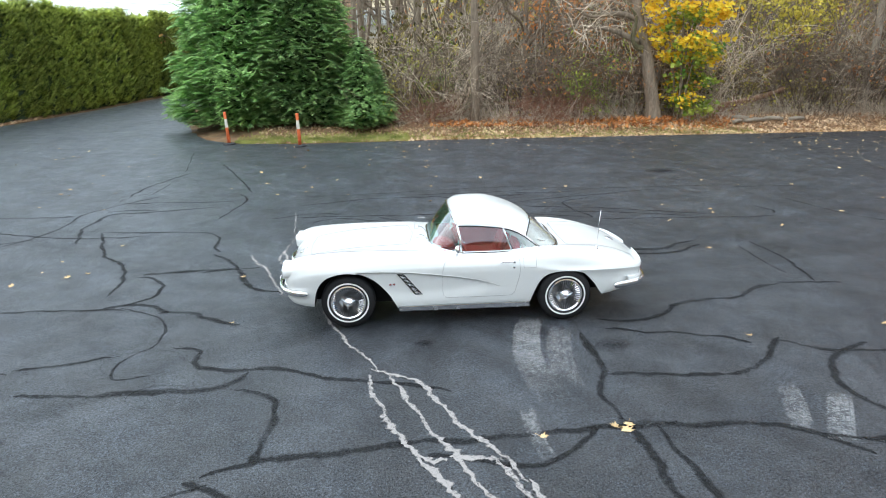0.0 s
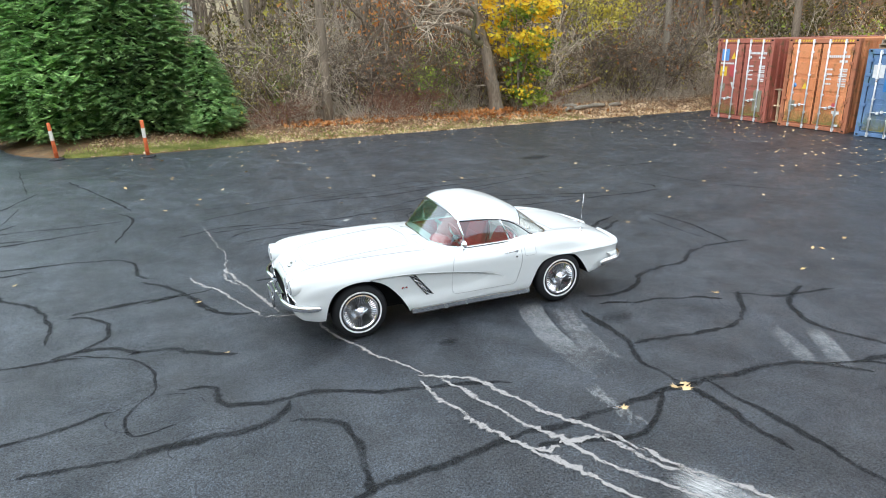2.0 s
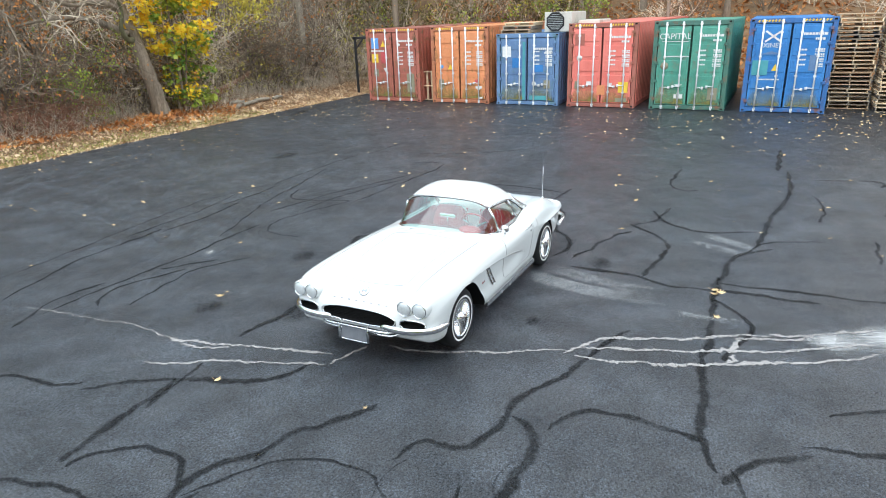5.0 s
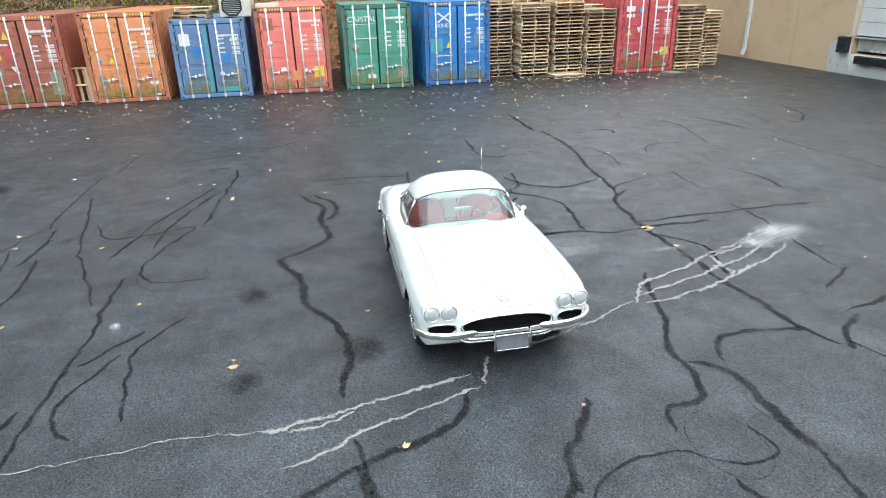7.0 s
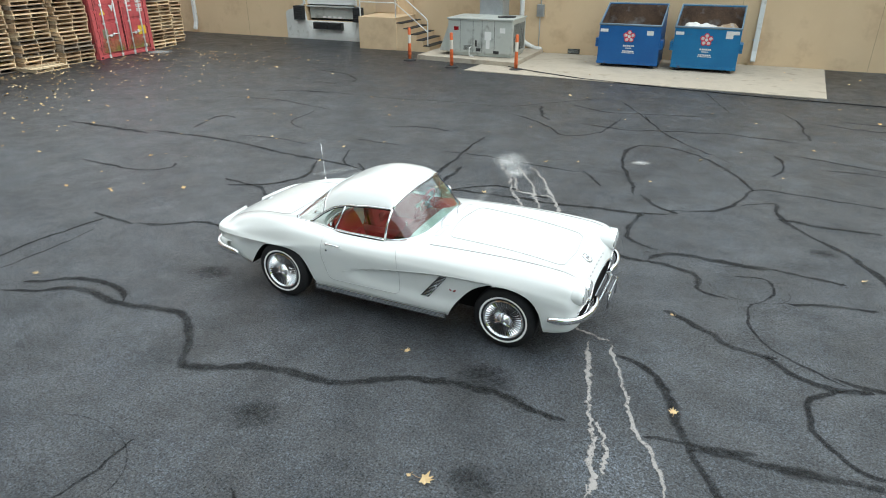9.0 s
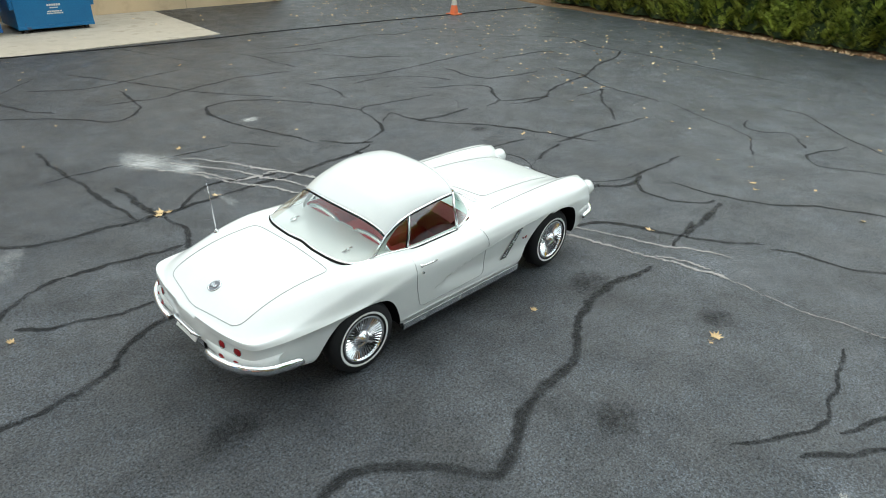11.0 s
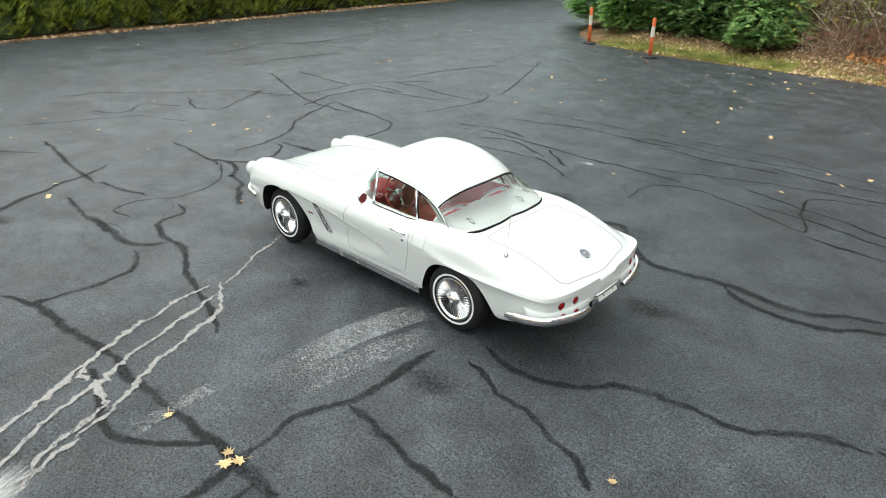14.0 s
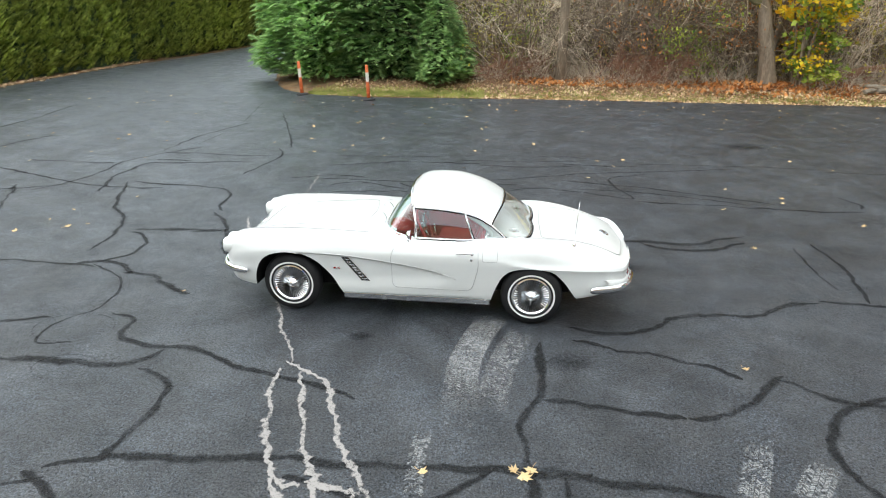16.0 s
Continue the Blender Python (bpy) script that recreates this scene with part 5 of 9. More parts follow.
def seat(y):
    s = part("seat", _cushion(y), M_RED, CAR, "red vinyl bucket seat", smooth=50)
    bm = bmesh.new()
    for k in range(9):
        yy = y - 0.12 + 0.03 * k
        tube(bm, [(0.622, yy, 0.60), (0.640, yy, 0.70)], 0.010, 6)
    part("pleating", bm, M_RED, s)
    bm = bmesh.new()
    tube(bm, catmull([(0.74, y - 0.235, 0.56), (0.775, y - 0.24, 0.76), (0.79, y - 0.19, 0.865), (0.79, y, 0.893), (0.79, y + 0.19, 0.865), (0.775, y + 0.24, 0.76), (0.74, y + 0.235, 0.56)], 5), 0.020, 8)
    part("seat_rim", bm, M_CHROME, s, "chrome seat back rim")


def _cushion(y):
    bm = bmesh.new()
    box(bm, (0.42, y, 0.47), (0.50, 0.46, 0.17), None, 0.06)
    rows = []
    for i in range(11):
        u = i / 10
        z, x, w = 0.46 + 0.43 * u, 0.645 + 0.13 * u, 0.235 * (1 - 0.30 * u ** 4)
        ring = []
        for k in range(20):
            a = 2 * math.pi * k / 20
            c, sn = math.cos(a), math.sin(a)
            t = 0.065 * (1 - 0.45 * u ** 3)
            ring.append((x + t * math.copysign(abs(c) ** 0.6, c) - 0.02 * (abs(sn) ** 3), y + w * math.copysign(abs(sn) ** 0.7, sn), z))
        rows.append(ring)
    vs = grid(bm, rows, close=True)
    bm.faces.new(vs[0][::-1]), bm.faces.new(vs[-1])
    return bm


seat(-0.34), seat(0.34)
bm = bmesh.new()
box(bm, (0.785, 0, 0.735), (0.03, 0.17, 0.26), None, 0.012)
part("rear_panel", bm, M_HEADLINER, CAR, "white panel between the seat backs")
bm = bmesh.new()
box(bm, (0.30, 0, 0.50), (0.95, 0.16, 0.22), None, 0.03)
console = part("centre_console", bm, M_RED, CAR, "red centre console", smooth=45)
bm = bmesh.new()
tube(bm, [(0.18, 0, 0.60), (0.16, 0, 0.74)], 0.010, 6)
lathe(bm, [(0, -0.02), (0.02, 0), (0, 0.022)], 12, pose(0.16, 0, 0.75))
part("shift_lever", bm, M_CHROME, console)
bm = bmesh.new()
box(bm, (-0.02, 0, 0.75), (0.03, 0.22, 0.20), Matrix.Rotation(-0.3, 4, "Y"), 0.01)
part("radio", bm, M_STEEL, console)
wheel_m = pose(0.10, -0.34, 0.865, 0, 66, 0)
bm = bmesh.new()
tube(bm, [wheel_m @ Vector((0.195 * math.cos(2 * math.pi * k / 36), 0.195 * math.sin(2 * math.pi * k / 36), 0)) for k in range(36)], 0.011, 8, closed=True)
sw = part("steering_wheel", bm, M_RED, CAR, "thin red steering wheel rim with metal spokes")
bm = bmesh.new()
for a in (0.0, 2.1, 4.2):
    tube(bm, [wheel_m @ Vector((0.03 * math.cos(a), 0.03 * math.sin(a), -0.02)), wheel_m @ Vector((0.19 * math.cos(a), 0.19 * math.sin(a), 0))], 0.012, 6)
lathe(bm, [(0.045, -0.05), (0.045, -0.005), (0.03, 0.01), (0, 0.012)], 18, wheel_m)
tube(bm, [wheel_m @ Vector((0, 0, -0.03)), wheel_m @ Vector((0, 0, -0.30))], 0.02, 8)
part("spoke_hub", bm, M_STEEL, sw)
bm = bmesh.new()
box(bm, (-0.01, -0.01, 0.995), (0.025, 0.21, 0.045), Matrix.Rotation(0.2, 4, "Y"), 0.012)
tube(bm, [(-0.03, -0.01, 0.86), (-0.012, -0.01, 0.99)], 0.008, 6)
part("inside_mirror", bm, M_CHROME, CAR, "chrome rear-view mirror on a post on the dashboard")
# latches of the top on the rear shelf
for y in (-0.385, 0.385):
    bm = bmesh.new()
    z = on_top(1.07, y).z
    tube(bm, [(1.11, y, z + 0.012), (1.08, y + 0.01, z + 0.035), (1.02, y, z + 0.022)], 0.009, 6)
    box(bm, (1.09, y, z + 0.006), (0.07, 0.03, 0.012), None, 0.004)
    part("roof_latch", bm, M_CHROME, CAR, "chrome hard top latch on the rear shelf")
# inner bows of the hard top
for sy in (-1, 1):
    bm = bmesh.new()
    sweep(bm, catmull([(0.58, sy * 0.535, 1.075), (0.70, sy * 0.545, 1.01), (0.79, sy * 0.555, 0.94), (0.85, sy * 0.565, 0.87)], 5), 0.03, 0.012)
    part("roof_bow", bm, M_HEADLINER, CAR)

# mirror on the driver's door, antenna on the rear fender
p = on_side(-0.02, 0.80, -1)
glass_m = Matrix.Translation((0.0, -0.765, 0.905)) @ Matrix.Rotation(math.pi / 2, 4, "Y")
bm = bmesh.new()
tube(bm, [(p.x, p.y + 0.05, p.z), (p.x + 0.005, -0.775, 0.85), (p.x + 0.01, -0.766, 0.875)], 0.010, 8)
lathe(bm, [(0, -0.045), (0.030, -0.036), (0.050, -0.012), (0.054, 0.006), (0.050, 0.010)], 22, glass_m)
dm = part("door_mirror", bm, M_CHROME, CAR, "round chrome door mirror")
# the dark red face colour stands in for what the mirror reflects
bm = bmesh.new()
lathe(bm, [(0.050, 0.009), (0, 0.009)], 22, glass_m)
part("mirror_glass", bm, M_REDDARK, dm, "mirror face in flat dark red, standing for its reflection")
p = on_top(1.69, -0.655)
bm = bmesh.new()
lathe(bm, [(0.022, -0.01), (0.020, 0.010), (0.010, 0.022), (0.006, 0.030), (0, 0.03)], 14, Matrix.Translation(p))
tube(bm, [p, p + Vector((0.01, 0, 0.25)), p + Vector((0.025, 0, 0.46))], 0.004, 6, taper=[0.005, 0.0035, 0.0025])
part("antenna", bm, M_CHROME, CAR, "thin chrome whip antenna")
# wipers
for y0, y1 in ((-0.10, -0.42), (0.30, -0.02)):
    bm = bmesh.new()
    a, b = Vector(on_top(-0.42, y0, 0.010)), Vector((-0.345, (y0 + y1) / 2, 0.916))
    tube(bm, [a, a.lerp(b, 0.5) + Vector((0, 0, 0.012)), b, Vector((-0.325, y1, 0.908))], 0.004, 5)
    part("wiper", bm, M_STEEL, CAR)


# ---- wheels ----
def build_wheel(name, m):
    """A whitewall tyre with a finned wheel cover and a winged spinner; local z points outwards."""
    R, r = 0.338, 0.222
    bm = bmesh.new()
    lathe(bm, [(0.19, -0.09), (0.25, -0.096), (0.30, -0.09), (0.328, -0.068), (R, -0.04), (R, 0.04), (0.328, 0.066), (0.300, 0.086), (0.259, 0.093)], 48, m)
    lathe(bm, [(0.239, 0.0925), (0.222, 0.085), (0.205, 0.07), (0.19, 0.05)], 48, m)
    ty = part("tyre", bm, M_RUBBER, None, "black tyre with a white sidewall ring", smooth=45)
    bm = bmesh.new()
    lathe(bm, [(0.259, 0.0935), (0.249, 0.0945), (0.239, 0.0925)], 48, m)
    part("whitewall", bm, M_WHITEWALL, ty, "white sidewall ring")
    bm = bmesh.new()
    lathe(bm, [(0.222, 0.070), (0.218, 0.088), (0.205, 0.092), (0.196, 0.084), (0.190, 0.076)], 48, m)
    rim = part("wheel_cover", bm, M_CHROME, None, "chrome wheel cover with radial fins", smooth=40)
    bm = bmesh.new()
    lathe(bm, [(0.192, 0.074), (0.12, 0.052), (0.05, 0.050), (0, 0.05)], 36, m)
    part("backing", bm, M_BLACK, rim)
    bm = bmesh.new()
    rings = []
    for rr, zz, half in ((0.062, 0.062, 0.0030), (0.125, 0.068, 0.0056), (0.194, 0.080, 0.0085)):
        row = []
        for k in range(40):
            for off, up in ((-half / rr, 0.0), (0.0, 0.010), (half / rr, 0.0), (math.pi / 40, -0.010)):
                a = 2 * math.pi * k / 40 + off
                row.append((rr * math.cos(a), rr * math.sin(a), zz + up))
        rings.append([m @ Vector(q) for q in row])
    grid(bm, rings, close=True)
    for n_, f in enumerate(bm.faces):
        f.material_index, f.smooth = (1 if n_ % 4 > 1 else 0), False
    part("fin_ring", bm, [M_CHROME, M_BLACK], rim)
    bm = bmesh.new()
    lathe(bm, [(0.070, 0.056), (0.066, 0.080), (0.050, 0.094), (0.036, 0.106), (0.026, 0.114), (0, 0.118)], 28, m)
    for a in (0.3, 0.3 + 2 * math.pi / 3, 0.3 + 4 * math.pi / 3):
        u, v = Vector((math.cos(a), math.sin(a), 0)), Vector((-math.sin(a), math.cos(a), 0))
        tube(bm, [m @ (u * 0.02 + Vector((0, 0, 0.110))), m @ (u * 0.055 + v * 0.006 + Vector((0, 0, 0.112))), m @ (u * 0.092 + v * 0.012 + Vector((0, 0, 0.104)))], 0.011, 6, taper=[0.013, 0.010, 0.005])
    part("spinner", bm, M_CHROME, rim, "chrome winged knock-off spinner", smooth=50)
    hub = new(name)
    hub.empty_display_size = 0.1
    hub.parent = CAR
    ty.parent = rim.parent = hub
    return hub


for x, y in ((-1.300, 0.722), (1.280, 0.762)):
    for sy in (-1, 1):
        build_wheel("wheel", pose(x, sy * y, 0.319, 90 if sy < 0 else -90, 0, 0) @ Matrix.Scale(0.945, 4))
# axles and floor, dark
bm = bmesh.new()
for x in (-1.300, 1.280):
    tube(bm, [(x, -0.7, 0.318), (x, 0.7, 0.318)], 0.04, 8)
box(bm, (0.1, 0, 0.235), (3.2, 0.9, 0.06), None, 0.02)
part("chassis", bm, M_BLACK, CAR)
CAR.scale = (0.989, 1, 1)

# ---- shipping containers ----
def paint_worn(name, low, high, stain=(0.20, 0.085, 0.04), cut=(0.53, 0.68)):
    return material(name, low, high, 1.3, 0.5, 0, 0.12, 30, stain=stain, stain_scale=3.4, stain_cut=cut, rough_vary=0.15)


M_RUSTRED = paint_worn("rust_red_paint", (0.30, 0.085, 0.060), (0.48, 0.165, 0.115), (0.15, 0.11, 0.05))
M_ORANGEC = paint_worn("orange_paint", (0.58, 0.19, 0.065), (0.78, 0.33, 0.15), (0.30, 0.15, 0.05))
M_GREYBLUE = paint_worn("faded_blue_paint", (0.070, 0.135, 0.280), (0.17, 0.28, 0.45), (0.10, 0.19, 0.21))
M_SALMON = paint_worn("red_paint", (0.66, 0.13, 0.10), (0.82, 0.27, 0.21), (0.42, 0.16, 0.05), (0.60, 0.72))
M_GREENC = paint_worn("green_paint", (0.045, 0.22, 0.155), (0.12, 0.38, 0.28), (0.15, 0.19, 0.14))
M_BLUEC = paint_worn("blue_paint", (0.020, 0.135, 0.380), (0.06, 0.26, 0.60), (0.03, 0.06, 0.16), (0.60, 0.72))
M_CRIMSON = paint_worn("crimson_paint", (0.44, 0.060, 0.070), (0.60, 0.125, 0.125), (0.22, 0.05, 0.05))
M_LETTER = material("white_lettering", (0.60, 0.60, 0.58), (0.75, 0.75, 0.73), 9, 0.6, 0, 0, 50)
M_YELLOW = material("yellow_sticker", (0.72, 0.47, 0.03), (0.82, 0.56, 0.06), 9, 0.5)
M_SKY = material("light_blue_sticker", (0.10, 0.28, 0.62), (0.16, 0.36, 0.70), 9, 0.5)
M_ZINC = material("dull_zinc_rod", (0.66, 0.67, 0.67), (0.85, 0.85, 0.85), 4, 0.5, 0.1, 0.1, 40, stain=(0.33, 0.20, 0.12), stain_scale=5, stain_cut=(0.6, 0.7))
FRAMES = {"orange": paint_worn("brown_frame_paint", (0.34, 0.115, 0.055), (0.52, 0.20, 0.10)), "salmon": paint_worn("rusty_frame_paint", (0.26, 0.085, 0.06), (0.42, 0.14, 0.10)),
          "green": paint_worn("dark_green_frame_paint", (0.035, 0.10, 0.075), (0.08, 0.20, 0.15)), "blue": paint_worn("dark_blue_frame_paint", (0.025, 0.10, 0.28), (0.05, 0.17, 0.42))}
M_MOSS = worn("moss_stain", (0.24, 0.22, 0.06), (0.18, 0.52), 4.5, 0.75, 0.9, (1, 1, 0.5))
M_TEAL = material("teal_patch", (0.05, 0.26, 0.30), (0.10, 0.36, 0.38), 3, 0.6)
M_PATCH = material("dull_repair_patch", (0.20, 0.19, 0.13), (0.30, 0.27, 0.18), 4, 0.7)


def words(text, size, m, mt, parent):
    """Raised painted letters from the built-in font, as a mesh part."""
    cu = bpy.data.curves.new("lettering", "FONT")
    cu.body, cu.size, cu.extrude, cu.align_x = text, size, 0.002, "CENTER"
    tmp = new("lettering_curve", cu)
    me = bpy.data.meshes.new_from_object(tmp.evaluated_get(bpy.context.evaluated_depsgraph_get()))
    bpy.data.objects.remove(tmp)
    me.materials.clear()
    me.materials.append(mt)
    ob = new("lettering", me)
    ob.parent = parent
    ob.matrix_basis = m
    return ob


def container(m, colour, label, H=2.896, L=6.06, frame_colour=None, hazard=False):
    """A shipping container: local origin at the middle of its door end's foot, doors facing -x."""
    c = thing("shipping_container", m, label, "container", "row of shipping containers")
    W = 2.438
    fc = frame_colour or colour
    bm = bmesh.new()
    for y in (-W / 2 + 0.07, W / 2 - 0.07):
        box(bm, (0.06, y, H / 2), (0.12, 0.14, H - 0.02), None, 0.012)
    box(bm, (0.07, 0, H - 0.075), (0.14, W - 0.28, 0.15), None, 0.012)
    box(bm, (0.07, 0, 0.085), (0.14, W - 0.28, 0.13), None, 0.012)
    part("end_frame", bm, fc, c)
    for y in (-W / 2 + 0.085, W / 2 - 0.085):
        for z in (0.06, H - 0.06):
            for x in (0.085, L - 0.085):
                bm = bmesh.new()
                box(bm, (x, y, z), (0.185, 0.172, 0.122), None, 0.01)
                cc = part("corner_casting", bm, fc, c)
                if x < 1:
                    bm = bmesh.new()
                    box(bm, (-0.009, y, z), (0.003, 0.075, 0.05))
                    part("casting_hole", bm, M_BLACK, cc)
    # corrugated sides, roof and rear
    for sy in (-1, 1):
        bm = bmesh.new()
        rows, x, k = [], 0.16, 0
        while x < L - 0.16:
            for dx, d in ((0, 0), (0.07, 0), (0.11, 0.035), (0.18, 0.035), (0.22, 0)):
                xx = min(x + dx, L - 0.16)
                y = sy * (W / 2 - 0.012 - d)
                rows.append([(xx, y, 0.14), (xx, y, H - 0.09)])
            x += 0.278
        grid(bm, rows)
        part("side_panel", bm, colour, c)
    for name, at, size in (("roof_panel", (L / 2, 0, H - 0.03), (L - 0.1, W - 0.1, 0.03)), ("front_panel", (L - 0.05, 0, H / 2), (0.05, W - 0.1, H - 0.1)), ("floor_panel", (L / 2, 0, 0.15), (L - 0.2, W - 0.2, 0.03)),
                           ("top_rail", (L / 2, W / 2 - 0.04, H - 0.05), (L - 0.3, 0.06, 0.08)), ("top_rail", (L / 2, 0.04 - W / 2, H - 0.05), (L - 0.3, 0.06, 0.08)),
                           ("bottom_rail", (L / 2, W / 2 - 0.04, 0.09), (L - 0.3, 0.06, 0.14)), ("bottom_rail", (L / 2, 0.04 - W / 2, 0.09), (L - 0.3, 0.06, 0.14))):
        bm = bmesh.new()
        box(bm, at, size)
        part(name, bm, colour, c)
    for f in c.children:
        for p in f.data.polygons:
            p.use_smooth = False
    # two doors, each pressed into panels, with rods, handles and hinges
    for sy in (-1, 1):
        bm = bmesh.new()
        y0, y1 = sorted((sy * 0.015, sy * (W / 2 - 0.15)))
        yc, w = (y0 + y1) / 2, y1 - y0
        z0, z1 = 0.17, H - 0.17
        box(bm, (0.045, yc, (z0 + z1) / 2), (0.05, w, z1 - z0), None, 0.01)
        n = 5
        for k in range(n):
            a, b = z0 + (z1 - z0) * k / n, z0 + (z1 - z0) * (k + 1) / n
            box(bm, (0.016, yc, (a + b) / 2), (0.03, w - 0.16, (b - a) - 0.13), None, 0.013)
        d = part("door", bm, colour, c)
        bm = bmesh.new()
        lay = bm.verts.layers.float.new("rim")
        rows = [[bm.verts.new((-0.0025, y0 + 0.06 + (w - 0.12) * i / 8, z0 + 0.03 + 0.95 * j / 8)) for i in range(9)] for j in range(9)]
        for j, row in enumerate(rows):
            for i, v in enumerate(row):
                v[lay] = -0.42 * (j / 8) ** 0.7 - 0.10 * (i in (0, 8))
        for r0, r1 in zip(rows, rows[1:]):
            for i in range(8):
                bm.faces.new((r0[i], r0[i + 1], r1[i + 1], r1[i]))
        part("moss_stain", bm, M_MOSS, d, "olive moss stain on the lower door")
        bm = bmesh.new()
        for y in (y0 + 0.008, y1 - 0.008):
            box(bm, (0.022, y, (z0 + z1) / 2), (0.02, 0.010, z1 - z0))
        part("gasket", bm, M_BLACK, d)
        for off in (0.25, 0.75):
            y = y0 + w * off
            bm = bmesh.new()
            tube(bm, [(-0.035, y, 0.06), (-0.035, y, H - 0.06)], 0.025, 8)
            for z in (0.10, 0.55, 1.15, 1.75, H - 0.42, H - 0.12):
                box(bm, (-0.018, y, z), (0.05, 0.085, 0.055), None, 0.008)
            box(bm, (-0.03, y, 0.08), (0.05, 0.06, 0.13), None, 0.01)
            box(bm, (-0.03, y, H - 0.09), (0.05, 0.06, 0.13), None, 0.01)
            rod = part("locking_rod", bm, M_ZINC, d, "dull grey locking rod")
            bm = bmesh.new()
            zz = 0.78 if off == 0.25 else 0.74
            dr = 1 if off == 0.25 else -1
            tube(bm, [(-0.045, y - dr * 0.02, zz), (-0.06, y + dr * 0.10, zz + 0.015), (-0.055, y + dr * 0.24, zz - 0.005)], 0.014, 6)
            box(bm, (-0.03, y + dr * 0.20, zz), (0.05, 0.07, 0.09), None, 0.01)
            part("rod_handle", bm, M_ZINC, rod)
        yh = sy * (W / 2 - 0.145)
        for z in (0.35, 0.95, 1.55, H - 0.75, H - 0.32):
            bm = bmesh.new()
            box(bm, (0.0, yh, z), (0.06, 0.11, 0.10), None, 0.012)
            part("hinge", bm, fc, d)
    if hazard:
        for k in range(22):
            y = -W / 2 + 0.22 + 0.093 * k
            if 7 < k < 14:
                continue
            bm = bmesh.new()
            box(bm, (-0.004, y, H - 0.075), (0.004, 0.045, 0.07), Matrix.Rotation(0.6, 4, "X"))
            part("hazard_mark", bm, M_YELLOW, c)
    return c


def marks(c, items):
    """Painted or pasted marks on the doors: (y, z, w, h, material, kind)."""
    for n_, (y, z, w, h, mt, kind) in enumerate(items):
        bm, k = bmesh.new(), 0
        lift = 0.0004 * (n_ % 5)
        if kind == "line":
            bars(bm, y - w / 2, z, w, h, h * 0.75, 0.004, k, "x", -0.0035, seed=int(abs(y * 977 + z * 131)))
        elif kind == "tri":
            vs = [bm.verts.new((-0.006, y + a * w / 2, z + b * h / 2)) for a, b in ((-1, -1), (1, -1), (0, 1))]
            bm.faces.new(vs).material_index = k
        elif kind == "down":
            vs = [bm.verts.new((-0.006, y + a * w / 2, z + b * h / 2)) for a, b in ((-1, 1), (1, 1), (0, -1))]
            bm.faces.new(vs).material_index = k
        elif kind == "disc":
            lathe(bm, [(w / 2, 0.0), (w / 2, 0.004), (0, 0.004)], 18, Matrix.Translation((-0.001, y, z)) @ Matrix.Rotation(-math.pi / 2, 4, "Y"), k)
        else:
            box(bm, (-0.0035 - lift, y, z), (0.005, w, h), mat=k)
        part("text_line" if kind == "line" else "door_mark", bm, mt, c)


L_ = M_LETTER


def number_block(z=2.4, y=-0.62):
    # y is negative on the viewer's right, since the doors face -x
    out = [(y, z, 0.72, 0.075, L_, "line"), (y - 0.18, z - 0.15, 0.26, 0.07, L_, "line")]
    for k in range(4):
        out.append((y + 0.24, 1.95 - 0.15 * k, 0.20, 0.05, L_, "line")), out.append((y - 0.22, 1.96 - 0.15 * k, 0.26, 0.05, L_, "line")), out.append((y - 0.22, 1.90 - 0.15 * k, 0.26, 0.04, L_, "line"))
    return out


ROW = [
    ("rust", 16.48, 11.23, 3, M_RUSTRED, 2.896, "weathered rust-red shipping container with closed doors and mossy patches"),
    ("orange", 16.62, 8.22, 3, M_ORANGEC, 2.896, "orange shipping container with closed doors and rust streaks"),
    ("greyblue", 16.68, 5.43, 2, M_GREYBLUE, 2.591, "faded blue shipping container with closed doors, lower than its neighbours"),
    ("salmon", 16.72, 2.64, 1, M_SALMON, 2.896, "faded red shipping container with yellow rusty door patches"),
    ("green", 16.82, -0.30, 1, M_GREENC, 2.896, "green shipping container with closed doors and white lettering"),
    ("blue", 16.95, -3.22, 2, M_BLUEC, 2.896, "bright blue shipping container with a white cross sign"),
    ("crimson", 17.55, -10.88, 3, M_CRIMSON, 2.896, "crimson shipping container with closed doors beside pallet stacks"),
]
BOX = {}
for key, x, y, turn, mt, H, label in ROW:
    L = 12.1 if key in ("rust", "orange", "salmon") else 6.06
    BOX[key] = container(pose(x, y, 0.0, 0, 0, turn), mt, label, H, L, FRAMES.get(key), hazard=key in ("rust", "orange", "salmon", "blue"))
marks(BOX["rust"], number_block() + [(0.80, 2.32, 0.34, 0.42, M_SKY, "box"), (0.80, 2.32, 0.20, 0.26, L_, "down"), (0.42, 2.30, 0.22, 0.24, M_YELLOW, "tri"), (0.70, 2.02, 0.62, 0.06, L_, "line"), (0.82, 1.73, 0.30, 0.34, M_YELLOW, "box"),
                                   (0.35, 1.25, 0.20, 0.20, L_, "down"), (0.80, 1.15, 0.22, 0.30, M_PATCH, "box"), (-0.80, 0.75, 0.34, 0.75, M_PATCH, "box"), (0.40, 1.75, 0.28, 0.45, M_CRIMSON, "box"), (-0.32, 2.25, 0.12, 0.16, L_, "disc")])
marks(BOX["orange"], number_block(2.35) + [(0.78, 1.40, 0.16, 0.16, M_SKY, "disc"), (0.40, 1.40, 0.20, 0.20, M_YELLOW, "tri"), (0.80, 0.75, 0.22, 0.32, M_PATCH, "box"), (-0.80, 0.62, 0.26, 0.10, L_, "box"), (-0.72, 0.85, 0.16, 0.12, M_CRIMSON, "box"), (-0.88, 0.22, 0.14, 0.07, L_, "box")])
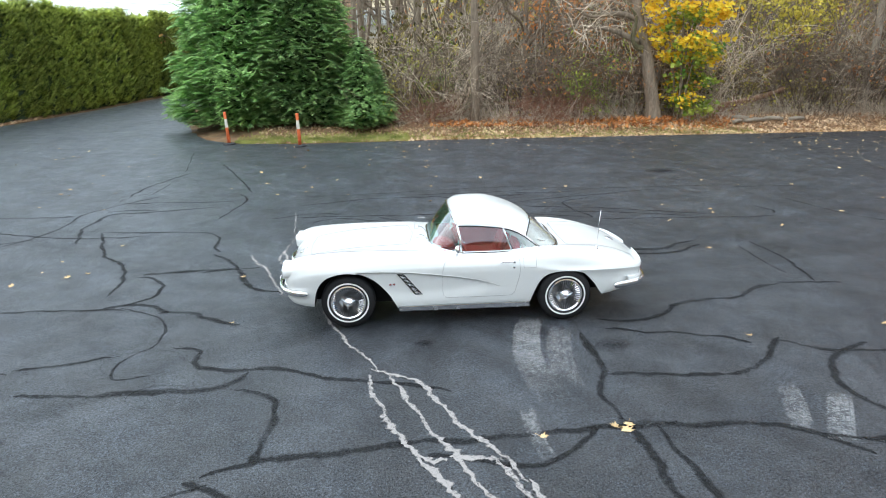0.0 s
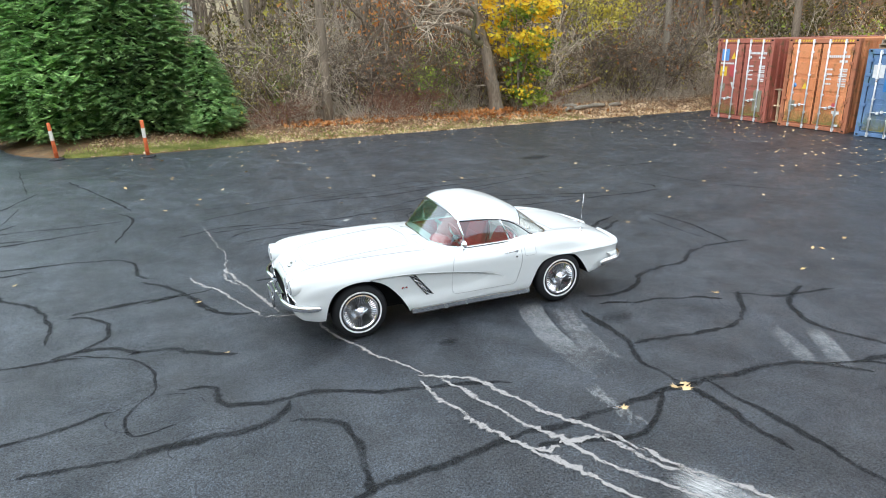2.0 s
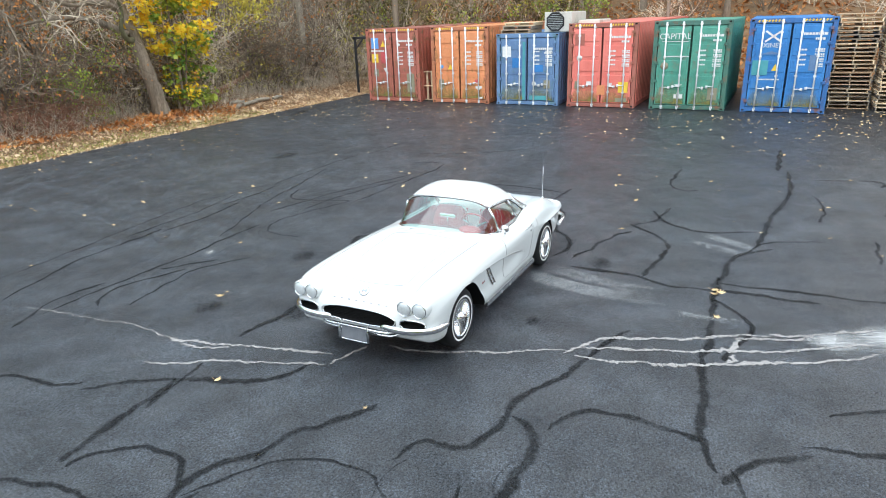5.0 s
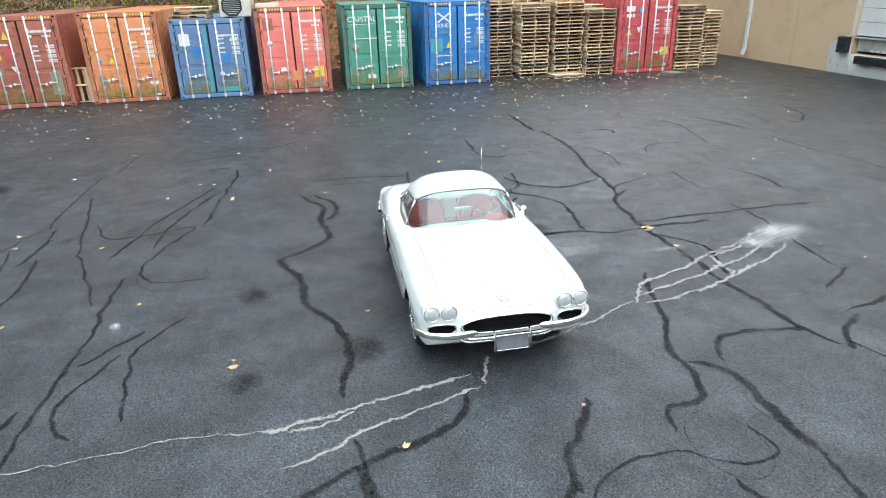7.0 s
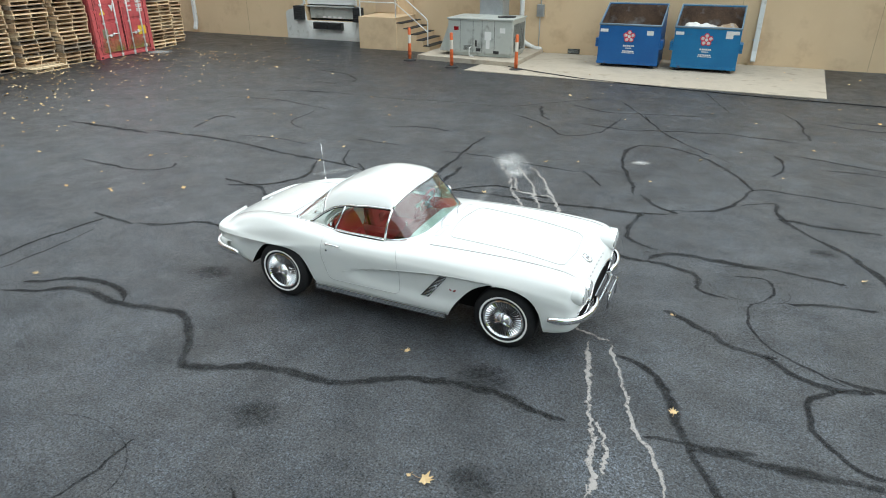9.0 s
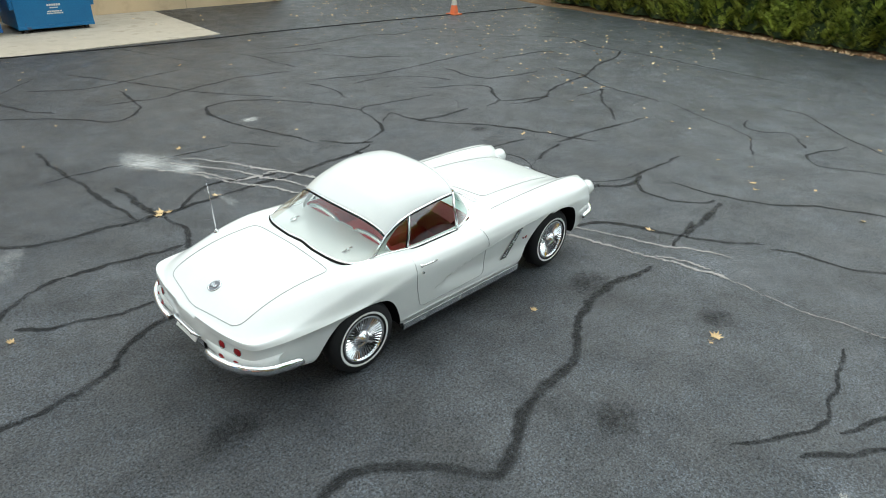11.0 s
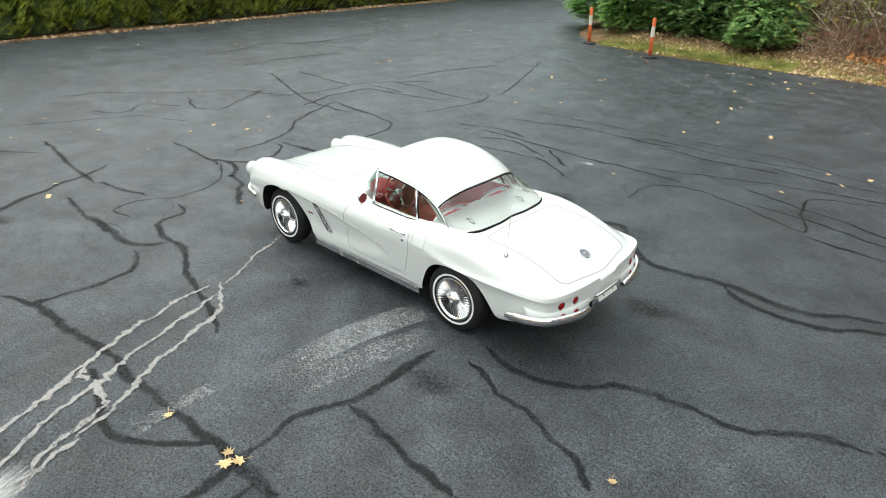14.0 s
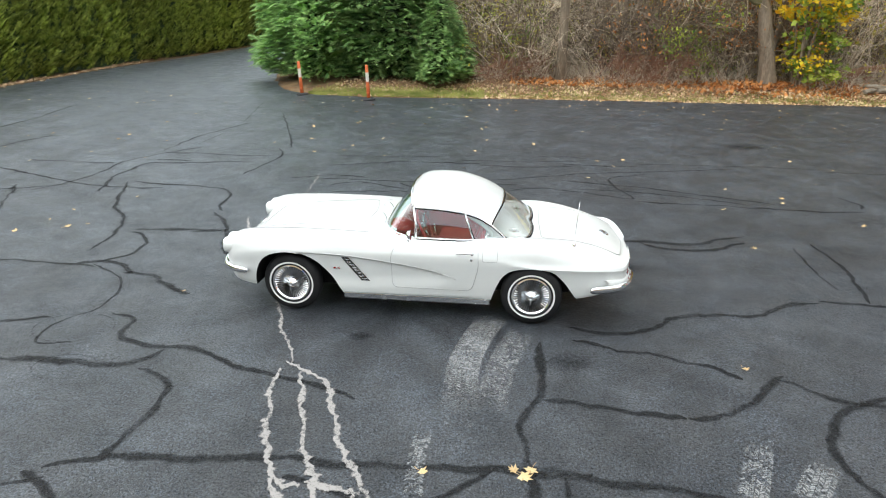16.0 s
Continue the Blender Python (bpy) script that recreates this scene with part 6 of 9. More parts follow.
marks(BOX["greyblue"], number_block(2.05) + [(0.80, 1.95, 0.34, 0.38, L_, "box"), (0.80, 1.98, 0.28, 0.04, M_BLACK, "box"), (0.80, 1.90, 0.28, 0.04, M_BLACK, "box"), (0.12, 1.25, 0.10, 2.1, M_TEAL, "box"), (0.40, 1.55, 0.36, 0.36, M_BLUEC, "box"), (-0.45, 1.35, 0.36, 0.26, M_BLUEC, "box"),
                                       (-0.78, 0.78, 0.24, 0.30, M_PATCH, "box"), (-0.28, 0.80, 0.16, 0.16, L_, "disc"), (-0.45, 0.28, 0.7, 0.16, M_TEAL, "box")])
marks(BOX["salmon"], number_block(2.42) + [(0.80, 1.72, 0.20, 0.24, L_, "disc"), (0.86, 0.78, 0.16, 0.26, M_PATCH, "box"), (0.42, 0.85, 0.18, 0.12, L_, "box"), (-0.35, 0.80, 0.10, 0.12, L_, "box"), (-0.80, 0.72, 0.34, 0.36, M_YELLOW, "box"), (0.80, 2.35, 0.34, 0.4, M_RUSTRED, "box"), (-0.02, 0.62, 0.28, 0.34, M_ORANGEC, "box"), (-0.75, 0.28, 0.40, 0.14, M_PATCH, "box")])
marks(BOX["green"], number_block(2.42) + [(0.50, 2.24, 0.86, 0.016, L_, "box"), (0.42, 1.76, 0.78, 0.04, L_, "line"), (0.83, 0.62, 0.18, 0.26, M_PATCH, "box"), (-0.80, 0.55, 0.30, 0.40, M_PATCH, "box"), (0.30, 0.80, 0.26, 0.10, L_, "down"), (0.30, 0.45, 0.34, 0.14, L_, "line"), (0.80, 1.45, 0.26, 0.36, M_PATCH, "disc")])
words("CAPITAL", 0.26, Matrix.Translation((-0.006, 0.52, 2.32)) @ Matrix.Rotation(-math.pi / 2, 4, "Z") @ Matrix.Rotation(math.pi / 2, 4, "X"), M_LETTER, BOX["green"])
marks(BOX["blue"], number_block(2.42) + [(0.78, 1.40, 0.46, 0.46, M_TEAL, "box"), (0.78, 1.40, 0.18, 0.34, M_PATCH, "box"), (0.34, 1.42, 0.20, 0.22, M_YELLOW, "tri"), (0.52, 1.04, 0.66, 0.04, L_, "line"), (0.50, 1.86, 0.7, 0.10, M_GREYBLUE, "tri"), (-0.72, 1.55, 0.26, 0.46, M_GREYBLUE, "box")])
words("XINES", 0.20, Matrix.Translation((-0.006, 0.50, 2.02)) @ Matrix.Rotation(-math.pi / 2, 4, "Z") @ Matrix.Rotation(math.pi / 2, 4, "X"), M_LETTER, BOX["blue"])
bm = bmesh.new()
for a in (0.62, -0.62):
    box(bm, (-0.006, 0.50, 2.36), (0.004, 0.56, 0.06), Matrix.Rotation(a, 4, "X"))
part("cross_sign", bm, M_LETTER, BOX["blue"], "white diagonal cross sign")
marks(BOX["crimson"], number_block(2.42) + [(0.76, 2.40, 0.36, 0.20, L_, "box"), (0.76, 2.16, 0.36, 0.13, L_, "line"), (0.30, 2.34, 0.16, 0.16, M_SKY, "box"), (0.78, 1.55, 0.24, 0.22, M_YELLOW, "tri"), (0.36, 1.62, 0.20, 0.22, L_, "down"), (-0.80, 0.80, 0.34, 0.30, M_YELLOW, "box"), (0.80, 0.82, 0.22, 0.30, M_PATCH, "box"), (-0.85, 0.25, 0.16, 0.14, L_, "disc")])

# ---- pallets ----
M_PALLET = [material("pallet_wood_%s" % n, lo, hi, 5, 0.85, 0, 0.3, 60, vary=0.38, stretch=(1, 6, 6)) for n, lo, hi in
            (("pale", (0.60, 0.44, 0.26), (0.84, 0.68, 0.46)), ("brown", (0.38, 0.26, 0.15), (0.62, 0.45, 0.29)), ("grey", (0.20, 0.16, 0.12), (0.36, 0.30, 0.23)))]


def pallet(mt, label):
    """Deck boards over three stringers; origin at its foot, boards along y."""
    p = thing("pallet", pose(0, 0, -50), label, "pallet", "stacked wooden pallets")
    rnd = random.Random(len(label))

    def board(name, c, s):
        bm = bmesh.new()
        box(bm, c, s, Matrix.Rotation(rnd.uniform(-0.01, 0.01), 4, "Z"), 0.004)
        part(name, bm, mt, p)

    for x in (-0.56, 0, 0.56):
        board("stringer", (x, 0, 0.065), (0.038, 1.18, 0.088))
    for k in range(6):
        board("deck_board", (rnd.uniform(-0.01, 0.01), -0.53 + 0.212 * k, 0.118), (1.20, 0.095 if k % 5 else 0.13, 0.018))
    for y in (-0.53, 0, 0.53):
        board("bottom_board", (0, y, 0.011), (1.19, 0.10, 0.018))
    return p


PROTO = [pallet(mt, lb) for mt, lb in zip(M_PALLET, ("pale new wooden pallet in a stack", "brown weathered wooden pallet in a tall stack", "grey weathered wooden pallet in a stack"))]
rnd = random.Random(11)


def pallet_stack(x, y, n, turn=90, z0=0.0):
    for k in range(n):
        src = rnd.choice((PROTO[0], PROTO[0], PROTO[1], PROTO[1], PROTO[2]))
        copy_thing(src, pose(x + rnd.gauss(0, 0.025), y + rnd.gauss(0, 0.025), z0 + 0.128 * k, rnd.gauss(0, 0.12), rnd.gauss(0, 0.12), turn + rnd.gauss(0, 1.6)))


for x, y, n in ((18.9, -5.05, 23), (18.45, -6.40, 21), (18.35, -7.72, 22), (18.20, -9.00, 19), (19.75, -6.45, 23), (19.65, -7.75, 21), (19.5, -9.05, 20), (18.6, -12.95, 19), (19.3, -14.1, 17), (19.95, -13.0, 18)):
    pallet_stack(x, y, n, 93)
copy_thing(PROTO[0], pose(17.62, -7.55, 0.0, 0, 0, 93))
# pallets and a junk cooling unit on the low container, one pallet leaning between two containers
for k in range(3):
    copy_thing(PROTO[(k + 1) % 3], pose(17.55, 6.0 - 0.05 * k, 2.592 + 0.128 * k, 0, 0, 88 + 3 * k))
copy_thing(PROTO[0], pose(16.95, 9.62, 0.60, 0, 88, 3))
for p in PROTO:
    for o in (*p.children_recursive, p):
        bpy.data.objects.remove(o)
M_BEIGE = material("beige_cabinet", (0.50, 0.48, 0.41), (0.62, 0.60, 0.53), 2, 0.5, 0, 0.05, 40, stain=(0.36, 0.32, 0.25), stain_scale=2)
jk = thing("discarded_cooling_unit", pose(17.9, 4.55, 2.592, 0, 0, 2), "discarded beige cooling cabinet lying on a container", "air conditioner")
bm = bmesh.new()
box(bm, (0.6, 0, 0.36), (2.0, 1.05, 0.70), None, 0.03)
part("cabinet", bm, M_BEIGE, jk)
bm = bmesh.new()
lathe(bm, [(0.36, 0.0), (0.36, 0.04), (0.31, 0.04), (0.30, 0.01), (0, 0.01)], 8, Matrix.Translation((-0.40, 0.10, 0.37)) @ Matrix.Rotation(-math.pi / 2, 4, "Y") @ Matrix.Rotation(math.pi / 8, 4, "Z"))
part("fan_grille", bm, M_DARK, jk)
bm = bmesh.new()
for k in range(9):
    box(bm, (-0.415, 0.10, 0.12 + 0.062 * k), (0.012, 0.56, 0.014))
part("slat", bm, M_GREYMETAL, jk)
bm = bmesh.new()
box(bm, (0.9, -1.05, 0.20), (1.8, 0.8, 0.40), None, 0.03)
part("second_case", bm, M_BEIGE, jk)

# dark steel frame behind the first container
cf = thing("steel_frame", pose(18.5, 14.2, 0.05), "dark steel post frame with a brace", "frame")
for x, y in ((0, 0.3), (0, -0.9), (1.6, 0.3)):
    bm = bmesh.new()
    box(bm, (x, y, 1.2), (0.09, 0.09, 2.4), None, 0.008)
    part("post", bm, M_DARK, cf)
bm = bmesh.new()
box(bm, (0, -0.3, 2.42), (0.10, 1.4, 0.10), None, 0.008), box(bm, (0.8, 0.3, 2.42), (1.7, 0.10, 0.10), None, 0.008)
tube(bm, [(0, 0.3, 1.9), (0, -0.15, 2.40)], 0.03, 6)
part("beam", bm, M_DARK, cf)

# ---- dumpsters ----
M_BIN = material("blue_bin_paint", (0.004, 0.075, 0.25), (0.010, 0.125, 0.37), 1.5, 0.42, 0, 0.1, 30, stain=(0.10, 0.06, 0.05), stain_scale=2.4, stain_cut=(0.64, 0.74))
M_BIN2 = material("teal_blue_bin_paint", (0.003, 0.115, 0.28), (0.010, 0.18, 0.39), 1.5, 0.42, 0, 0.1, 30, stain=(0.10, 0.06, 0.05), stain_scale=2.4, stain_cut=(0.62, 0.72))
M_RUSTY = material("rusty_inside", (0.05, 0.028, 0.02), (0.16, 0.10, 0.065), 2.5, 0.85, 0, 0.4, 30, stain=(0.22, 0.22, 0.22), stain_scale=1.4)
M_RIM = material("grey_blue_rim", (0.12, 0.20, 0.27), (0.22, 0.30, 0.36), 4, 0.5)
M_STARRED = material("red_star_paint", (0.55, 0.03, 0.06), (0.66, 0.06, 0.09), 9, 0.5)


def dumpster(x, y, turn, mt, full, label):
    d = thing("dumpster", pose(x, y, 0.022, 0, 0, turn), label, "dumpster", "blue dumpsters by the wall")
    w, dep, hf, hb = 1.86, 1.45, 1.28, 1.80
    t = 0.03
    bm = bmesh.new()
    # front (+y), back, sides with sloping top, floor
    box(bm, (0, -t / 2, 0.10 + (hf - 0.10) / 2), (w, t, hf - 0.10))
    box(bm, (0, -dep + t / 2, 0.10 + (hb - 0.10) / 2), (w, t, hb - 0.10))
    for sx in (-1, 1):
        xs_ = (sx * w / 2, sx * (w / 2 - t))
        q = [[bm.verts.new((xx, yy, zz)) for yy, zz in ((-t, 0.10), (-t, hf), (-dep + t, hb), (-dep + t, 0.10))] for xx in xs_]
        bm.faces.new(q[0]), bm.faces.new(q[1][::-1])
        for k in range(4):
            bm.faces.new((q[0][k], q[0][(k + 1) % 4], q[1][(k + 1) % 4], q[1][k]))
    box(bm, (0, -0.02, 0.13), (w + 0.02, 0.08, 0.08), None, 0.01)
    part("bin", bm, mt, d)
    bm = bmesh.new()
    box(bm, (0, -dep / 2, 0.135), (w - 0.07, dep - 0.07, 0.02))
    box(bm, (0, -dep + t + 0.006, (0.15 + hb) / 2), (w - 0.07, 0.006, hb - 0.2))
    box(bm, (0, -t - 0.006, (0.15 + hf) / 2), (w - 0.07, 0.006, hf - 0.2))
    for sx in (-1, 1):
        q = [bm.verts.new((sx * (w / 2 - t - 0.006), yy, zz)) for yy, zz in ((-t - 0.01, 0.15), (-t - 0.01, hf - 0.02), (-dep + t + 0.01, hb - 0.02), (-dep + t + 0.01, 0.15))]
        bm.faces.new(q)
    part("inside", bm, M_RUSTY, d)
    bm = bmesh.new()
    tube(bm, [(-w / 2, 0, hf), (w / 2, 0, hf), (w / 2, -dep, hb), (-w / 2, -dep, hb)], 0.035, 6, closed=True)
    part("rim", bm, M_RIM, d)
    for sx in (-1, 1):
        bm = bmesh.new()
        box(bm, (sx * (w / 2 + 0.05), -0.30, 0.72), (0.10, 0.55, 0.26), None, 0.01)
        box(bm, (sx * (w / 2 + 0.052), -0.30, 0.72), (0.06, 0.58, 0.14), None, 0.004, mat=1)
        part("fork_pocket", bm, [mt, M_BLACK], d)
    for x_ in (-0.75, 0.75):
        for y_ in (-0.1, -1.3):
            bm = bmesh.new()
            box(bm, (x_, y_, 0.06), (0.10, 0.12, 0.10), None, 0.01)
            part("foot", bm, M_DARK, d)
    # a ringed star sign, plain bars for the lines under it
    bm = bmesh.new()
    for k in range(5):
        a = math.pi / 2 + 2 * math.pi * k / 5
        u = Vector((math.cos(a), 0, math.sin(a)))
        c = Vector((0, 0.004, 0.94))
        tube(bm, [c + u * 0.115 + Vector((0.062 * math.cos(b), 0, 0.062 * math.sin(b))) for b in [2 * math.pi * j / 14 for j in range(14)]], 0.017, 5, closed=True, mat=0)
        lathe(bm, [(0.060, 0.0), (0.060, 0.006), (0, 0.006)], 14, Matrix.Translation(c + u * 0.115) @ Matrix.Rotation(-math.pi / 2, 4, "X"), 1)
    pts = []
    for k in range(10):
        a = math.pi / 2 + math.pi * k / 5
        r = 0.10 if k % 2 == 0 else 0.045
        pts.append(bm.verts.new((r * math.cos(a), 0.014, 0.94 + r * math.sin(a))))
    bm.faces.new(pts).material_index = 1
    part("star_sign", bm, [M_STARRED, M_LETTER], d, "red and white star sign")
    bm = bmesh.new()
    bars(bm, -0.17, 0.66, 0.34, 0.05, 0.045, 0.006, 0, "y", 0.003, 4), bars(bm, -0.10, 0.59, 0.20, 0.03, 0.03, 0.006, 0, "y", 0.003, 5)
    bars(bm, -0.18, 0.50, 0.36, 0.035, 0.035, 0.006, 0, "y", 0.003, 6), bars(bm, -0.20, 0.45, 0.40, 0.03, 0.03, 0.006, 0, "y", 0.003, 7)
    box(bm, (-0.62, 0.003, 1.06), (0.20, 0.006, 0.13))
    box(bm, (0.78, 0.003, 1.10), (0.24, 0.006, 0.09))
    if full:
        box(bm, (-0.70, 0.003, 1.16), (0.36, 0.006, 0.10))
    part("bar_lettering", bm, M_LETTER, d)
    if full:
        for k, (px, py, pz, r) in enumerate(((0.45, -0.55, 1.10, 0.34), (0.10, -0.75, 1.05, 0.36), (-0.30, -0.6, 1.05, 0.30), (-0.55, -0.9, 1.1, 0.3), (0.55, -1.0, 1.0, 0.3))):
            bm = bmesh.new()
            bmesh.ops.create_icosphere(bm, subdivisions=4, radius=r)
            for v in bm.verts:
                n3 = noise.noise(v.co * 5 + Vector((k * 7, 0, 0))) * 0.10 + abs(noise.noise(v.co * 11 + Vector((k, 3, 0)))) * 0.07
                v.co = v.co * (1 + n3 / r * 0.8)
                v.co.z *= 0.75
                v.co += Vector((px, py, pz))
            tagged(part("rubbish_bag", bm, M_WHITE if k < 2 else M_CARDBOARD, None, smooth=70), "crumpled %s rubbish in the dumpster" % ("white plastic bag of" if k < 2 else "brown paper"), "rubbish").matrix_world = d.matrix_world
    else:
        bm = bmesh.new()
        bmesh.ops.create_grid(bm, x_segments=24, y_segments=18, size=0.5)
        for v in bm.verts:
            v.co = Vector((v.co.x * 1.7, v.co.y * 1.3 - dep / 2, 0.42 + 0.10 * noise.noise(Vector((v.co.x * 7, v.co.y * 7, 1)))))
        tagged(part("rubbish_pile", bm, M_CARDBOARD, None, smooth=60), "flattened brown cardboard at the bottom of the dumpster", "rubbish").matrix_world = d.matrix_world
    return d


M_CARDBOARD = material("crumpled_cardboard", (0.26, 0.18, 0.11), (0.42, 0.31, 0.21), 6, 0.85, 0, 0.3, 40, stain=(0.5, 0.5, 0.5), stain_scale=4)
dumpster(0.80, -15.58, 2.5, M_BIN, False, "open blue steel dumpster with a red star sign, almost empty")
dumpster(-1.45, -15.72, 1.5, M_BIN2, True, "open teal-blue steel dumpster with white bags inside")


# ---- delineator posts, cone, hose ----
def post(x, y, lean=(0, 0), h=1.06):
    p = thing("delineator_post", pose(x, y, 0.0 if y > -14.0 or x > 6 else 0.02, lean[0], lean[1], 0), "orange plastic delineator post with white bands on a black rubber base", "post", "orange delineator posts")
    bm = bmesh.new()
    lathe(bm, [(0, 0), (0.21, 0), (0.215, 0.02), (0.16, 0.045), (0.07, 0.06), (0, 0.06)], 10)
    part("base", bm, M_DARK, p)
    bm = bmesh.new()
    lathe(bm, [(0, 0.04), (0.056, 0.04), (0.052, 0.56)], 16)
    lathe(bm, [(0.051, 0.66), (0.050, h - 0.02), (0.044, h), (0, h)], 16)
    lathe(bm, [(0.058, 0.20), (0.060, 0.22), (0.058, 0.24)], 16)
    part("tube", bm, M_ORANGE, p)
    bm = bmesh.new()
    lathe(bm, [(0.052, 0.56), (0.052, 0.84)], 16)
    part("band", bm, M_REFLECT, p, "off-white reflective band")
    return p


post(-6.27, 14.02, (0, -2.5)), post(-3.84, 13.28, (0, -1.5)), post(7.78, -14.10), post(5.90, -13.45, (0, 1)), post(3.85, -13.80, (1, 0))
cn = thing("traffic_cone", pose(-12.95, -12.2, 0), "orange traffic cone on a square base", "cone")
bm = bmesh.new()
box(bm, (0, 0, 0.02), (0.40, 0.40, 0.04), None, 0.012)
part("base", bm, M_ORANGE, cn)
bm = bmesh.new()
lathe(bm, [(0.15, 0.04), (0.03, 0.70), (0, 0.70)], 20)
part("cone", bm, M_ORANGE, cn)
bm = bmesh.new()
lathe(bm, [(0.104, 0.31), (0.072, 0.49)], 20)
part("band", bm, M_REFLECT, cn)
bm = bmesh.new()
tube(bm, [p + Vector((0, 0.06 * noise.noise(p * 0.8), 0)) for p in catmull([(4.2, -14.1, 0.045), (2.5, -13.35, 0.04), (0.3, -12.98, 0.016), (-2.9, -12.68, 0.016), (-6.0, -12.62, 0.016), (-11.4, -12.28, 0.016), (-17.0, -11.8, 0.016)], 12)], 0.014, 6)
tagged(part("black_hose", bm, M_DARK), "thin black hose lying across the asphalt", "hose")

# ---- trees, hedge and undergrowth ----
M_BARK = material("grey_brown_bark", (0.10, 0.076, 0.052), (0.36, 0.28, 0.20), 6, 0.92, 0, 0.9, 30, stretch=(1, 1, 0.25), distance=0.03)
M_BARKPALE = material("pale_bark", (0.20, 0.165, 0.12), (0.36, 0.31, 0.24), 5, 0.92, 0, 0.8, 30, stretch=(1, 1, 0.25), distance=0.03)
M_TWIG = material("dry_twigs", (0.25, 0.19, 0.13), (0.84, 0.71, 0.54), 3, 0.9, 0, 0.2, 60, vary=0.4)
M_TWIGDARK = material("dark_twigs", (0.05, 0.037, 0.025), (0.26, 0.19, 0.13), 3, 0.9, 0, 0.2, 60, vary=0.4)
M_TWIGRED = material("reddish_twigs", (0.20, 0.085, 0.05), (0.34, 0.17, 0.10), 3, 0.9, 0, 0.2, 60)
M_FARWOOD = material("far_grey_bark", (0.07, 0.052, 0.036), (0.32, 0.255, 0.19), 1, 0.95, 0, 0, 10)
M_CONIFER = leafy("conifer_sprays", (0.13, 0.28, 0.10), (0.60, 0.82, 0.34), 0.5, scale=5.0)
# dark fill colour standing for the shade inside the crowns
M_CROWNSHADE = material("crown_shade", (0.020, 0.045, 0.018), (0.06, 0.09, 0.035), 5, 0.95, 0, 0.8, 30, distance=0.05)
M_HEDGE = leafy("hedge_sprays", (0.08, 0.14, 0.025), (0.70, 0.78, 0.20), 0.45, scale=4.5)
M_YELLOWLEAF = leafy("yellow_leaves", (0.86, 0.46, 0.015), (1.0, 0.86, 0.07), 0.45, scale=3.0)
M_GREENLEAF = leafy("green_leaves", (0.06, 0.16, 0.025), (0.42, 0.47, 0.07), 0.3)
M_OLIVELEAF = leafy("olive_leaves", (0.20, 0.19, 0.03), (0.72, 0.60, 0.10), 0.3)
# leaf colour darkened to stand for the shade deep in the wood
M_SHADELEAF = leafy("shaded_leaves", (0.045, 0.045, 0.014), (0.17, 0.13, 0.035), 0.2)
M_RUSTLEAF = leafy("rust_leaves", (0.30, 0.10, 0.025), (0.66, 0.30, 0.10), 0.25)
M_FALLEN = leafy("fallen_leaves", (0.27, 0.145, 0.075), (0.70, 0.52, 0.33), 0.1, 0.7)
M_FALLENYEL = leafy("pale_fallen_leaves", (0.45, 0.26, 0.09), (0.80, 0.62, 0.36), 0.1, 0.7)


def spray(rng, verts, faces, p, out, droop, size, n=7):
    """A flat feathery spray of needles: a drooping rib with pointed side blades."""
    out = np.array(out, float)
    side = np.cross(out, (0, 0, 1.0))
    side /= np.linalg.norm(side) + 1e-9
    tilt = rng.normal(0, 0.35)
    side = side * math.cos(tilt) + np.array((0, 0, math.sin(tilt)))
    for k in range(n):
        u = k / n
        base = p + out * size * u + np.array((0, 0, -droop * size * u * u))
        for s in ((-1, 1) if k < n - 1 else (0,)):
            d = out * 0.62 + side * s * 0.75 + np.array((0, 0, -droop * 0.55 * (u + 0.3)))
            ln = size * (0.58 - 0.32 * u) * rng.uniform(0.8, 1.2)
            w = np.cross(d, (0.2, 0.1, 1.0))
            w = w / (np.linalg.norm(w) + 1e-9) * size * 0.085
            i = len(verts)
            verts.extend((base - w, base + w, base + d * ln))
            faces.append((i, i + 1, i + 2))


def conifer_mesh(h, radius, n, size, seed, power=0.75, droop=0.8, upright=0.15, lumpy=0.16):
    """Sprays over a lumpy cone."""
    rng = np.random.default_rng(seed)
    verts, faces = [], []
    for _ in range(n):
        u = 1 - math.sqrt(rng.uniform(0, 1)) if power > 0.5 else rng.uniform(0, 1)
        a = rng.uniform(0, 2 * math.pi)
        r = radius * (1 - u) ** power * (0.80 + 0.20 * min(1.0, u * 8))
        r *= 1 + lumpy * math.sin(3 * a + seed) * 0.5 + lumpy * noise.noise((math.cos(a) * 2.3, math.sin(a) * 2.3, u * h * 0.9 + seed))
        r *= rng.uniform(0.72, 1.0) * (1.10 if rng.uniform() < 0.12 else 1.0)
        o = np.array((math.cos(a), math.sin(a), upright + rng.normal(0, 0.2)))
        p = np.array((r * math.cos(a), r * math.sin(a), 0.12 + u * (h - 0.2) + rng.normal(0, 0.05)))
        spray(rng, verts, faces, p - o * size * 0.5, o, droop * rng.uniform(0.5, 1.4), size * rng.uniform(0.7, 1.3))
    return verts, faces


# solid lumpy cone inside the sprays; stops see-through and stands for inner shade
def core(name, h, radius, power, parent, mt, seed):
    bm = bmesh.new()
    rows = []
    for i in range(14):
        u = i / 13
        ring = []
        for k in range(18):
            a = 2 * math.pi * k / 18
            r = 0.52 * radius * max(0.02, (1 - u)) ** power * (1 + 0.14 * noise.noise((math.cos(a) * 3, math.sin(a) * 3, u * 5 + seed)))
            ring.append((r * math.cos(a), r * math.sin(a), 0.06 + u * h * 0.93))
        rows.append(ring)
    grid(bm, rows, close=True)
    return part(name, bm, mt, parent)


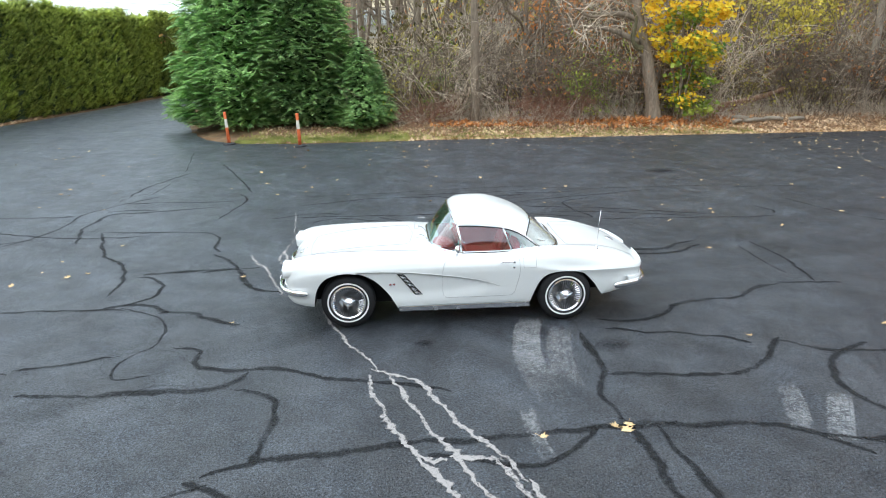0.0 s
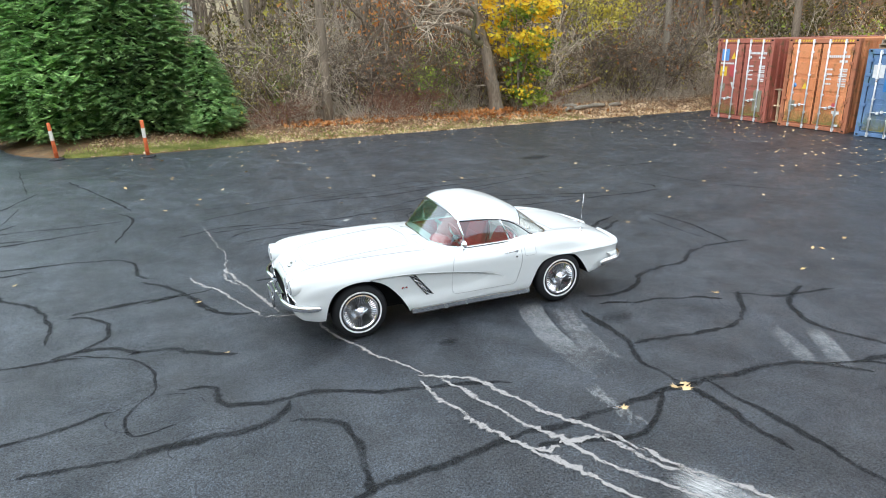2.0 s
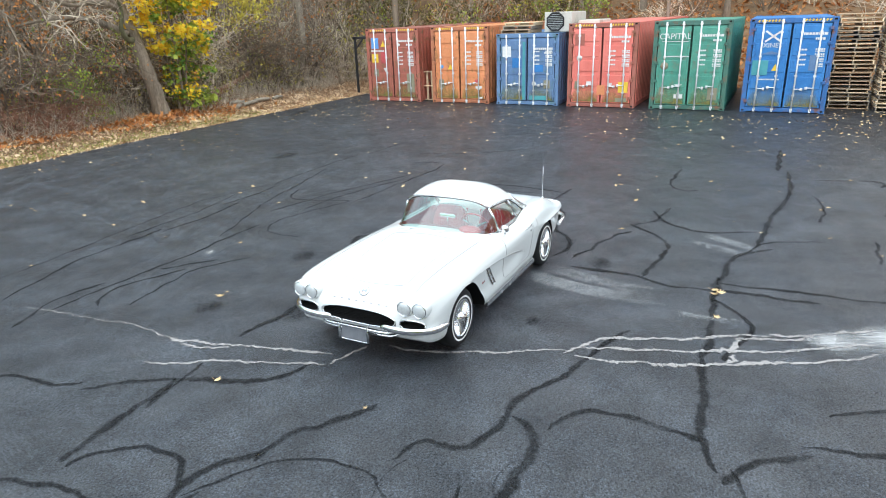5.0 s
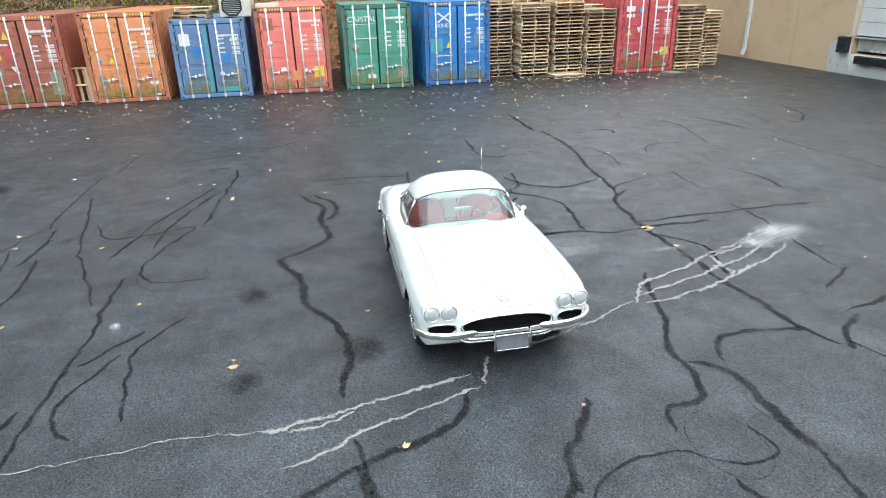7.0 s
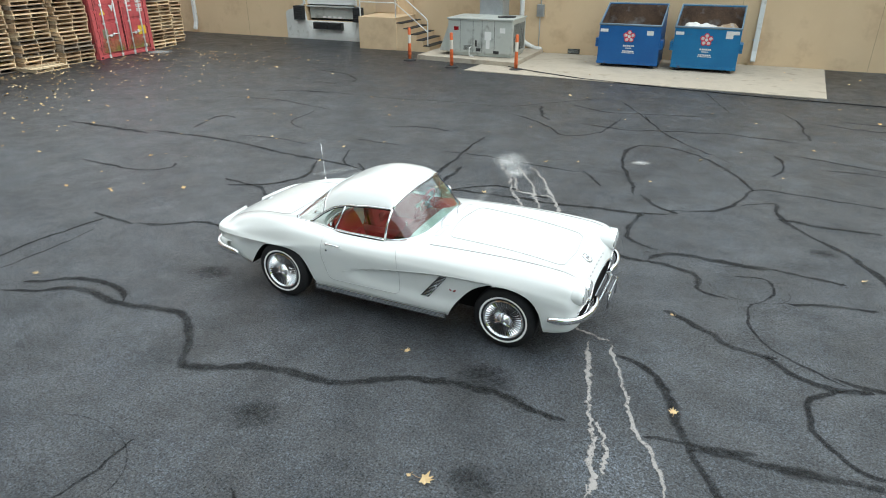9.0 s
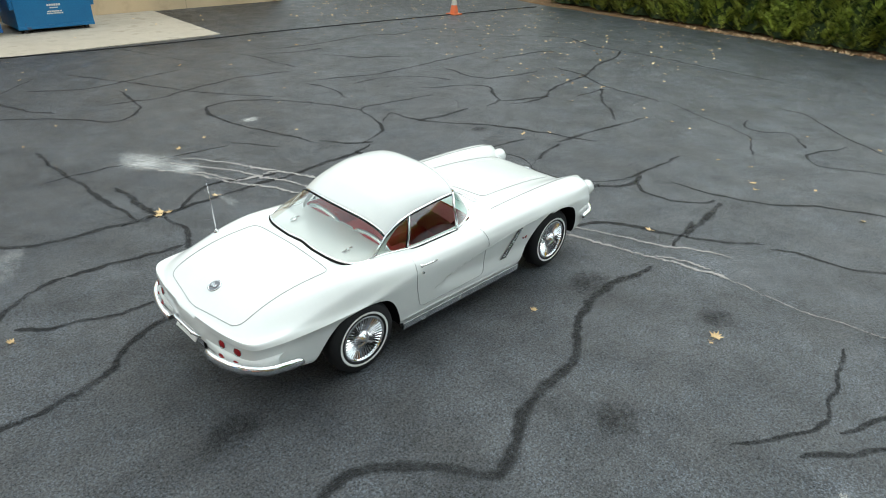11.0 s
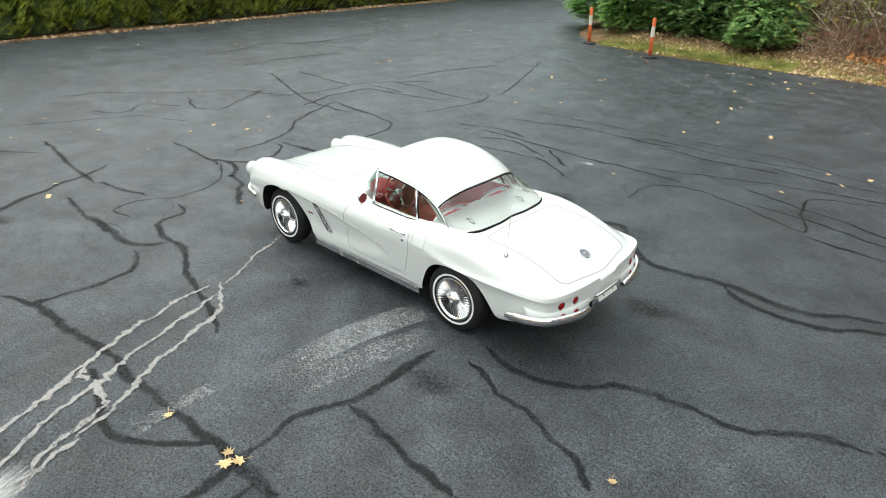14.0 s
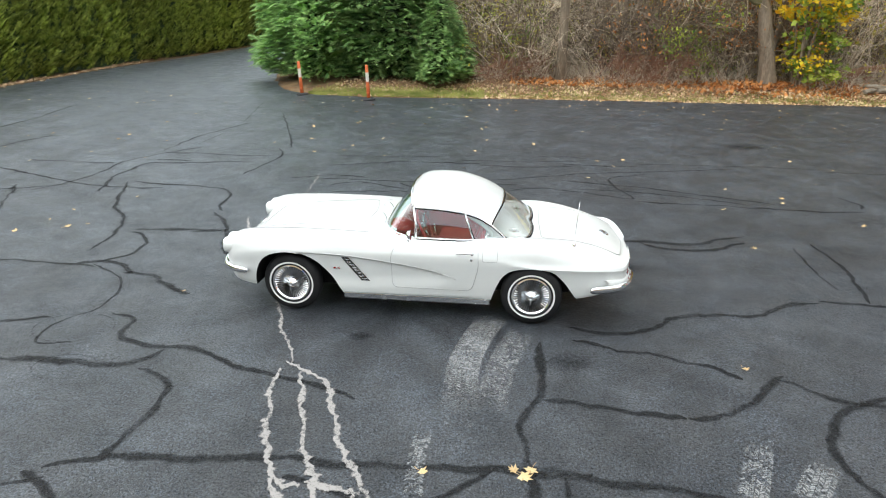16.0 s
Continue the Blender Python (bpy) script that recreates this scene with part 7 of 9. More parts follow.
def conifer(x, y, h, radius, n, size, seed, label):
    z = ground_h(x, y)
    t = thing("conifer", pose(x, y, z, 0, 0, seed * 50), label, "tree", "conifers on the island")
    bm = bmesh.new()
    tube(bm, [(0, 0, -0.1), (0, 0, h * 0.5), (0, 0, h * 0.92)], 0.1, 8, taper=[0.16, 0.10, 0.02])
    part("trunk", bm, M_BARK, t)
    core("inner_foliage", h, radius, 0.75, t, M_CROWNSHADE, seed)
    v, f = conifer_mesh(h, radius, n, size, seed, 0.75, 0.45, 0.30, 0.36)
    soup("crown", v, f, M_CONIFER, t)
    return t


conifer(-6.55, 17.6, 9.0, 2.35, 7500, 0.42, 1, "tall dark green conifer with drooping feathery sprays")
conifer(-4.2, 17.4, 9.5, 2.3, 7500, 0.42, 2, "tall dark green conifer with drooping feathery sprays")
conifer(-7.3, 20.6, 8.0, 2.1, 4000, 0.42, 3, "tall dark green conifer behind the island edge")
conifer(-1.95, 16.1, 3.1, 1.25, 2600, 0.30, 4, "small dark green conifer with drooping sprays")

HEDGE = []
for variant in range(3):
    t = thing("hedge_tree", pose(0, 0, -60), "clipped green arborvitae in a tall hedge", "hedge", "arborvitae hedge")
    v, f = conifer_mesh(4.9 + 0.15 * variant, 1.0, 1500, 0.36, 20 + variant, 0.30, -0.3, 0.55, 0.20)
    soup("crown", v, f, M_HEDGE, t)
    core("inner_foliage", 4.8, 1.25, 0.34, t, M_CROWNSHADE, 30 + variant)
    bm = bmesh.new()
    tube(bm, [(0, 0, -0.1), (0, 0, 2.5), (0, 0, 4.4)], 0.06, 6, taper=[0.09, 0.06, 0.02])
    part("trunk", bm, M_BARK, t)
    HEDGE.append(t)
rnd = random.Random(5)
line = catmull([(-19.3, -12, 0), (-19.1, 0, 0), (-18.9, 12, 0), (-18.5, 20, 0), (-17.3, 27, 0), (-16.8, 33, 0), (-16.2, 40, 0), (-15.8, 52, 0)], 40)
walked, last = 0.0, None
for a, b in zip(line, line[1:]):
    walked += (b - a).length
    if last is None or walked - last > 0.98:
        last = walked
        copy_thing(rnd.choice(HEDGE), pose(b.x + rnd.gauss(0, 0.08), b.y, ground_h(b.x, b.y) - 0.02, rnd.gauss(0, 1.2), rnd.gauss(0, 1.2), rnd.uniform(0, 360)))
for t in HEDGE:
    for o in (*t.children_recursive, t):
        bpy.data.objects.remove(o)


def branch(rng, verts, faces, p, d, ln, r, depth, spread=0.6, sag=0.0, kids=3, tips=None):
    """A crooked tapering branch with side branches."""
    d = d / np.linalg.norm(d)
    segs = 4 if depth > 1 else 3
    pts = [p]
    cur = d.copy()
    for k in range(segs):
        cur = cur + rng.normal(0, 0.20, 3) + np.array((0, 0, -sag))
        cur /= np.linalg.norm(cur)
        pts.append(pts[-1] + cur * ln / segs)
    n = 5 if r > 0.05 else 3
    rings = []
    for k, q in enumerate(pts):
        rr = r * (1 - 0.78 * k / segs)
        a = np.cross(cur, (0.3, 0.5, 0.8))
        a /= np.linalg.norm(a) + 1e-9
        b = np.cross(cur, a)
        i = len(verts)
        for j in range(n):
            t = 2 * math.pi * j / n
            verts.append(q + rr * (math.cos(t) * a + math.sin(t) * b))
        rings.append(i)
    for i0, i1 in zip(rings, rings[1:]):
        for j in range(n):
            faces.append((i0 + j, i0 + (j + 1) % n, i1 + (j + 1) % n, i1 + j))
    if tips is not None and depth == 0:
        tips.extend(pts[1:])
    if depth > 0:
        for _ in range(kids):
            u = rng.uniform(0.25, 1.0)
            k = min(int(u * segs), segs - 1)
            q = pts[k] + (pts[k + 1] - pts[k]) * (u * segs - k)
            nd = cur * 0.5 + rng.normal(0, spread, 3) + np.array((0, 0, 0.15))
            branch(rng, verts, faces, q, nd, ln * rng.uniform(0.45, 0.75), r * 0.45 * (1 - 0.5 * u) + 0.0050, depth - 1, spread, sag, kids, tips)


def leaf_quads(rng, verts, faces, pts, size, each, spread, level=0.0):
    """Small five-pointed leaves round the given points, facing the sky the more the higher level is."""
    for p in pts:
        for _ in range(each):
            c = p + rng.normal(0, spread, 3)
            u = rng.normal(0, 1, 3) + np.array((0, -0.5 * level, level))
            u /= np.linalg.norm(u)
            w = np.cross(u, rng.normal(0, 1, 3))
            w /= np.linalg.norm(w) + 1e-9
            v = np.cross(u, w)
            s = size * rng.uniform(0.6, 1.25)
            i = len(verts)
            for a, rr in ((0, 1.0), (0.65, 0.52), (1.2, 0.95), (2.1, 0.55), (3.14, 0.7), (-2.1, 0.55), (-1.2, 0.95), (-0.65, 0.52)):
                verts.append(c + s * rr * (math.cos(a) * w + math.sin(a) * v) + u * s * 0.18 * (rr > 0.9))
            faces.append(tuple(range(i, i + 8)))


def shrub(seed, stems, h, twig_mat, leaf_mat=None, each=2, leaf=0.045, sag=0.05, name="bush", label="bare tangled bush of thin grey-brown twigs"):
    rng = np.random.default_rng(seed)
    verts, faces, tips = [], [], []
    for _ in range(stems):
        a, rr = rng.uniform(0, 6.28), rng.uniform(0, 0.7)
        branch(rng, verts, faces, np.array((rr * math.cos(a), rr * math.sin(a), -0.05)), np.array((math.cos(a) * 0.45, math.sin(a) * 0.45, 1.0)), h * rng.uniform(0.6, 1.1), rng.uniform(0.014, 0.034), 2, 0.7, sag, 4, tips)
    t = thing(name, pose(0, 0, -60), label, "bush", "wild bushes at the wood's edge")
    soup("brushwood", verts, faces, twig_mat, t)
    if leaf_mat:
        lv, lf = [], []
        leaf_quads(rng, lv, lf, tips[::2], leaf, each, 0.07)
        soup("leaves", lv, lf, leaf_mat, t)
    return t


BUSH = [shrub(1, 11, 2.4, M_TWIG), shrub(2, 12, 3.2, M_TWIGDARK, label="bare tangled bush of dark brown twigs"), shrub(3, 9, 3.9, M_TWIG, sag=0.10), shrub(4, 10, 1.7, M_TWIGRED, label="low bush of reddish twigs")]
LEAFY = [shrub(5, 8, 2.6, M_TWIGDARK, M_OLIVELEAF, 4, 0.045, label="thin bush with olive and yellow leaves"), shrub(6, 8, 2.2, M_TWIGDARK, M_GREENLEAF, 6, 0.045, label="thin bush with yellow-green leaves"),
         shrub(7, 7, 3.4, M_TWIGDARK, M_RUSTLEAF, 2, 0.05, label="thin bush with dry rust-brown leaves")]
# bushes in the darkened leaf colour make shady gaps behind the pale twigs
DARK = [shrub(8, 8, 3.0, M_TWIG, M_SHADELEAF, 5, 0.07, label="dense leafy bush in the wood, coloured dark as in shade"), shrub(9, 8, 2.4, M_TWIG, M_SHADELEAF, 6, 0.06, label="dense leafy bush in the wood, coloured dark as in shade")]
rnd = random.Random(21)


def scatter(src, x, y, s):
    o = copy_thing(src, pose(x, y, ground_h(x, y), 0, 0, rnd.uniform(0, 360)))
    o.scale = (s, s, s * rnd.uniform(0.9, 1.15))


for k in range(84):
    x, y = rnd.uniform(-0.3, 23), 17.0 + abs(rnd.gauss(0, 1.9))
    if abs(x - 9.6) < 1.4 and y < 18.2:
        y += 2
    scatter(rnd.choice(BUSH[:3] + BUSH), x, y, rnd.uniform(0.7, 1.1))
for k in range(62):
    scatter(rnd.choice(BUSH[:3] + LEAFY[:1]), rnd.uniform(-3, 27), rnd.uniform(20, 30), rnd.uniform(0.9, 1.5))
for k in range(44):
    scatter(rnd.choice(LEAFY), rnd.uniform(-1, 23), rnd.uniform(17.6, 21.5), rnd.uniform(0.6, 1.3))
for x, y, k, s in ((0.2, 17.3, 0, 0.9), (0.9, 18.0, 1, 1.0), (6.3, 17.4, 1, 1.0), (7.2, 17.8, 1, 0.9), (6.9, 18.8, 0, 1.1), (13.2, 17.6, 0, 0.7), (15.5, 18.4, 0, 0.9), (17.8, 17.9, 1, 0.6), (4.9, 19.5, 2, 1.1), (7.6, 19.4, 2, 1.3),
                   (12.2, 20.0, 0, 1.4), (14.5, 21, 0, 1.6), (17, 20.5, 0, 1.5), (20.5, 20, 0, 1.3), (2.5, 21, 0, 1.4), (-0.6, 19.8, 0, 1.2), (10.5, 22, 2, 1.5), (21.5, 17, 0, 0.9), (18.5, 22.5, 2, 1.5), (-2.5, 21, 1, 1.3), (5.5, 23, 0, 1.6)):
    scatter(LEAFY[k], x, y, s)
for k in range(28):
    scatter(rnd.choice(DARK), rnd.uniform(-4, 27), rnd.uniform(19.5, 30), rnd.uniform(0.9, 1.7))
for k in range(30):
    x, y = rnd.uniform(25, 38), rnd.uniform(-12, 26)
    scatter(rnd.choice(BUSH[:3] + LEAFY[2:]), x, y, rnd.uniform(0.7, 1.2))


def bare_tree(seed, h, r, lean=(0.05, 0.0), limbs=9, mt=None, leaf_mat=None, each=1, leaf=0.06, first=0.35, name="tree", label="bare autumn tree with a grey-brown trunk"):
    """Tapered crooked trunk, limbs and fine twigs."""
    rng = np.random.default_rng(seed)
    t = thing(name, pose(0, 0, -80), label, "tree", "trees at the wood's edge")
    pts, p, d = [], Vector((0, 0, -0.15)), Vector((lean[0], lean[1], 1)).normalized()
    for k in range(13):
        pts.append(p.copy())
        d = (d + Vector((rng.normal(0, 0.03), rng.normal(0, 0.03), 0.02))).normalized()
        p += d * h / 12
    bm = bmesh.new()
    tube(bm, pts, r, 12, taper=[r * (1.35 if k == 0 else 1.0) * (1 - 0.80 * k / 12) for k in range(13)])
    for v in bm.verts:
        v.co += Vector((noise.noise(v.co * 3.0) * r * 0.18, noise.noise(v.co * 3.0 + Vector((5, 0, 0))) * r * 0.18, 0))
    part("trunk", bm, mt or M_BARK, t)
    verts, faces, tips = [], [], []
    for _ in range(limbs):
        u = rng.uniform(first, 1.0)
        k = min(int(u * 12), 11)
        a = rng.uniform(0, 6.28)
        branch(rng, verts, faces, np.array(pts[k].lerp(pts[k + 1], u * 12 - k)), np.array((math.cos(a), math.sin(a), rng.uniform(0.1, 0.8))), h * 0.34 * (1.25 - u) + 0.8, r * 0.42 * (1.15 - u) + 0.012, 3, 0.55, 0.02, 3, tips)
    soup("bough", verts, faces, mt or M_BARK, t)
    if leaf_mat:
        lv, lf = [], []
        leaf_quads(rng, lv, lf, tips[::3], leaf, each, 0.10)
        soup("leaves", lv, lf, leaf_mat, t)
    return t


def plant(src, x, y, s=1.0, turn=0.0):
    o = copy_thing(src, pose(x, y, ground_h(x, y), 0, 0, turn))
    o.scale = (s, s, s * 1.45)
    return o


TREES = [bare_tree(41, 11, 0.17), bare_tree(42, 12, 0.21, (-0.06, 0.03)), bare_tree(43, 10, 0.14, (0.1, 0), 8, M_BARKPALE, label="bare tree with a pale trunk"),
         bare_tree(44, 11, 0.16, (0.02, 0.05), 10, M_BARK, M_OLIVELEAF, 3, 0.055, 0.15, label="tree with thin yellow-green autumn leaves"), bare_tree(45, 10, 0.15, (0, -0.05), 9, M_BARK, M_RUSTLEAF, 2, 0.055, 0.2, label="tree with sparse rust-brown leaves")]
plant(TREES[0], 2.25, 16.6, 1.0, 40)
plant(TREES[2], 17.6, 16.9, 1.15, 10)
for x, y, k, s in ((14.2, 19.6, 3, 0.75), (15.9, 18.8, 3, 0.62), (20.5, 19.5, 3, 0.9), (4.6, 19.2, 4, 0.8), (6.6, 20.4, 4, 0.95), (0.4, 22, 1, 1.0), (-1.0, 24, 3, 0.7), (11.5, 23, 1, 1.0), (19.2, 23.5, 1, 1.1), (23, 20.5, 0, 1.0),
                   (24.5, 16, 1, 1.0), (7.5, 26, 0, 1.2), (2.8, 27, 4, 1.0), (15, 28, 1, 1.2), (-4, 27, 0, 1.0), (21, 29, 3, 1.1), (-8, 30, 4, 0.9), (5, 33, 1, 1.2), (12, 34, 0, 1.3), (-3, 36, 2, 1.2), (-11, 38, 3, 0.8), (19, 36, 4, 1.2),
                   (30, 9, 1, 1.1), (31.5, 4.5, 2, 1.2), (29.5, 0, 0, 1.0), (33, -3.5, 1, 1.2), (30.5, -7.5, 2, 1.1), (35, 6.5, 0, 1.2), (36, -1, 4, 1.1), (34.5, 12, 1, 1.1), (29.5, 14, 2, 1.0), (38, 2, 1, 1.2), (27.8, 6.8, 0, 0.8), (28.2, 2.5, 2, 0.7), (33, 17, 4, 1.1)):
    plant(TREES[k], x, y, s, rnd.uniform(0, 360))

for k in range(18):
    plant(TREES[rnd.choice((0, 0, 1, 1, 3, 4))], rnd.uniform(-3, 30), rnd.uniform(20.5, 36), rnd.uniform(0.8, 1.2), rnd.uniform(0, 360))
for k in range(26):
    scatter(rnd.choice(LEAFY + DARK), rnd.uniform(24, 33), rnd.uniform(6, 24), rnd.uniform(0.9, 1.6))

# the old leaning tree with mossy limbs
old = thing("old_tree", pose(8.95, 16.35, ground_h(8.95, 16.35)), "large old leaning tree with furrowed bark and broken base", "tree")
pts = catmull([(0.10, 0, -0.2), (0.02, 0.02, 0.5), (-0.18, 0.05, 1.5), (-0.42, 0.1, 2.6), (-0.75, 0.2, 3.8), (-1.05, 0.3, 5.4), (-1.3, 0.5, 7.5), (-1.5, 0.6, 10)], 6)
bm = bmesh.new()
tube(bm, pts, 0.3, 16, taper=[0.27 * (1 - 0.65 * k / (len(pts) - 1)) + 0.08 * max(0, 1 - k / 5) for k in range(len(pts))])
for v in bm.verts:
    a = math.atan2(v.co.y, v.co.x)
    v.co += Vector((math.cos(a), math.sin(a), 0)) * 0.05 * noise.noise(Vector((math.cos(a) * 6, math.sin(a) * 6, v.co.z * 0.8)))
part("trunk", bm, M_BARK, old)
for k, path in enumerate(([(-0.4, 0.1, 2.6), (-0.75, 0.0, 2.55), (-1.0, -0.1, 2.9), (-0.95, -0.2, 3.6), (-1.5, -0.3, 4.2)], [(-0.75, 0.0, 2.75), (-1.6, 0.2, 3.15), (-2.6, 0.5, 3.3), (-3.8, 0.9, 3.1)], [(-0.65, 0.2, 3.5), (-1.5, 0.2, 3.75), (-2.5, 0.1, 3.65), (-3.4, 0.3, 4.2)],
                          [(0.15, 0.5, 0), (0.30, 0.6, 1.2), (0.55, 0.75, 2.8), (0.9, 0.9, 5.5), (1.2, 1.0, 8)])):
    bm = bmesh.new()
    q = catmull(path, 5)
    tube(bm, q, 0.1, 9, taper=[(0.12 if k < 3 else 0.13) * (1 - 0.75 * i / (len(q) - 1)) for i in range(len(q))])
    for v in bm.verts:
        v.co += Vector((noise.noise(v.co * 4), noise.noise(v.co * 4 + Vector((7, 0, 0))), noise.noise(v.co * 4 + Vector((0, 7, 0))))) * 0.03
    part("limb", bm, material("mossy_bark", (0.07, 0.065, 0.03), (0.17, 0.15, 0.08), 6, 0.95, 0, 0.8, 30) if k == 0 else M_BARK, old)
rng = np.random.default_rng(77)
verts, faces, tips = [], [], []
for b in ((-3.0, 0.6, 3.2), (-2.3, 0.4, 3.25), (-3.0, 0.2, 3.9), (-1.9, 0.15, 3.7), (-1.2, 0.4, 5.6), (-1.3, 0.5, 7.2), (0.9, 0.9, 5.3)):
    for _ in range(3):
        branch(rng, verts, faces, np.array(b), rng.normal(0, 1, 3) + np.array((-0.4, 0, 0.2)), 1.5, 0.03, 2, 0.6, 0.03, 4, tips)
soup("brushwood", verts, faces, M_TWIG, old)
lv, lf = [], []
leaf_quads(rng, lv, lf, tips[::5], 0.06, 1, 0.1)
soup("dry_leaves", lv, lf, M_RUSTLEAF, old)

# the yellow maple beside it
mp_ = thing("maple_sapling", pose(9.95, 16.25, ground_h(9.95, 16.25)), "young maple with bright yellow leaves, greener below", "tree")
rng = np.random.default_rng(5)
STEMS = []
for dx, dy, tx, ty, h in ((0, 0, 0.2, 0.1, 5.4), (-0.1, 0.1, -0.75, 0.0, 4.4), (0.1, 0.05, 0.85, 0.2, 4.6), (0.05, -0.05, 0.25, -0.4, 3.2), (-0.05, -0.1, -0.35, -0.3, 5.0)):
    q = catmull([(dx, dy, -0.1), (dx + tx * 0.25, dy + ty * 0.3, h * 0.35), (dx + tx * 0.7, dy + ty * 0.7, h * 0.7), (dx + tx, dy + ty, h)], 5)
    STEMS.append(q)
    bm = bmesh.new()
    tube(bm, q, 0.03, 7, taper=[0.055 * (1 - 0.8 * i / (len(q) - 1)) for i in range(len(q))])
    part("stem", bm, M_BARK, mp_)


def maple_leaves(count, zlo, zhi, rad, size, name, mt, centre=(0.0, 0.0)):
    lv, lf = [], []
    pts = []
    clumps = [(rng.uniform(0, 6.28), rng.uniform(0.15, 1.0) ** 0.5, rng.uniform(zlo, zhi)) for _ in range(max(8, count // 34))]
    for a, rr, z in clumps:
        w = rad * (0.55 + 0.45 * math.sin(math.pi * min(1, max(0, (z - zlo) / (zhi - zlo)))))
        for _ in range(34):
            pts.append(np.array((centre[0] + w * rr * math.cos(a), centre[1] + 0.8 * w * rr * math.sin(a), z)) + rng.normal(0, 1, 3) * np.array((0.22, 0.20, 0.10)))
    leaf_quads(rng, lv, lf, pts, size, 1, 0.02, 1.5)
    return soup(name, lv, lf, mt, mp_)


maple_leaves(2300, 2.0, 5.6, 1.70, 0.105, "yellow_leaves", M_YELLOWLEAF, (0.1, -0.1))
maple_leaves(700, 1.9, 4.0, 0.95, 0.10, "turning_leaves", M_GREENLEAF, (0.15, -0.2))
maple_leaves(650, 0.25, 2.3, 0.85, 0.095, "green_leaves", M_GREENLEAF, (0.35, -0.2))
maple_leaves(160, 0.6, 1.9, 0.8, 0.07, "lower_yellow_leaves", M_YELLOWLEAF, (-0.1, -0.2))

# clumps of the yellow-green canopy that hangs over the edge
for k, (x, y, z, r, n, mt) in enumerate(((14.6, 17.6, 3.7, 1.1, 700, M_OLIVELEAF), (16.1, 17.9, 3.9, 1.2, 700, M_OLIVELEAF), (13.4, 18.6, 4.6, 1.0, 500, M_OLIVELEAF), (4.8, 17.8, 3.9, 1.3, 260, M_RUSTLEAF), (6.3, 18.2, 4.2, 1.2, 260, M_RUSTLEAF))):
    rng = np.random.default_rng(100 + k)
    t = thing("leafy_limb", pose(x, y, ground_h(x, y)), "slender tree with %s hanging leaves" % ("yellow-green" if mt is M_OLIVELEAF else "rust-brown"), "tree", "slender trees at the wood's edge")
    verts, faces, tips, lv, lf = [], [], [], [], []
    branch(rng, verts, faces, np.array((0, 0, -0.1)), np.array((0.05, 0.02, 1)), z + 0.8, 0.05, 3, 0.6, 0.0, 5, tips)
    soup("stem", verts, faces, M_BARK, t)
    pts = [np.array((0, 0, z)) + rng.normal(0, 1, 3) * np.array((r * 0.6, r * 0.5, r * 0.45)) for _ in range(n // 12)]
    leaf_quads(rng, lv, lf, pts, 0.075, 12, 0.14)
    soup("leaves", lv, lf, mt, t)

for src in BUSH + LEAFY + DARK + TREES:
    for o in (*src.children_recursive, src):
        bpy.data.objects.remove(o)

# dry field rising behind the woods
bm = bmesh.new()
grid(bm, [[(x, y, ground_h(x, y) + 0.12) for y in range(42, 128, 5)] for x in range(-60, 40, 5)])
tagged(part("far_field", bm, material("dry_grass_field", (0.36, 0.29, 0.17), (0.62, 0.53, 0.35), 0.25, 0.95, 0, 0.4, 6, stain=(0.30, 0.30, 0.14), stain_scale=0.12)), "pale dry grass field rising behind the woods", "field", kind="structure")

# far woods, one mass of stems and twigs; the south-west stand is unseen and added
rng = np.random.default_rng(9)
verts, faces = [], []
for k in range(620):
    side = rng.uniform()
    if side < 0.45:
        x, y = rng.uniform(6, 50) if rng.uniform() < 0.85 else rng.uniform(-12, 6), rng.uniform(36, 80)
    elif side < 0.75:
        x, y = rng.uniform(34, 58), rng.uniform(-12, 45)
    else:
        # unseen stand, added to darken what the asphalt reflects
        x, y = rng.uniform(-55, -21.5), rng.uniform(-60, -6)
    # north and east stems are stretched, also to darken the lot's reflections
    branch(rng, verts, faces, np.array((x, y, ground_h(x, y) - 0.2)), np.array((rng.normal(0, 0.05), rng.normal(0, 0.05), 1)), rng.uniform(13, 22) * (1.5 if side < 0.75 and x > 4 else 1.0), rng.uniform(0.12, 0.26), 2, 0.5, 0.0, 6)
tagged(soup("far_woods", verts, faces, M_FARWOOD), "distant bare grey-brown woods, with an unseen added stand to the south-west", "woods", kind="stuff")
lv, lf = [], []
for _ in range(420):
    # the second range lies in the unseen added stand
    x, y = (rng.uniform(4, 55), rng.uniform(36, 80)) if rng.uniform() < 0.6 else (rng.uniform(-50, -21.5), rng.uniform(-50, -6))
    z = ground_h(x, y) + rng.uniform(0.5, 14)
    leaf_quads(rng, lv, lf, [np.array((x, y, z)) + rng.normal(0, 1, 3) * np.array((1.8, 1.8, 1.6)) for _ in range(9)], 0.30, 5, 0.40)
tagged(soup("far_foliage", lv, lf, M_OLIVELEAF), "patchy olive foliage in the distant woods and the unseen added stand", "woods", kind="stuff")

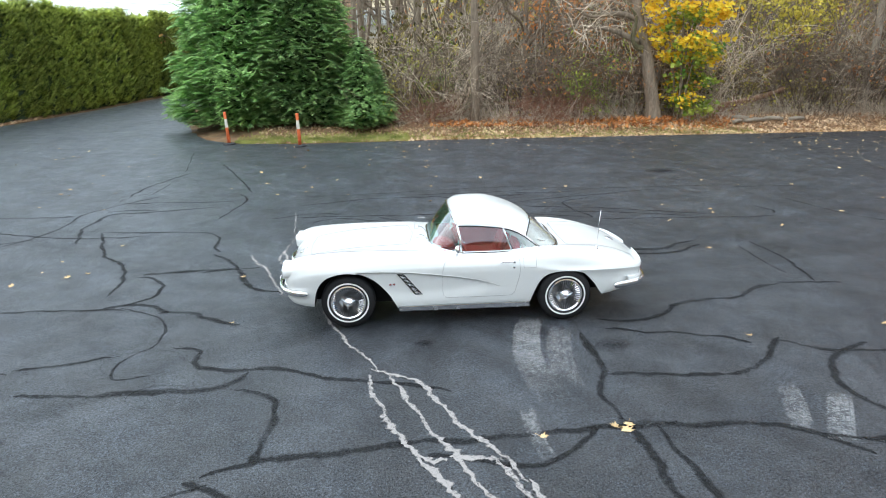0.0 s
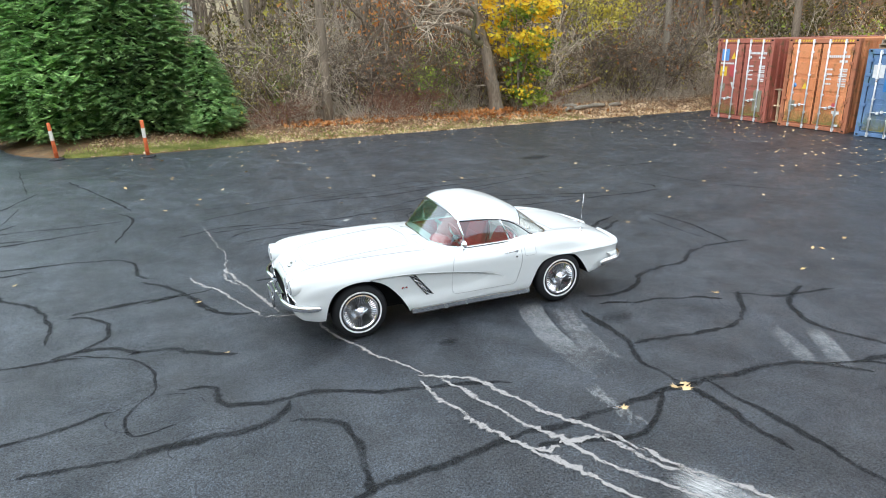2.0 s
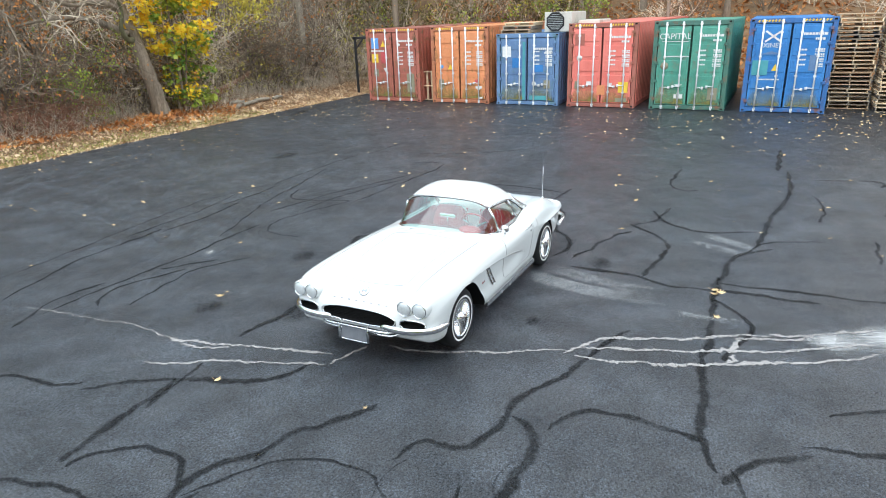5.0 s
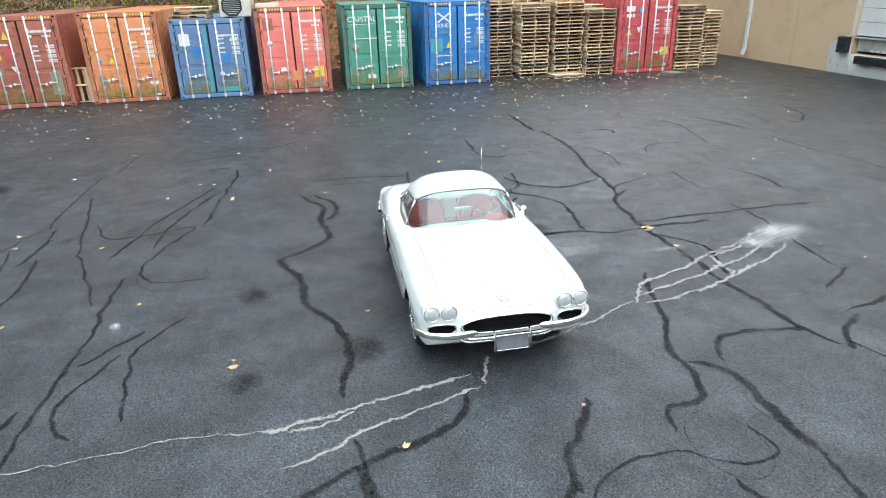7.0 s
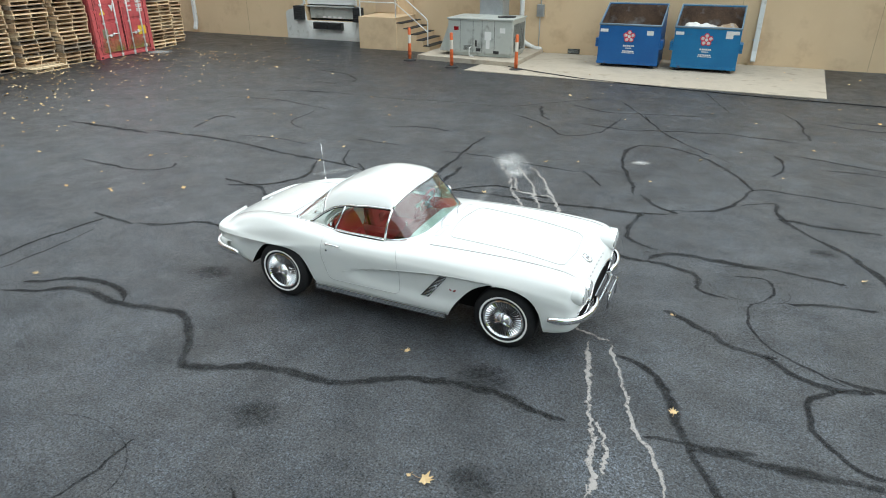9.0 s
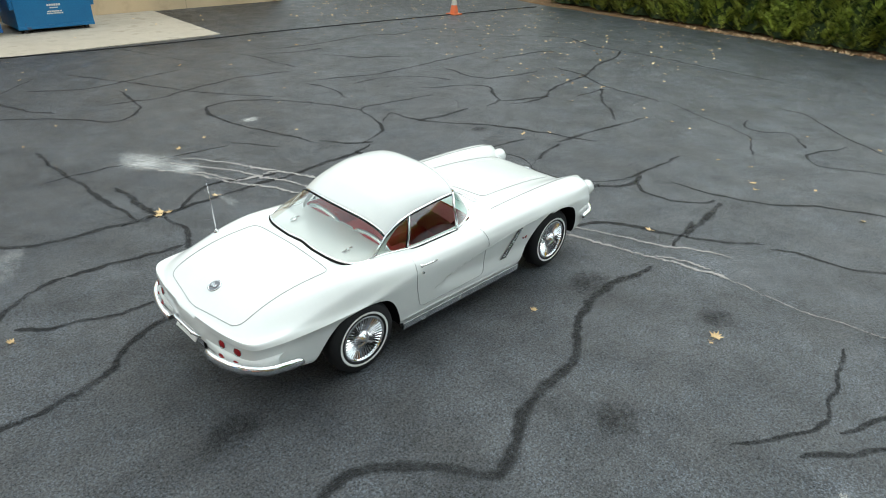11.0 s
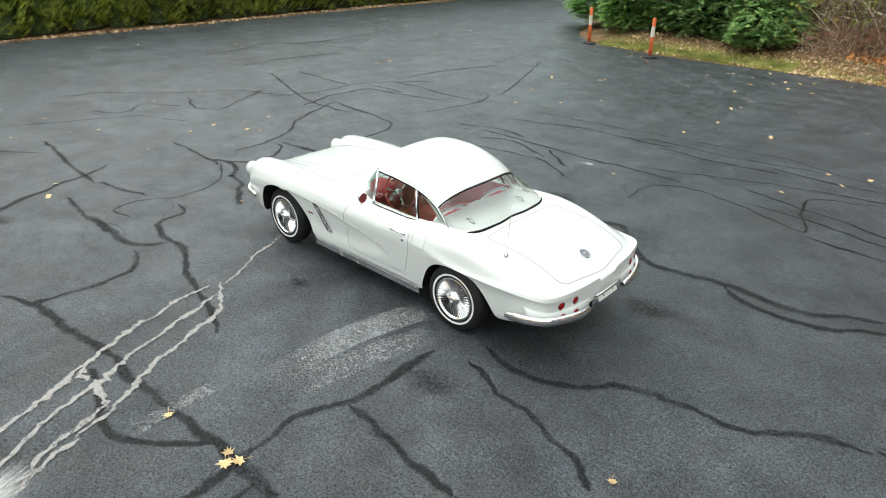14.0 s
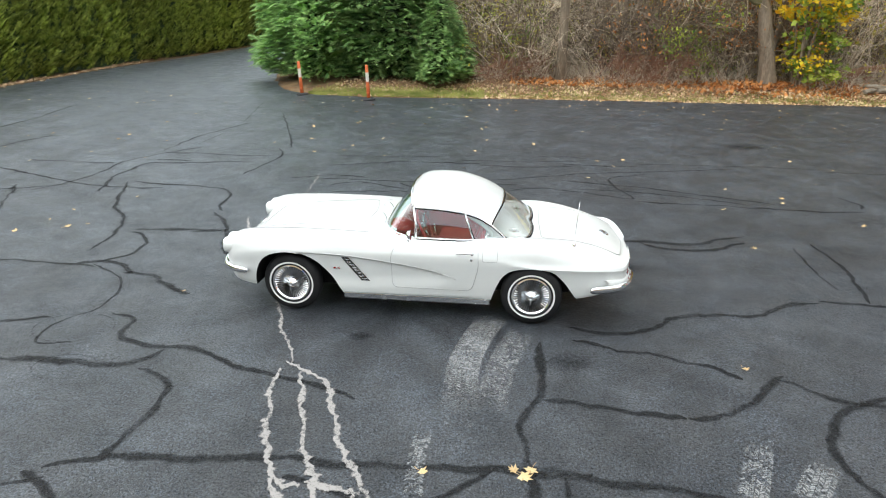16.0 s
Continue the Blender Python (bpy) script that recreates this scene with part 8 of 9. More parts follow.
# undergrowth of dead stalks and brush heaps along the edge
verts, faces = [], []
for _ in range(2600):
    x = rng.uniform(-0.8, 23)
    y = 16.0 + abs(rng.normal(0, 1.3)) + 0.4 * math.sin(x)
    if abs(x - 9.0) < 0.8 and y < 16.8:
        continue
    branch(rng, verts, faces, np.array((x, y, ground_h(x, y) - 0.02)), np.array((rng.normal(0, 0.6), rng.normal(0, 0.5), 1)), rng.uniform(0.3, 1.3), rng.uniform(0.004, 0.009), 0)
tagged(soup("dead_stalks", verts, faces, M_TWIG), "tangle of dead stalks and fallen sticks", "undergrowth", kind="stuff")
verts, faces = [], []
for cx, cy, n, hh in ((5.6, 16.6, 170, 0.9), (4.7, 16.4, 90, 0.5), (11.6, 16.6, 60, 0.5), (0.3, 16.3, 110, 0.6)):
    for _ in range(n):
        p = np.array((cx + rng.normal(0, 0.6), cy + rng.normal(0, 0.35), 0))
        p[2] = ground_h(p[0], p[1]) + rng.uniform(0, hh)
        branch(rng, verts, faces, p, np.array((rng.normal(0, 1), rng.normal(0, 0.6), rng.normal(0.1, 0.35))), rng.uniform(0.4, 1.1), rng.uniform(0.006, 0.014), 1, 0.5, 0.03, 2)
tagged(soup("brush_heap", verts, faces, M_TWIGRED), "heap of cut reddish brushwood", "brushwood", kind="stuff")
# fallen log
bm = bmesh.new()
q = catmull([(11.2, 17.0, 0.45), (12.4, 17.1, 0.72), (13.6, 17.3, 0.95), (14.8, 17.6, 1.25)], 5)
tube(bm, q, 0.14, 10, taper=[0.17 - 0.006 * i for i in range(len(q))])
for v in bm.verts:
    v.co += Vector((noise.noise(v.co * 5), noise.noise(v.co * 5 + Vector((3, 0, 0))), noise.noise(v.co * 5 + Vector((0, 3, 0))))) * 0.05
tagged(part("fallen_log", bm, material("rotten_wood", (0.14, 0.07, 0.04), (0.30, 0.17, 0.10), 5, 0.95, 0, 0.9, 30), smooth=60), "rotten reddish-brown fallen log in the brush", "log")
for k, (x, y, ln, a) in enumerate(((12.6, 15.6, 0.9, 8), (13.4, 15.75, 0.7, -20), (11.9, 15.5, 0.5, 30), (14.3, 15.7, 0.6, 5), (12.2, 15.9, 0.6, -35))):
    bm = bmesh.new()
    d = Vector((math.cos(radians(a)), math.sin(radians(a)), 0.02)) * ln / 2
    tube(bm, [Vector((x, y, ground_h(x, y) + 0.07)) - d, Vector((x, y, ground_h(x, y) + 0.09)), Vector((x, y, ground_h(x, y) + 0.07)) + d], 0.07, 8, taper=[0.07, 0.085, 0.06])
    tagged(part("log_piece", bm, M_BARKPALE), "short weathered log on the leaf bed", "log", "short logs")


# ---- fallen leaves and grass ----
def lying_leaves(name, places, size, mt, label, z_at, flat=0.25, seed=1):
    rng = np.random.default_rng(seed)
    lv, lf = [], []
    for x, y in places:
        a0, s = rng.uniform(0, 6.28), size * rng.uniform(0.55, 1.3)
        tx, ty = rng.normal(0, flat, 2)
        z = z_at(x, y) + 0.006 + s * 0.25 * (abs(tx) + abs(ty))
        i = len(lv)
        for a, rr in ((0, 1.0), (0.65, 0.5), (1.2, 0.9), (2.1, 0.5), (3.14, 0.65), (-2.1, 0.5), (-1.2, 0.9), (-0.65, 0.5)):
            px, py = s * rr * math.cos(a), s * rr * math.sin(a)
            qx, qy = px * math.cos(a0) - py * math.sin(a0), px * math.sin(a0) + py * math.cos(a0)
            lv.append((x + qx, y + qy, z + tx * qx + ty * qy + (0.15 * s if rr > 0.85 else 0)))
        lf.append(tuple(range(i, i + 8)))
    return tagged(soup(name, lv, lf, mt), label, "leaves", kind="stuff")


rng = np.random.default_rng(31)
bed = [(rng.uniform(-5.5, 24), 14.0 + abs(rng.normal(0, 1.3))) for _ in range(13000)]
bed += [(rng.uniform(3, 19), 14.3 + abs(rng.normal(0.9, 0.5))) for _ in range(3500)]
lying_leaves("leaf_bed", bed, 0.042, M_FALLEN, "thick layer of tan and orange fallen leaves", lambda x, y: max(ground_h(x, y), 0.0), 0.5, 2)
pale = [(rng.uniform(-2, 22), 14.05 + abs(rng.normal(0, 0.6))) for _ in range(3600)]
lying_leaves("pale_leaf_bed", pale, 0.040, M_FALLENYEL, "pale straw-coloured leaves along the asphalt edge", lambda x, y: max(ground_h(x, y), 0.0) + 0.004, 0.4, 9)
slope = [(rng.uniform(23.5, 40), rng.uniform(-14, 18)) for _ in range(9000)]
lying_leaves("slope_leaves", slope, 0.13, M_RUSTLEAF, "rust-brown leaf litter on the wooded slope", lambda x, y: ground_h(x, y), 0.6, 12)
foot = [(rng.uniform(0.5, 13), 15.6 + abs(rng.normal(0, 0.55))) for _ in range(900)] + [(9.2 + rng.normal(0, 1.6), 15.7 + rng.normal(0, 0.5)) for _ in range(700)]
foot = [(x, y) for x, y in foot if y > 14.6]
lying_leaves("rust_leaf_litter", foot, 0.075, M_RUSTLEAF, "orange-brown leaf litter under the trees", lambda x, y: ground_h(x, y), 0.5, 13)
rim = [(-17.75 + rng.normal(0, 0.16) + 0.02 * y, y) for y in rng.uniform(-8, 26, 2600)]
lying_leaves("hedge_leaf_strip", rim, 0.055, M_FALLEN, "strip of brown leaves at the foot of the hedge", lambda x, y: max(ground_h(x, y), 0.0), 0.4, 3)
lot = [(rng.uniform(-17, 16.5), rng.uniform(-17, 14)) for _ in range(420)]
lot += [(16.2 - abs(rng.normal(0, 2.6)), rng.uniform(-13, 13)) for _ in range(800)]
lot += [(rng.uniform(-6, 18), 13.9 - abs(rng.normal(0, 2.2))) for _ in range(170)]
lot += [(rng.uniform(-17, -8), rng.uniform(-17, -3)) for _ in range(520)]
lot += [(17.2 + rng.normal(0, 0.7), rng.uniform(-13, -4)) for _ in range(420)]
lot = [(x, y) for x, y in lot if not (abs(x) < 2.6 and abs(y) < 1.1) and not (y < -17.3)]
lot = [(x, y) for x, y in lot if math.hypot(x, y) >= 5.0]
lying_leaves("scattered_leaves", lot, 0.045, M_FALLENYEL, "small yellow and tan leaves scattered over the asphalt", lambda x, y: 0.022 if (y < -13 and -4.8 < x < 5.2) else 0.0, 0.2, 4)
lawn = [(rng.uniform(-13.4, -9.9), rng.uniform(-27, -18.5)) for _ in range(520)]
lying_leaves("lawn_leaves", lawn, 0.05, M_FALLEN, "brown leaves on the lawn corner", lambda x, y: 0.03, 0.3, 5)

# the larger single leaves near the car
for k, (x, y, s) in enumerate(((-1.40, 2.62, 0.085), (-2.93, 1.07, 0.055), (-0.49, 1.23, 0.05), (-1.28, 2.63, 0.03), (-5.48, 1.27, 0.07), (-5.25, 1.41, 0.05), (3.25, -1.42, 0.05), (4.28, 1.71, 0.05), (0.51, -3.15, 0.055), (1.24, -3.11, 0.085),
                               (1.30, -3.03, 0.07), (1.18, -3.05, 0.06), (7.84, 3.66, 0.06), (8.29, 6.04, 0.055), (-3.80, 7.52, 0.06), (0.10, 10.05, 0.05), (0.26, 3.93, 0.045), (-2.7, -0.55, 0.03))):
    rng = np.random.default_rng(200 + k)
    bm = bmesh.new()
    c = bm.verts.new((0, 0, 0.006))
    ringv = []
    for a, rr in ((0, 1.0), (0.25, 0.55), (0.55, 0.85), (0.85, 0.45), (1.25, 0.9), (1.7, 0.45), (2.2, 0.6), (3.14, 0.25), (-2.2, 0.6), (-1.7, 0.45), (-1.25, 0.9), (-0.85, 0.45), (-0.55, 0.85), (-0.25, 0.55)):
        ringv.append(bm.verts.new((s * rr * math.cos(a), s * rr * math.sin(a), 0.004 + (0.25 * s if rr > 0.7 else 0.03 * s) * rng.uniform(0.5, 1.5))))
    for i in range(len(ringv)):
        bm.faces.new((c, ringv[i], ringv[(i + 1) % len(ringv)]))
    tube(bm, [(-0.2 * s, 0, 0.005), (-0.7 * s, 0.05 * s, 0.006), (-1.2 * s, 0.2 * s, 0.012)], 0.002, 4)
    ob = part("fallen_leaf", bm, M_FALLENYEL)
    ob.matrix_world = pose(x, y, 0.002, 0, 0, rng.uniform(0, 360))
    tagged(ob, "single yellow-tan maple leaf lying on the asphalt", "leaf", "single fallen leaves")

# short grass on the bed
rng = np.random.default_rng(51)
verts, faces = [], []
for k in range(16000):
    if k < 12500:
        x, y = rng.uniform(-6.2, -0.3), 14.05 + abs(rng.normal(0, 0.45))
        if x < island_edge(y) + 0.2:
            continue
    else:
        x, y = rng.uniform(-0.3, 12), 14.15 + abs(rng.normal(0.2, 0.5))
    z = max(ground_h(x, y), -0.02)
    h, a = rng.uniform(0.04, 0.11), rng.uniform(0, 6.28)
    i = len(verts)
    verts += [(x - 0.010, y, z), (x + 0.010, y, z), (x + h * 0.5 * math.cos(a), y + h * 0.5 * math.sin(a), z + h)]
    faces.append((i, i + 1, i + 2))
tagged(soup("verge_grass", verts, faces, M_GRASS), "thin green and straw-coloured verge grass", "grass", kind="stuff")

# ---- distance: a pale house, wires ----
hs = thing("house", pose(-2.6, 66, 3.0), "far white house behind the trees", "house")
bm = bmesh.new()
box(bm, (0, 0, 0.2), (4.4, 4, 3.4))
part("wall", bm, M_WHITE, hs)
bm = bmesh.new()
q = [[bm.verts.new((x, y, z)) for y, z in ((-2.4, 1.85), (0, 3.4), (2.4, 1.85))] for x in (-2.5, 2.5)]
bm.faces.new((q[0][0], q[0][1], q[1][1], q[1][0])), bm.faces.new((q[0][1], q[0][2], q[1][2], q[1][1])), bm.faces.new(q[0]), bm.faces.new(q[1])
part("roof", bm, M_GREYMETAL, hs)
for x in (-1.2, 1.2):
    bm = bmesh.new()
    box(bm, (x, -2.01, 0.9), (0.7, 0.06, 0.9))
    part("window", bm, M_DARK, hs)
pl = thing("utility_pole", pose(-12, 46, 0), "wooden utility pole with wires", "utility pole")
bm = bmesh.new()
tube(bm, [(0, 0, -0.2), (0, 0, 9)], 0.14, 8)
box(bm, (0, 0, 8.4), (2.2, 0.1, 0.12))
part("pole", bm, M_BARK, pl)
for k in range(3):
    bm = bmesh.new()
    tube(bm, [(-34 + 2.6 * j, -0.1 * k, 7.0 - 0.45 * k + 0.0025 * (2.6 * j - 34) ** 2 - 0.6) for j in range(27)], 0.012, 4)
    part("wire", bm, M_DARK, pl)

# ---- marks on the asphalt ----
CRACKS = [0]
asphalt = bpy.data.objects["asphalt_lot"]


def crack(kind, width, pts):
    """A ribbon of sealer, or of bare broken edge, through the given turning points."""
    CRACKS[0] += 1
    k = CRACKS[0]
    pale = kind == "white"
    line = catmull([(x, y, 0) for x, y in pts], 10)
    fine = []
    for a, b in zip(line, line[1:]):
        n = max(1, int((b - a).length / (0.03 if pale else 0.06)))
        fine += [a.lerp(b, i / n) for i in range(n)]
    fine.append(line[-1])
    rnd_ = random.Random(k)
    rows = []
    m = len(fine)
    for i, p in enumerate(fine):
        d = fine[min(i + 1, m - 1)] - fine[max(i - 1, 0)]
        s = Vector((-d.y, d.x, 0)).normalized()
        wob = 0.045 * noise.noise((p.x * 3.5, p.y * 3.5, k)) + 0.02 * noise.noise((p.x * 11, p.y * 11, k))
        q = p + s * wob * (0.06 if kind == "tyre" else 1.0)
        end = min(1.0, 8.0 * min(i, m - 1 - i) / m + 0.25)
        w = width * (0.72 if pale else 0.52) * end * (0.80 + 0.35 * noise.noise((p.x * 2.2, p.y * 2.2, k + 40)) + 0.35 * noise.noise((p.x * 9, p.y * 9, k)))
        l, r = max(w, 0.006), max(w * (1 + 0.3 * noise.noise((p.x * 6, p.y * 6, k + 7))), 0.006)
        if pale:
            q += s * rnd_.uniform(-0.012, 0.012)
            l, r = l * rnd_.uniform(0.40, 2.4), r * rnd_.uniform(0.40, 2.4)
        l, r = (l, r) if pale else (l * 1.3, r * 1.3)
        z = (0.0055 if pale else 0.0025) + 0.00002 * k
        rows.append([(*(q + s * l).to_2d(), z - 0.002), (*(q + s * l * 0.4).to_2d(), z), (*(q - s * r * 0.4).to_2d(), z), (*(q - s * r).to_2d(), z - 0.002)])
    bm = bmesh.new()
    lay = bm.verts.layers.float.new("rim")
    for row in grid(bm, rows):
        row[0][lay] = row[-1][lay] = -0.26
    ob = part({"white": "pale_crack", "seal": "sealed_crack", "tyre": "tyre_track"}[kind], bm, {"white": M_CRACKW, "seal": M_SEAL, "tyre": M_TYRE}[kind])
    if kind == "tyre":
        tagged(ob, "thin dark curved tyre track on the asphalt", "tyre mark", "tyre tracks on the asphalt", "structure")
    else:
        tagged(ob, "raw pale crack broken through the asphalt" if pale else "black crack sealer line winding over the asphalt", "crack", "cracks in the asphalt", "structure")


def mark(name, centre, size, turn, mt, label, fade=0.35, z=0.0030):
    """A flat rubbed or spilt mark with a soft rim."""
    nx, ny = 24, 16
    bm = bmesh.new()
    lay = bm.verts.layers.float.new("rim")
    vs = []
    for i in range(nx + 1):
        row = []
        for j in range(ny + 1):
            u, v = 2 * i / nx - 1, 2 * j / ny - 1
            p = bm.verts.new((u * size[0] / 2, v * size[1] / 2, 0))
            r = max(abs(u), abs(v)) if fade < 0.3 else math.hypot(u, v)
            p[lay] = -0.5 * smoothstep(1 - 2 * fade, 1.0, r)
            row.append(p)
        vs.append(row)
    for i in range(nx):
        for j in range(ny):
            bm.faces.new((vs[i][j], vs[i + 1][j], vs[i + 1][j + 1], vs[i][j + 1]))
    ob = part(name, bm, mt)
    ob.matrix_world = pose(*centre, z, 0, 0, turn)
    tagged(ob, label, "ground mark", "marks on the asphalt", "structure")


M_SCUFF = worn("grey_tyre_scuff", (0.40, 0.41, 0.41), (0.28, 0.53), 14, 0.70, 0.9, patchy=0.3)
M_SCUFFW = worn("pale_scrape", (0.56, 0.56, 0.54), (0.40, 0.58), 10, 0.92, 0.9, (0.5, 2.0, 1))
M_STREAK = worn("pale_streaked_scrape", (0.52, 0.52, 0.51), (0.34, 0.58), 9, 0.88, 0.9, (0.35, 3.6, 1), patchy=0.35)
M_OIL = worn("dark_damp_spot", (0.016, 0.017, 0.019), (0.30, 0.62), 3, 0.75, 0.55)
S_, P_, D_ = "pale grey tyre scuff on the asphalt", "rough pale scraped area on the asphalt", "dark damp stain on the asphalt"


def tread(path, width, ribs, label, gap=0.0):
    """A rubbed tyre print: ribs of short slanted blocks along a bent line, thinning out to both ends."""
    line = catmull([(x, y, 0) for x, y in path], 10)
    length = sum((q - p).length for p, q in zip(line, line[1:]))
    rnd_ = random.Random(int(1000 * abs(path[0][0])) + ribs)
    bm = bmesh.new()
    lay = bm.verts.layers.float.new("rim")
    count = int(length / 0.023)
    for i in range(count):
        f = (i + 0.5) / count * (len(line) - 1)
        k = min(int(f), len(line) - 2)
        p = line[k].lerp(line[k + 1], f - k)
        d = (line[k + 1] - line[k]).normalized()
        n = Vector((-d.y, d.x, 0))
        ends = -0.16 * (1 - smoothstep(0.0, 0.25, min(i, count - 1 - i) / count))
        for r in range(ribs):
            if rnd_.uniform(0, 1) < 0.05 + gap:
                continue
            v = (r + 0.5) / ribs - 0.5
            w, slant = width / ribs * 0.42, 0.011 * (1 if r % 2 else -1)
            c = p + n * (v * width + rnd_.uniform(-0.003, 0.003)) + d * rnd_.uniform(-0.004, 0.004)
            h = rnd_.uniform(0.0065, 0.0105)
            vs = [bm.verts.new((*(c + n * (w * sn) + d * (h * sd + slant * sn)).to_2d(), 0.0034)) for sn, sd in ((-1, -1), (1, -1), (1, 1), (-1, 1))]
            fade = ends - 0.10 * rnd_.uniform(0, 1) - 0.12 * max(0.0, noise.noise((c.x * 5, c.y * 5, 3)))
            for vert in vs:
                vert[lay] = fade
            bm.faces.new(vs)
    ob = part("tyre_scuff", bm, M_SCUFF)
    tagged(ob, label, "ground mark", "marks on the asphalt", "structure")


tread([(0.90, -0.72), (0.76, -1.15), (0.67, -1.75), (0.72, -2.60)], 0.31, 8, S_)
tread([(1.20, -1.00), (1.03, -1.60), (0.96, -2.35)], 0.27, 8, S_, 0.3)
tread([(0.46, -2.70), (0.45, -3.05), (0.50, -3.45)], 0.14, 4, S_, 0.15)
tread([(3.08, -2.42), (2.92, -2.85), (2.76, -3.25)], 0.20, 6, S_, 0.2)
tread([(3.44, -2.70), (3.22, -3.05), (2.98, -3.42)], 0.22, 6, S_, 0.1)
mark("scrape", (0.66, -4.85), (2.7, 1.55), 120, M_STREAK, P_, 0.48, 0.0036), mark("scrape", (0.36, -4.30), (1.4, 1.15), 118, M_STREAK, P_, 0.48, 0.0040)
mark("scrape", (-1.45, -5.75), (0.9, 0.7), 20, M_SCUFFW, P_, 0.45), mark("scrape", (-0.25, 4.06), (0.5, 0.35), 30, M_SCUFFW, P_, 0.45), mark("scrape", (17.2, -11.9), (2.2, 1.5), 10, M_SCUFF, P_, 0.4)
for x, y, a, b in ((0.2, 2.6, 0.75, 0.6), (-1.72, 2.5, 0.6, 0.55), (-1.35, 1.3, 0.8, 0.7), (-0.42, -1.28, 0.4, 0.3), (1.65, -1.5, 0.75, 0.5), (2.4, 0.8, 0.8, 0.6), (-4.2, -2.9, 0.6, 0.4), (6.0, 8.0, 1.6, 1.0), (12.5, 13.0, 2.6, 0.8)):
    mark("damp_spot", (x, y), (a * 1.4, b * 1.4), 20, M_OIL, D_, 0.45, 0.0021)
# round tyre tracks
for x, y, r, a0, a1 in ((-3.4, -1.5, 0.42, 0, 5.2), (3.2, 4.7, 0.75, 0.6, 5.0), (1.3, 3.7, 0.7, 1.5, 5.5), (-9.0, 6.5, 1.2, 0, 4.5), (-4.2, -4.6, 1.0, 0.4, 4.4), (7.5, 8.5, 0.9, 0, 4), (-3.0, -2.2, 0.30, 0.5, 6.0), (-8.0, -3.0, 1.3, 1, 5), (-1.8, -6.2, 1.1, 2, 6.0)):
    n = 14
    crack("tyre", 0.020, [(x + r * math.cos(a0 + (a1 - a0) * i / n), y + 0.7 * r * math.sin(a0 + (a1 - a0) * i / n)) for i in range(n + 1)])
# sealer lines
crack("seal", 0.09, [(1.39, -2.13), (1.81, -2.19), (2.26, -2.23), (2.56, -2.26)])
crack("seal", 0.07, [(1.70, -1.09), (2.09, -1.21), (2.53, -1.30), (2.96, -1.43), (3.20, -1.58)])
crack("seal", 0.09, [(1.27, -2.95), (1.21, -2.48), (1.38, -2.03), (1.36, -1.58), (1.38, -1.17)])
crack("seal", 0.1, [(-2.60, -0.62), (-2.97, -0.44), (-3.32, -0.18), (-3.70, -0.15)])
crack("seal", 0.09, [(1.67, -0.83), (2.10, -0.91), (2.51, -0.76), (2.84, -0.46), (3.32, -0.34), (3.79, -0.28), (4.08, -0.02), (4.48, 0.09)])
crack("seal", 0.07, [(-2.75, 1.46), (-3.20, 1.40), (-3.59, 1.33)])
crack("seal", 0.09, [(-2.28, 0.41), (-2.71, 0.59), (-2.90, 0.98), (-3.06, 1.41), (-3.30, 1.81), (-3.65, 2.17)])
crack("seal", 0.1, [(-2.25, -3.48), (-1.86, -3.30), (-1.41, -3.25), (-0.99, -3.20), (-0.58, -3.15), (-0.16, -3.14), (0.27, -3.12), (0.70, -3.09), (1.16, -3.05), (1.57, -3.03), (1.74, -3.04)])
crack("seal", 0.11, [(-2.26, -1.79), (-2.44, -2.10), (-2.88, -2.12), (-3.36, -2.14), (-3.69, -2.13)])
crack("seal", 0.07, [(-4.22, 0.11), (-3.96, 0.42), (-3.98, 0.84), (-4.27, 1.17), (-4.43, 1.17)])
crack("seal", 0.1, [(1.25, -2.91), (1.36, -3.37), (1.34, -3.78), (1.38, -4.20)])
crack("seal", 0.09, [(-0.19, -2.33), (-0.59, -2.20), (-1.02, -2.09), (-1.48, -1.98), (-1.89, -1.77), (-2.34, -1.74), (-2.77, -1.64), (-2.92, -1.26), (-3.20, -1.16)])
crack("seal", 0.09, [(0.92, -3.05), (1.36, -3.08), (1.79, -3.07), (2.22, -3.09), (2.65, -3.17), (2.98, -3.41), (3.14, -3.61)])
crack("seal", 0.12, [(4.29, 2.14), (3.90, 2.00), (3.51, 1.76), (3.11, 1.76), (2.70, 1.77), (2.27, 1.67), (1.88, 1.69), (1.57, 1.99), (1.26, 2.31), (0.83, 2.14), (0.44, 2.00), (0.03, 1.97), (-0.34, 1.85), (-0.68, 1.61), (-1.10, 1.49), (-1.56, 1.48), (-1.96, 1.56), (-2.15, 1.55)])
crack("seal", 0.09, [(-3.58, -0.15), (-4.00, 0.13), (-4.47, 0.07)])
crack("seal", 0.09, [(-2.30, -2.13), (-1.94, -2.30), (-1.83, -2.68), (-1.84, -3.10), (-1.86, -3.34)])
crack("seal", 0.08, [(2.78, 1.70), (3.18, 1.55), (3.58, 1.55), (3.97, 1.76), (4.21, 1.92)])
crack("seal", 0.08, [(-2.36, -3.50), (-1.99, -3.73), (-1.73, -4.11)])
crack("seal", 0.06, [(-4.66, -1.57), (-4.21, -1.47), (-3.78, -1.33)])
crack("seal", 0.04, [(-3.23, -1.77), (-3.56, -1.84), (-3.64, -1.47), (-3.43, -1.12), (-3.45, -0.70), (-3.62, -0.33), (-3.97, -0.10), (-4.26, 0.04)])
crack("seal", 0.08, [(3.54, -1.48), (3.29, -1.81), (2.98, -2.11), (2.57, -2.25)])
crack("seal", 0.05, [(-2.11, 3.49), (-1.66, 3.59), (-1.26, 3.65), (-0.85, 3.67), (-0.45, 3.49), (-0.20, 3.28)])
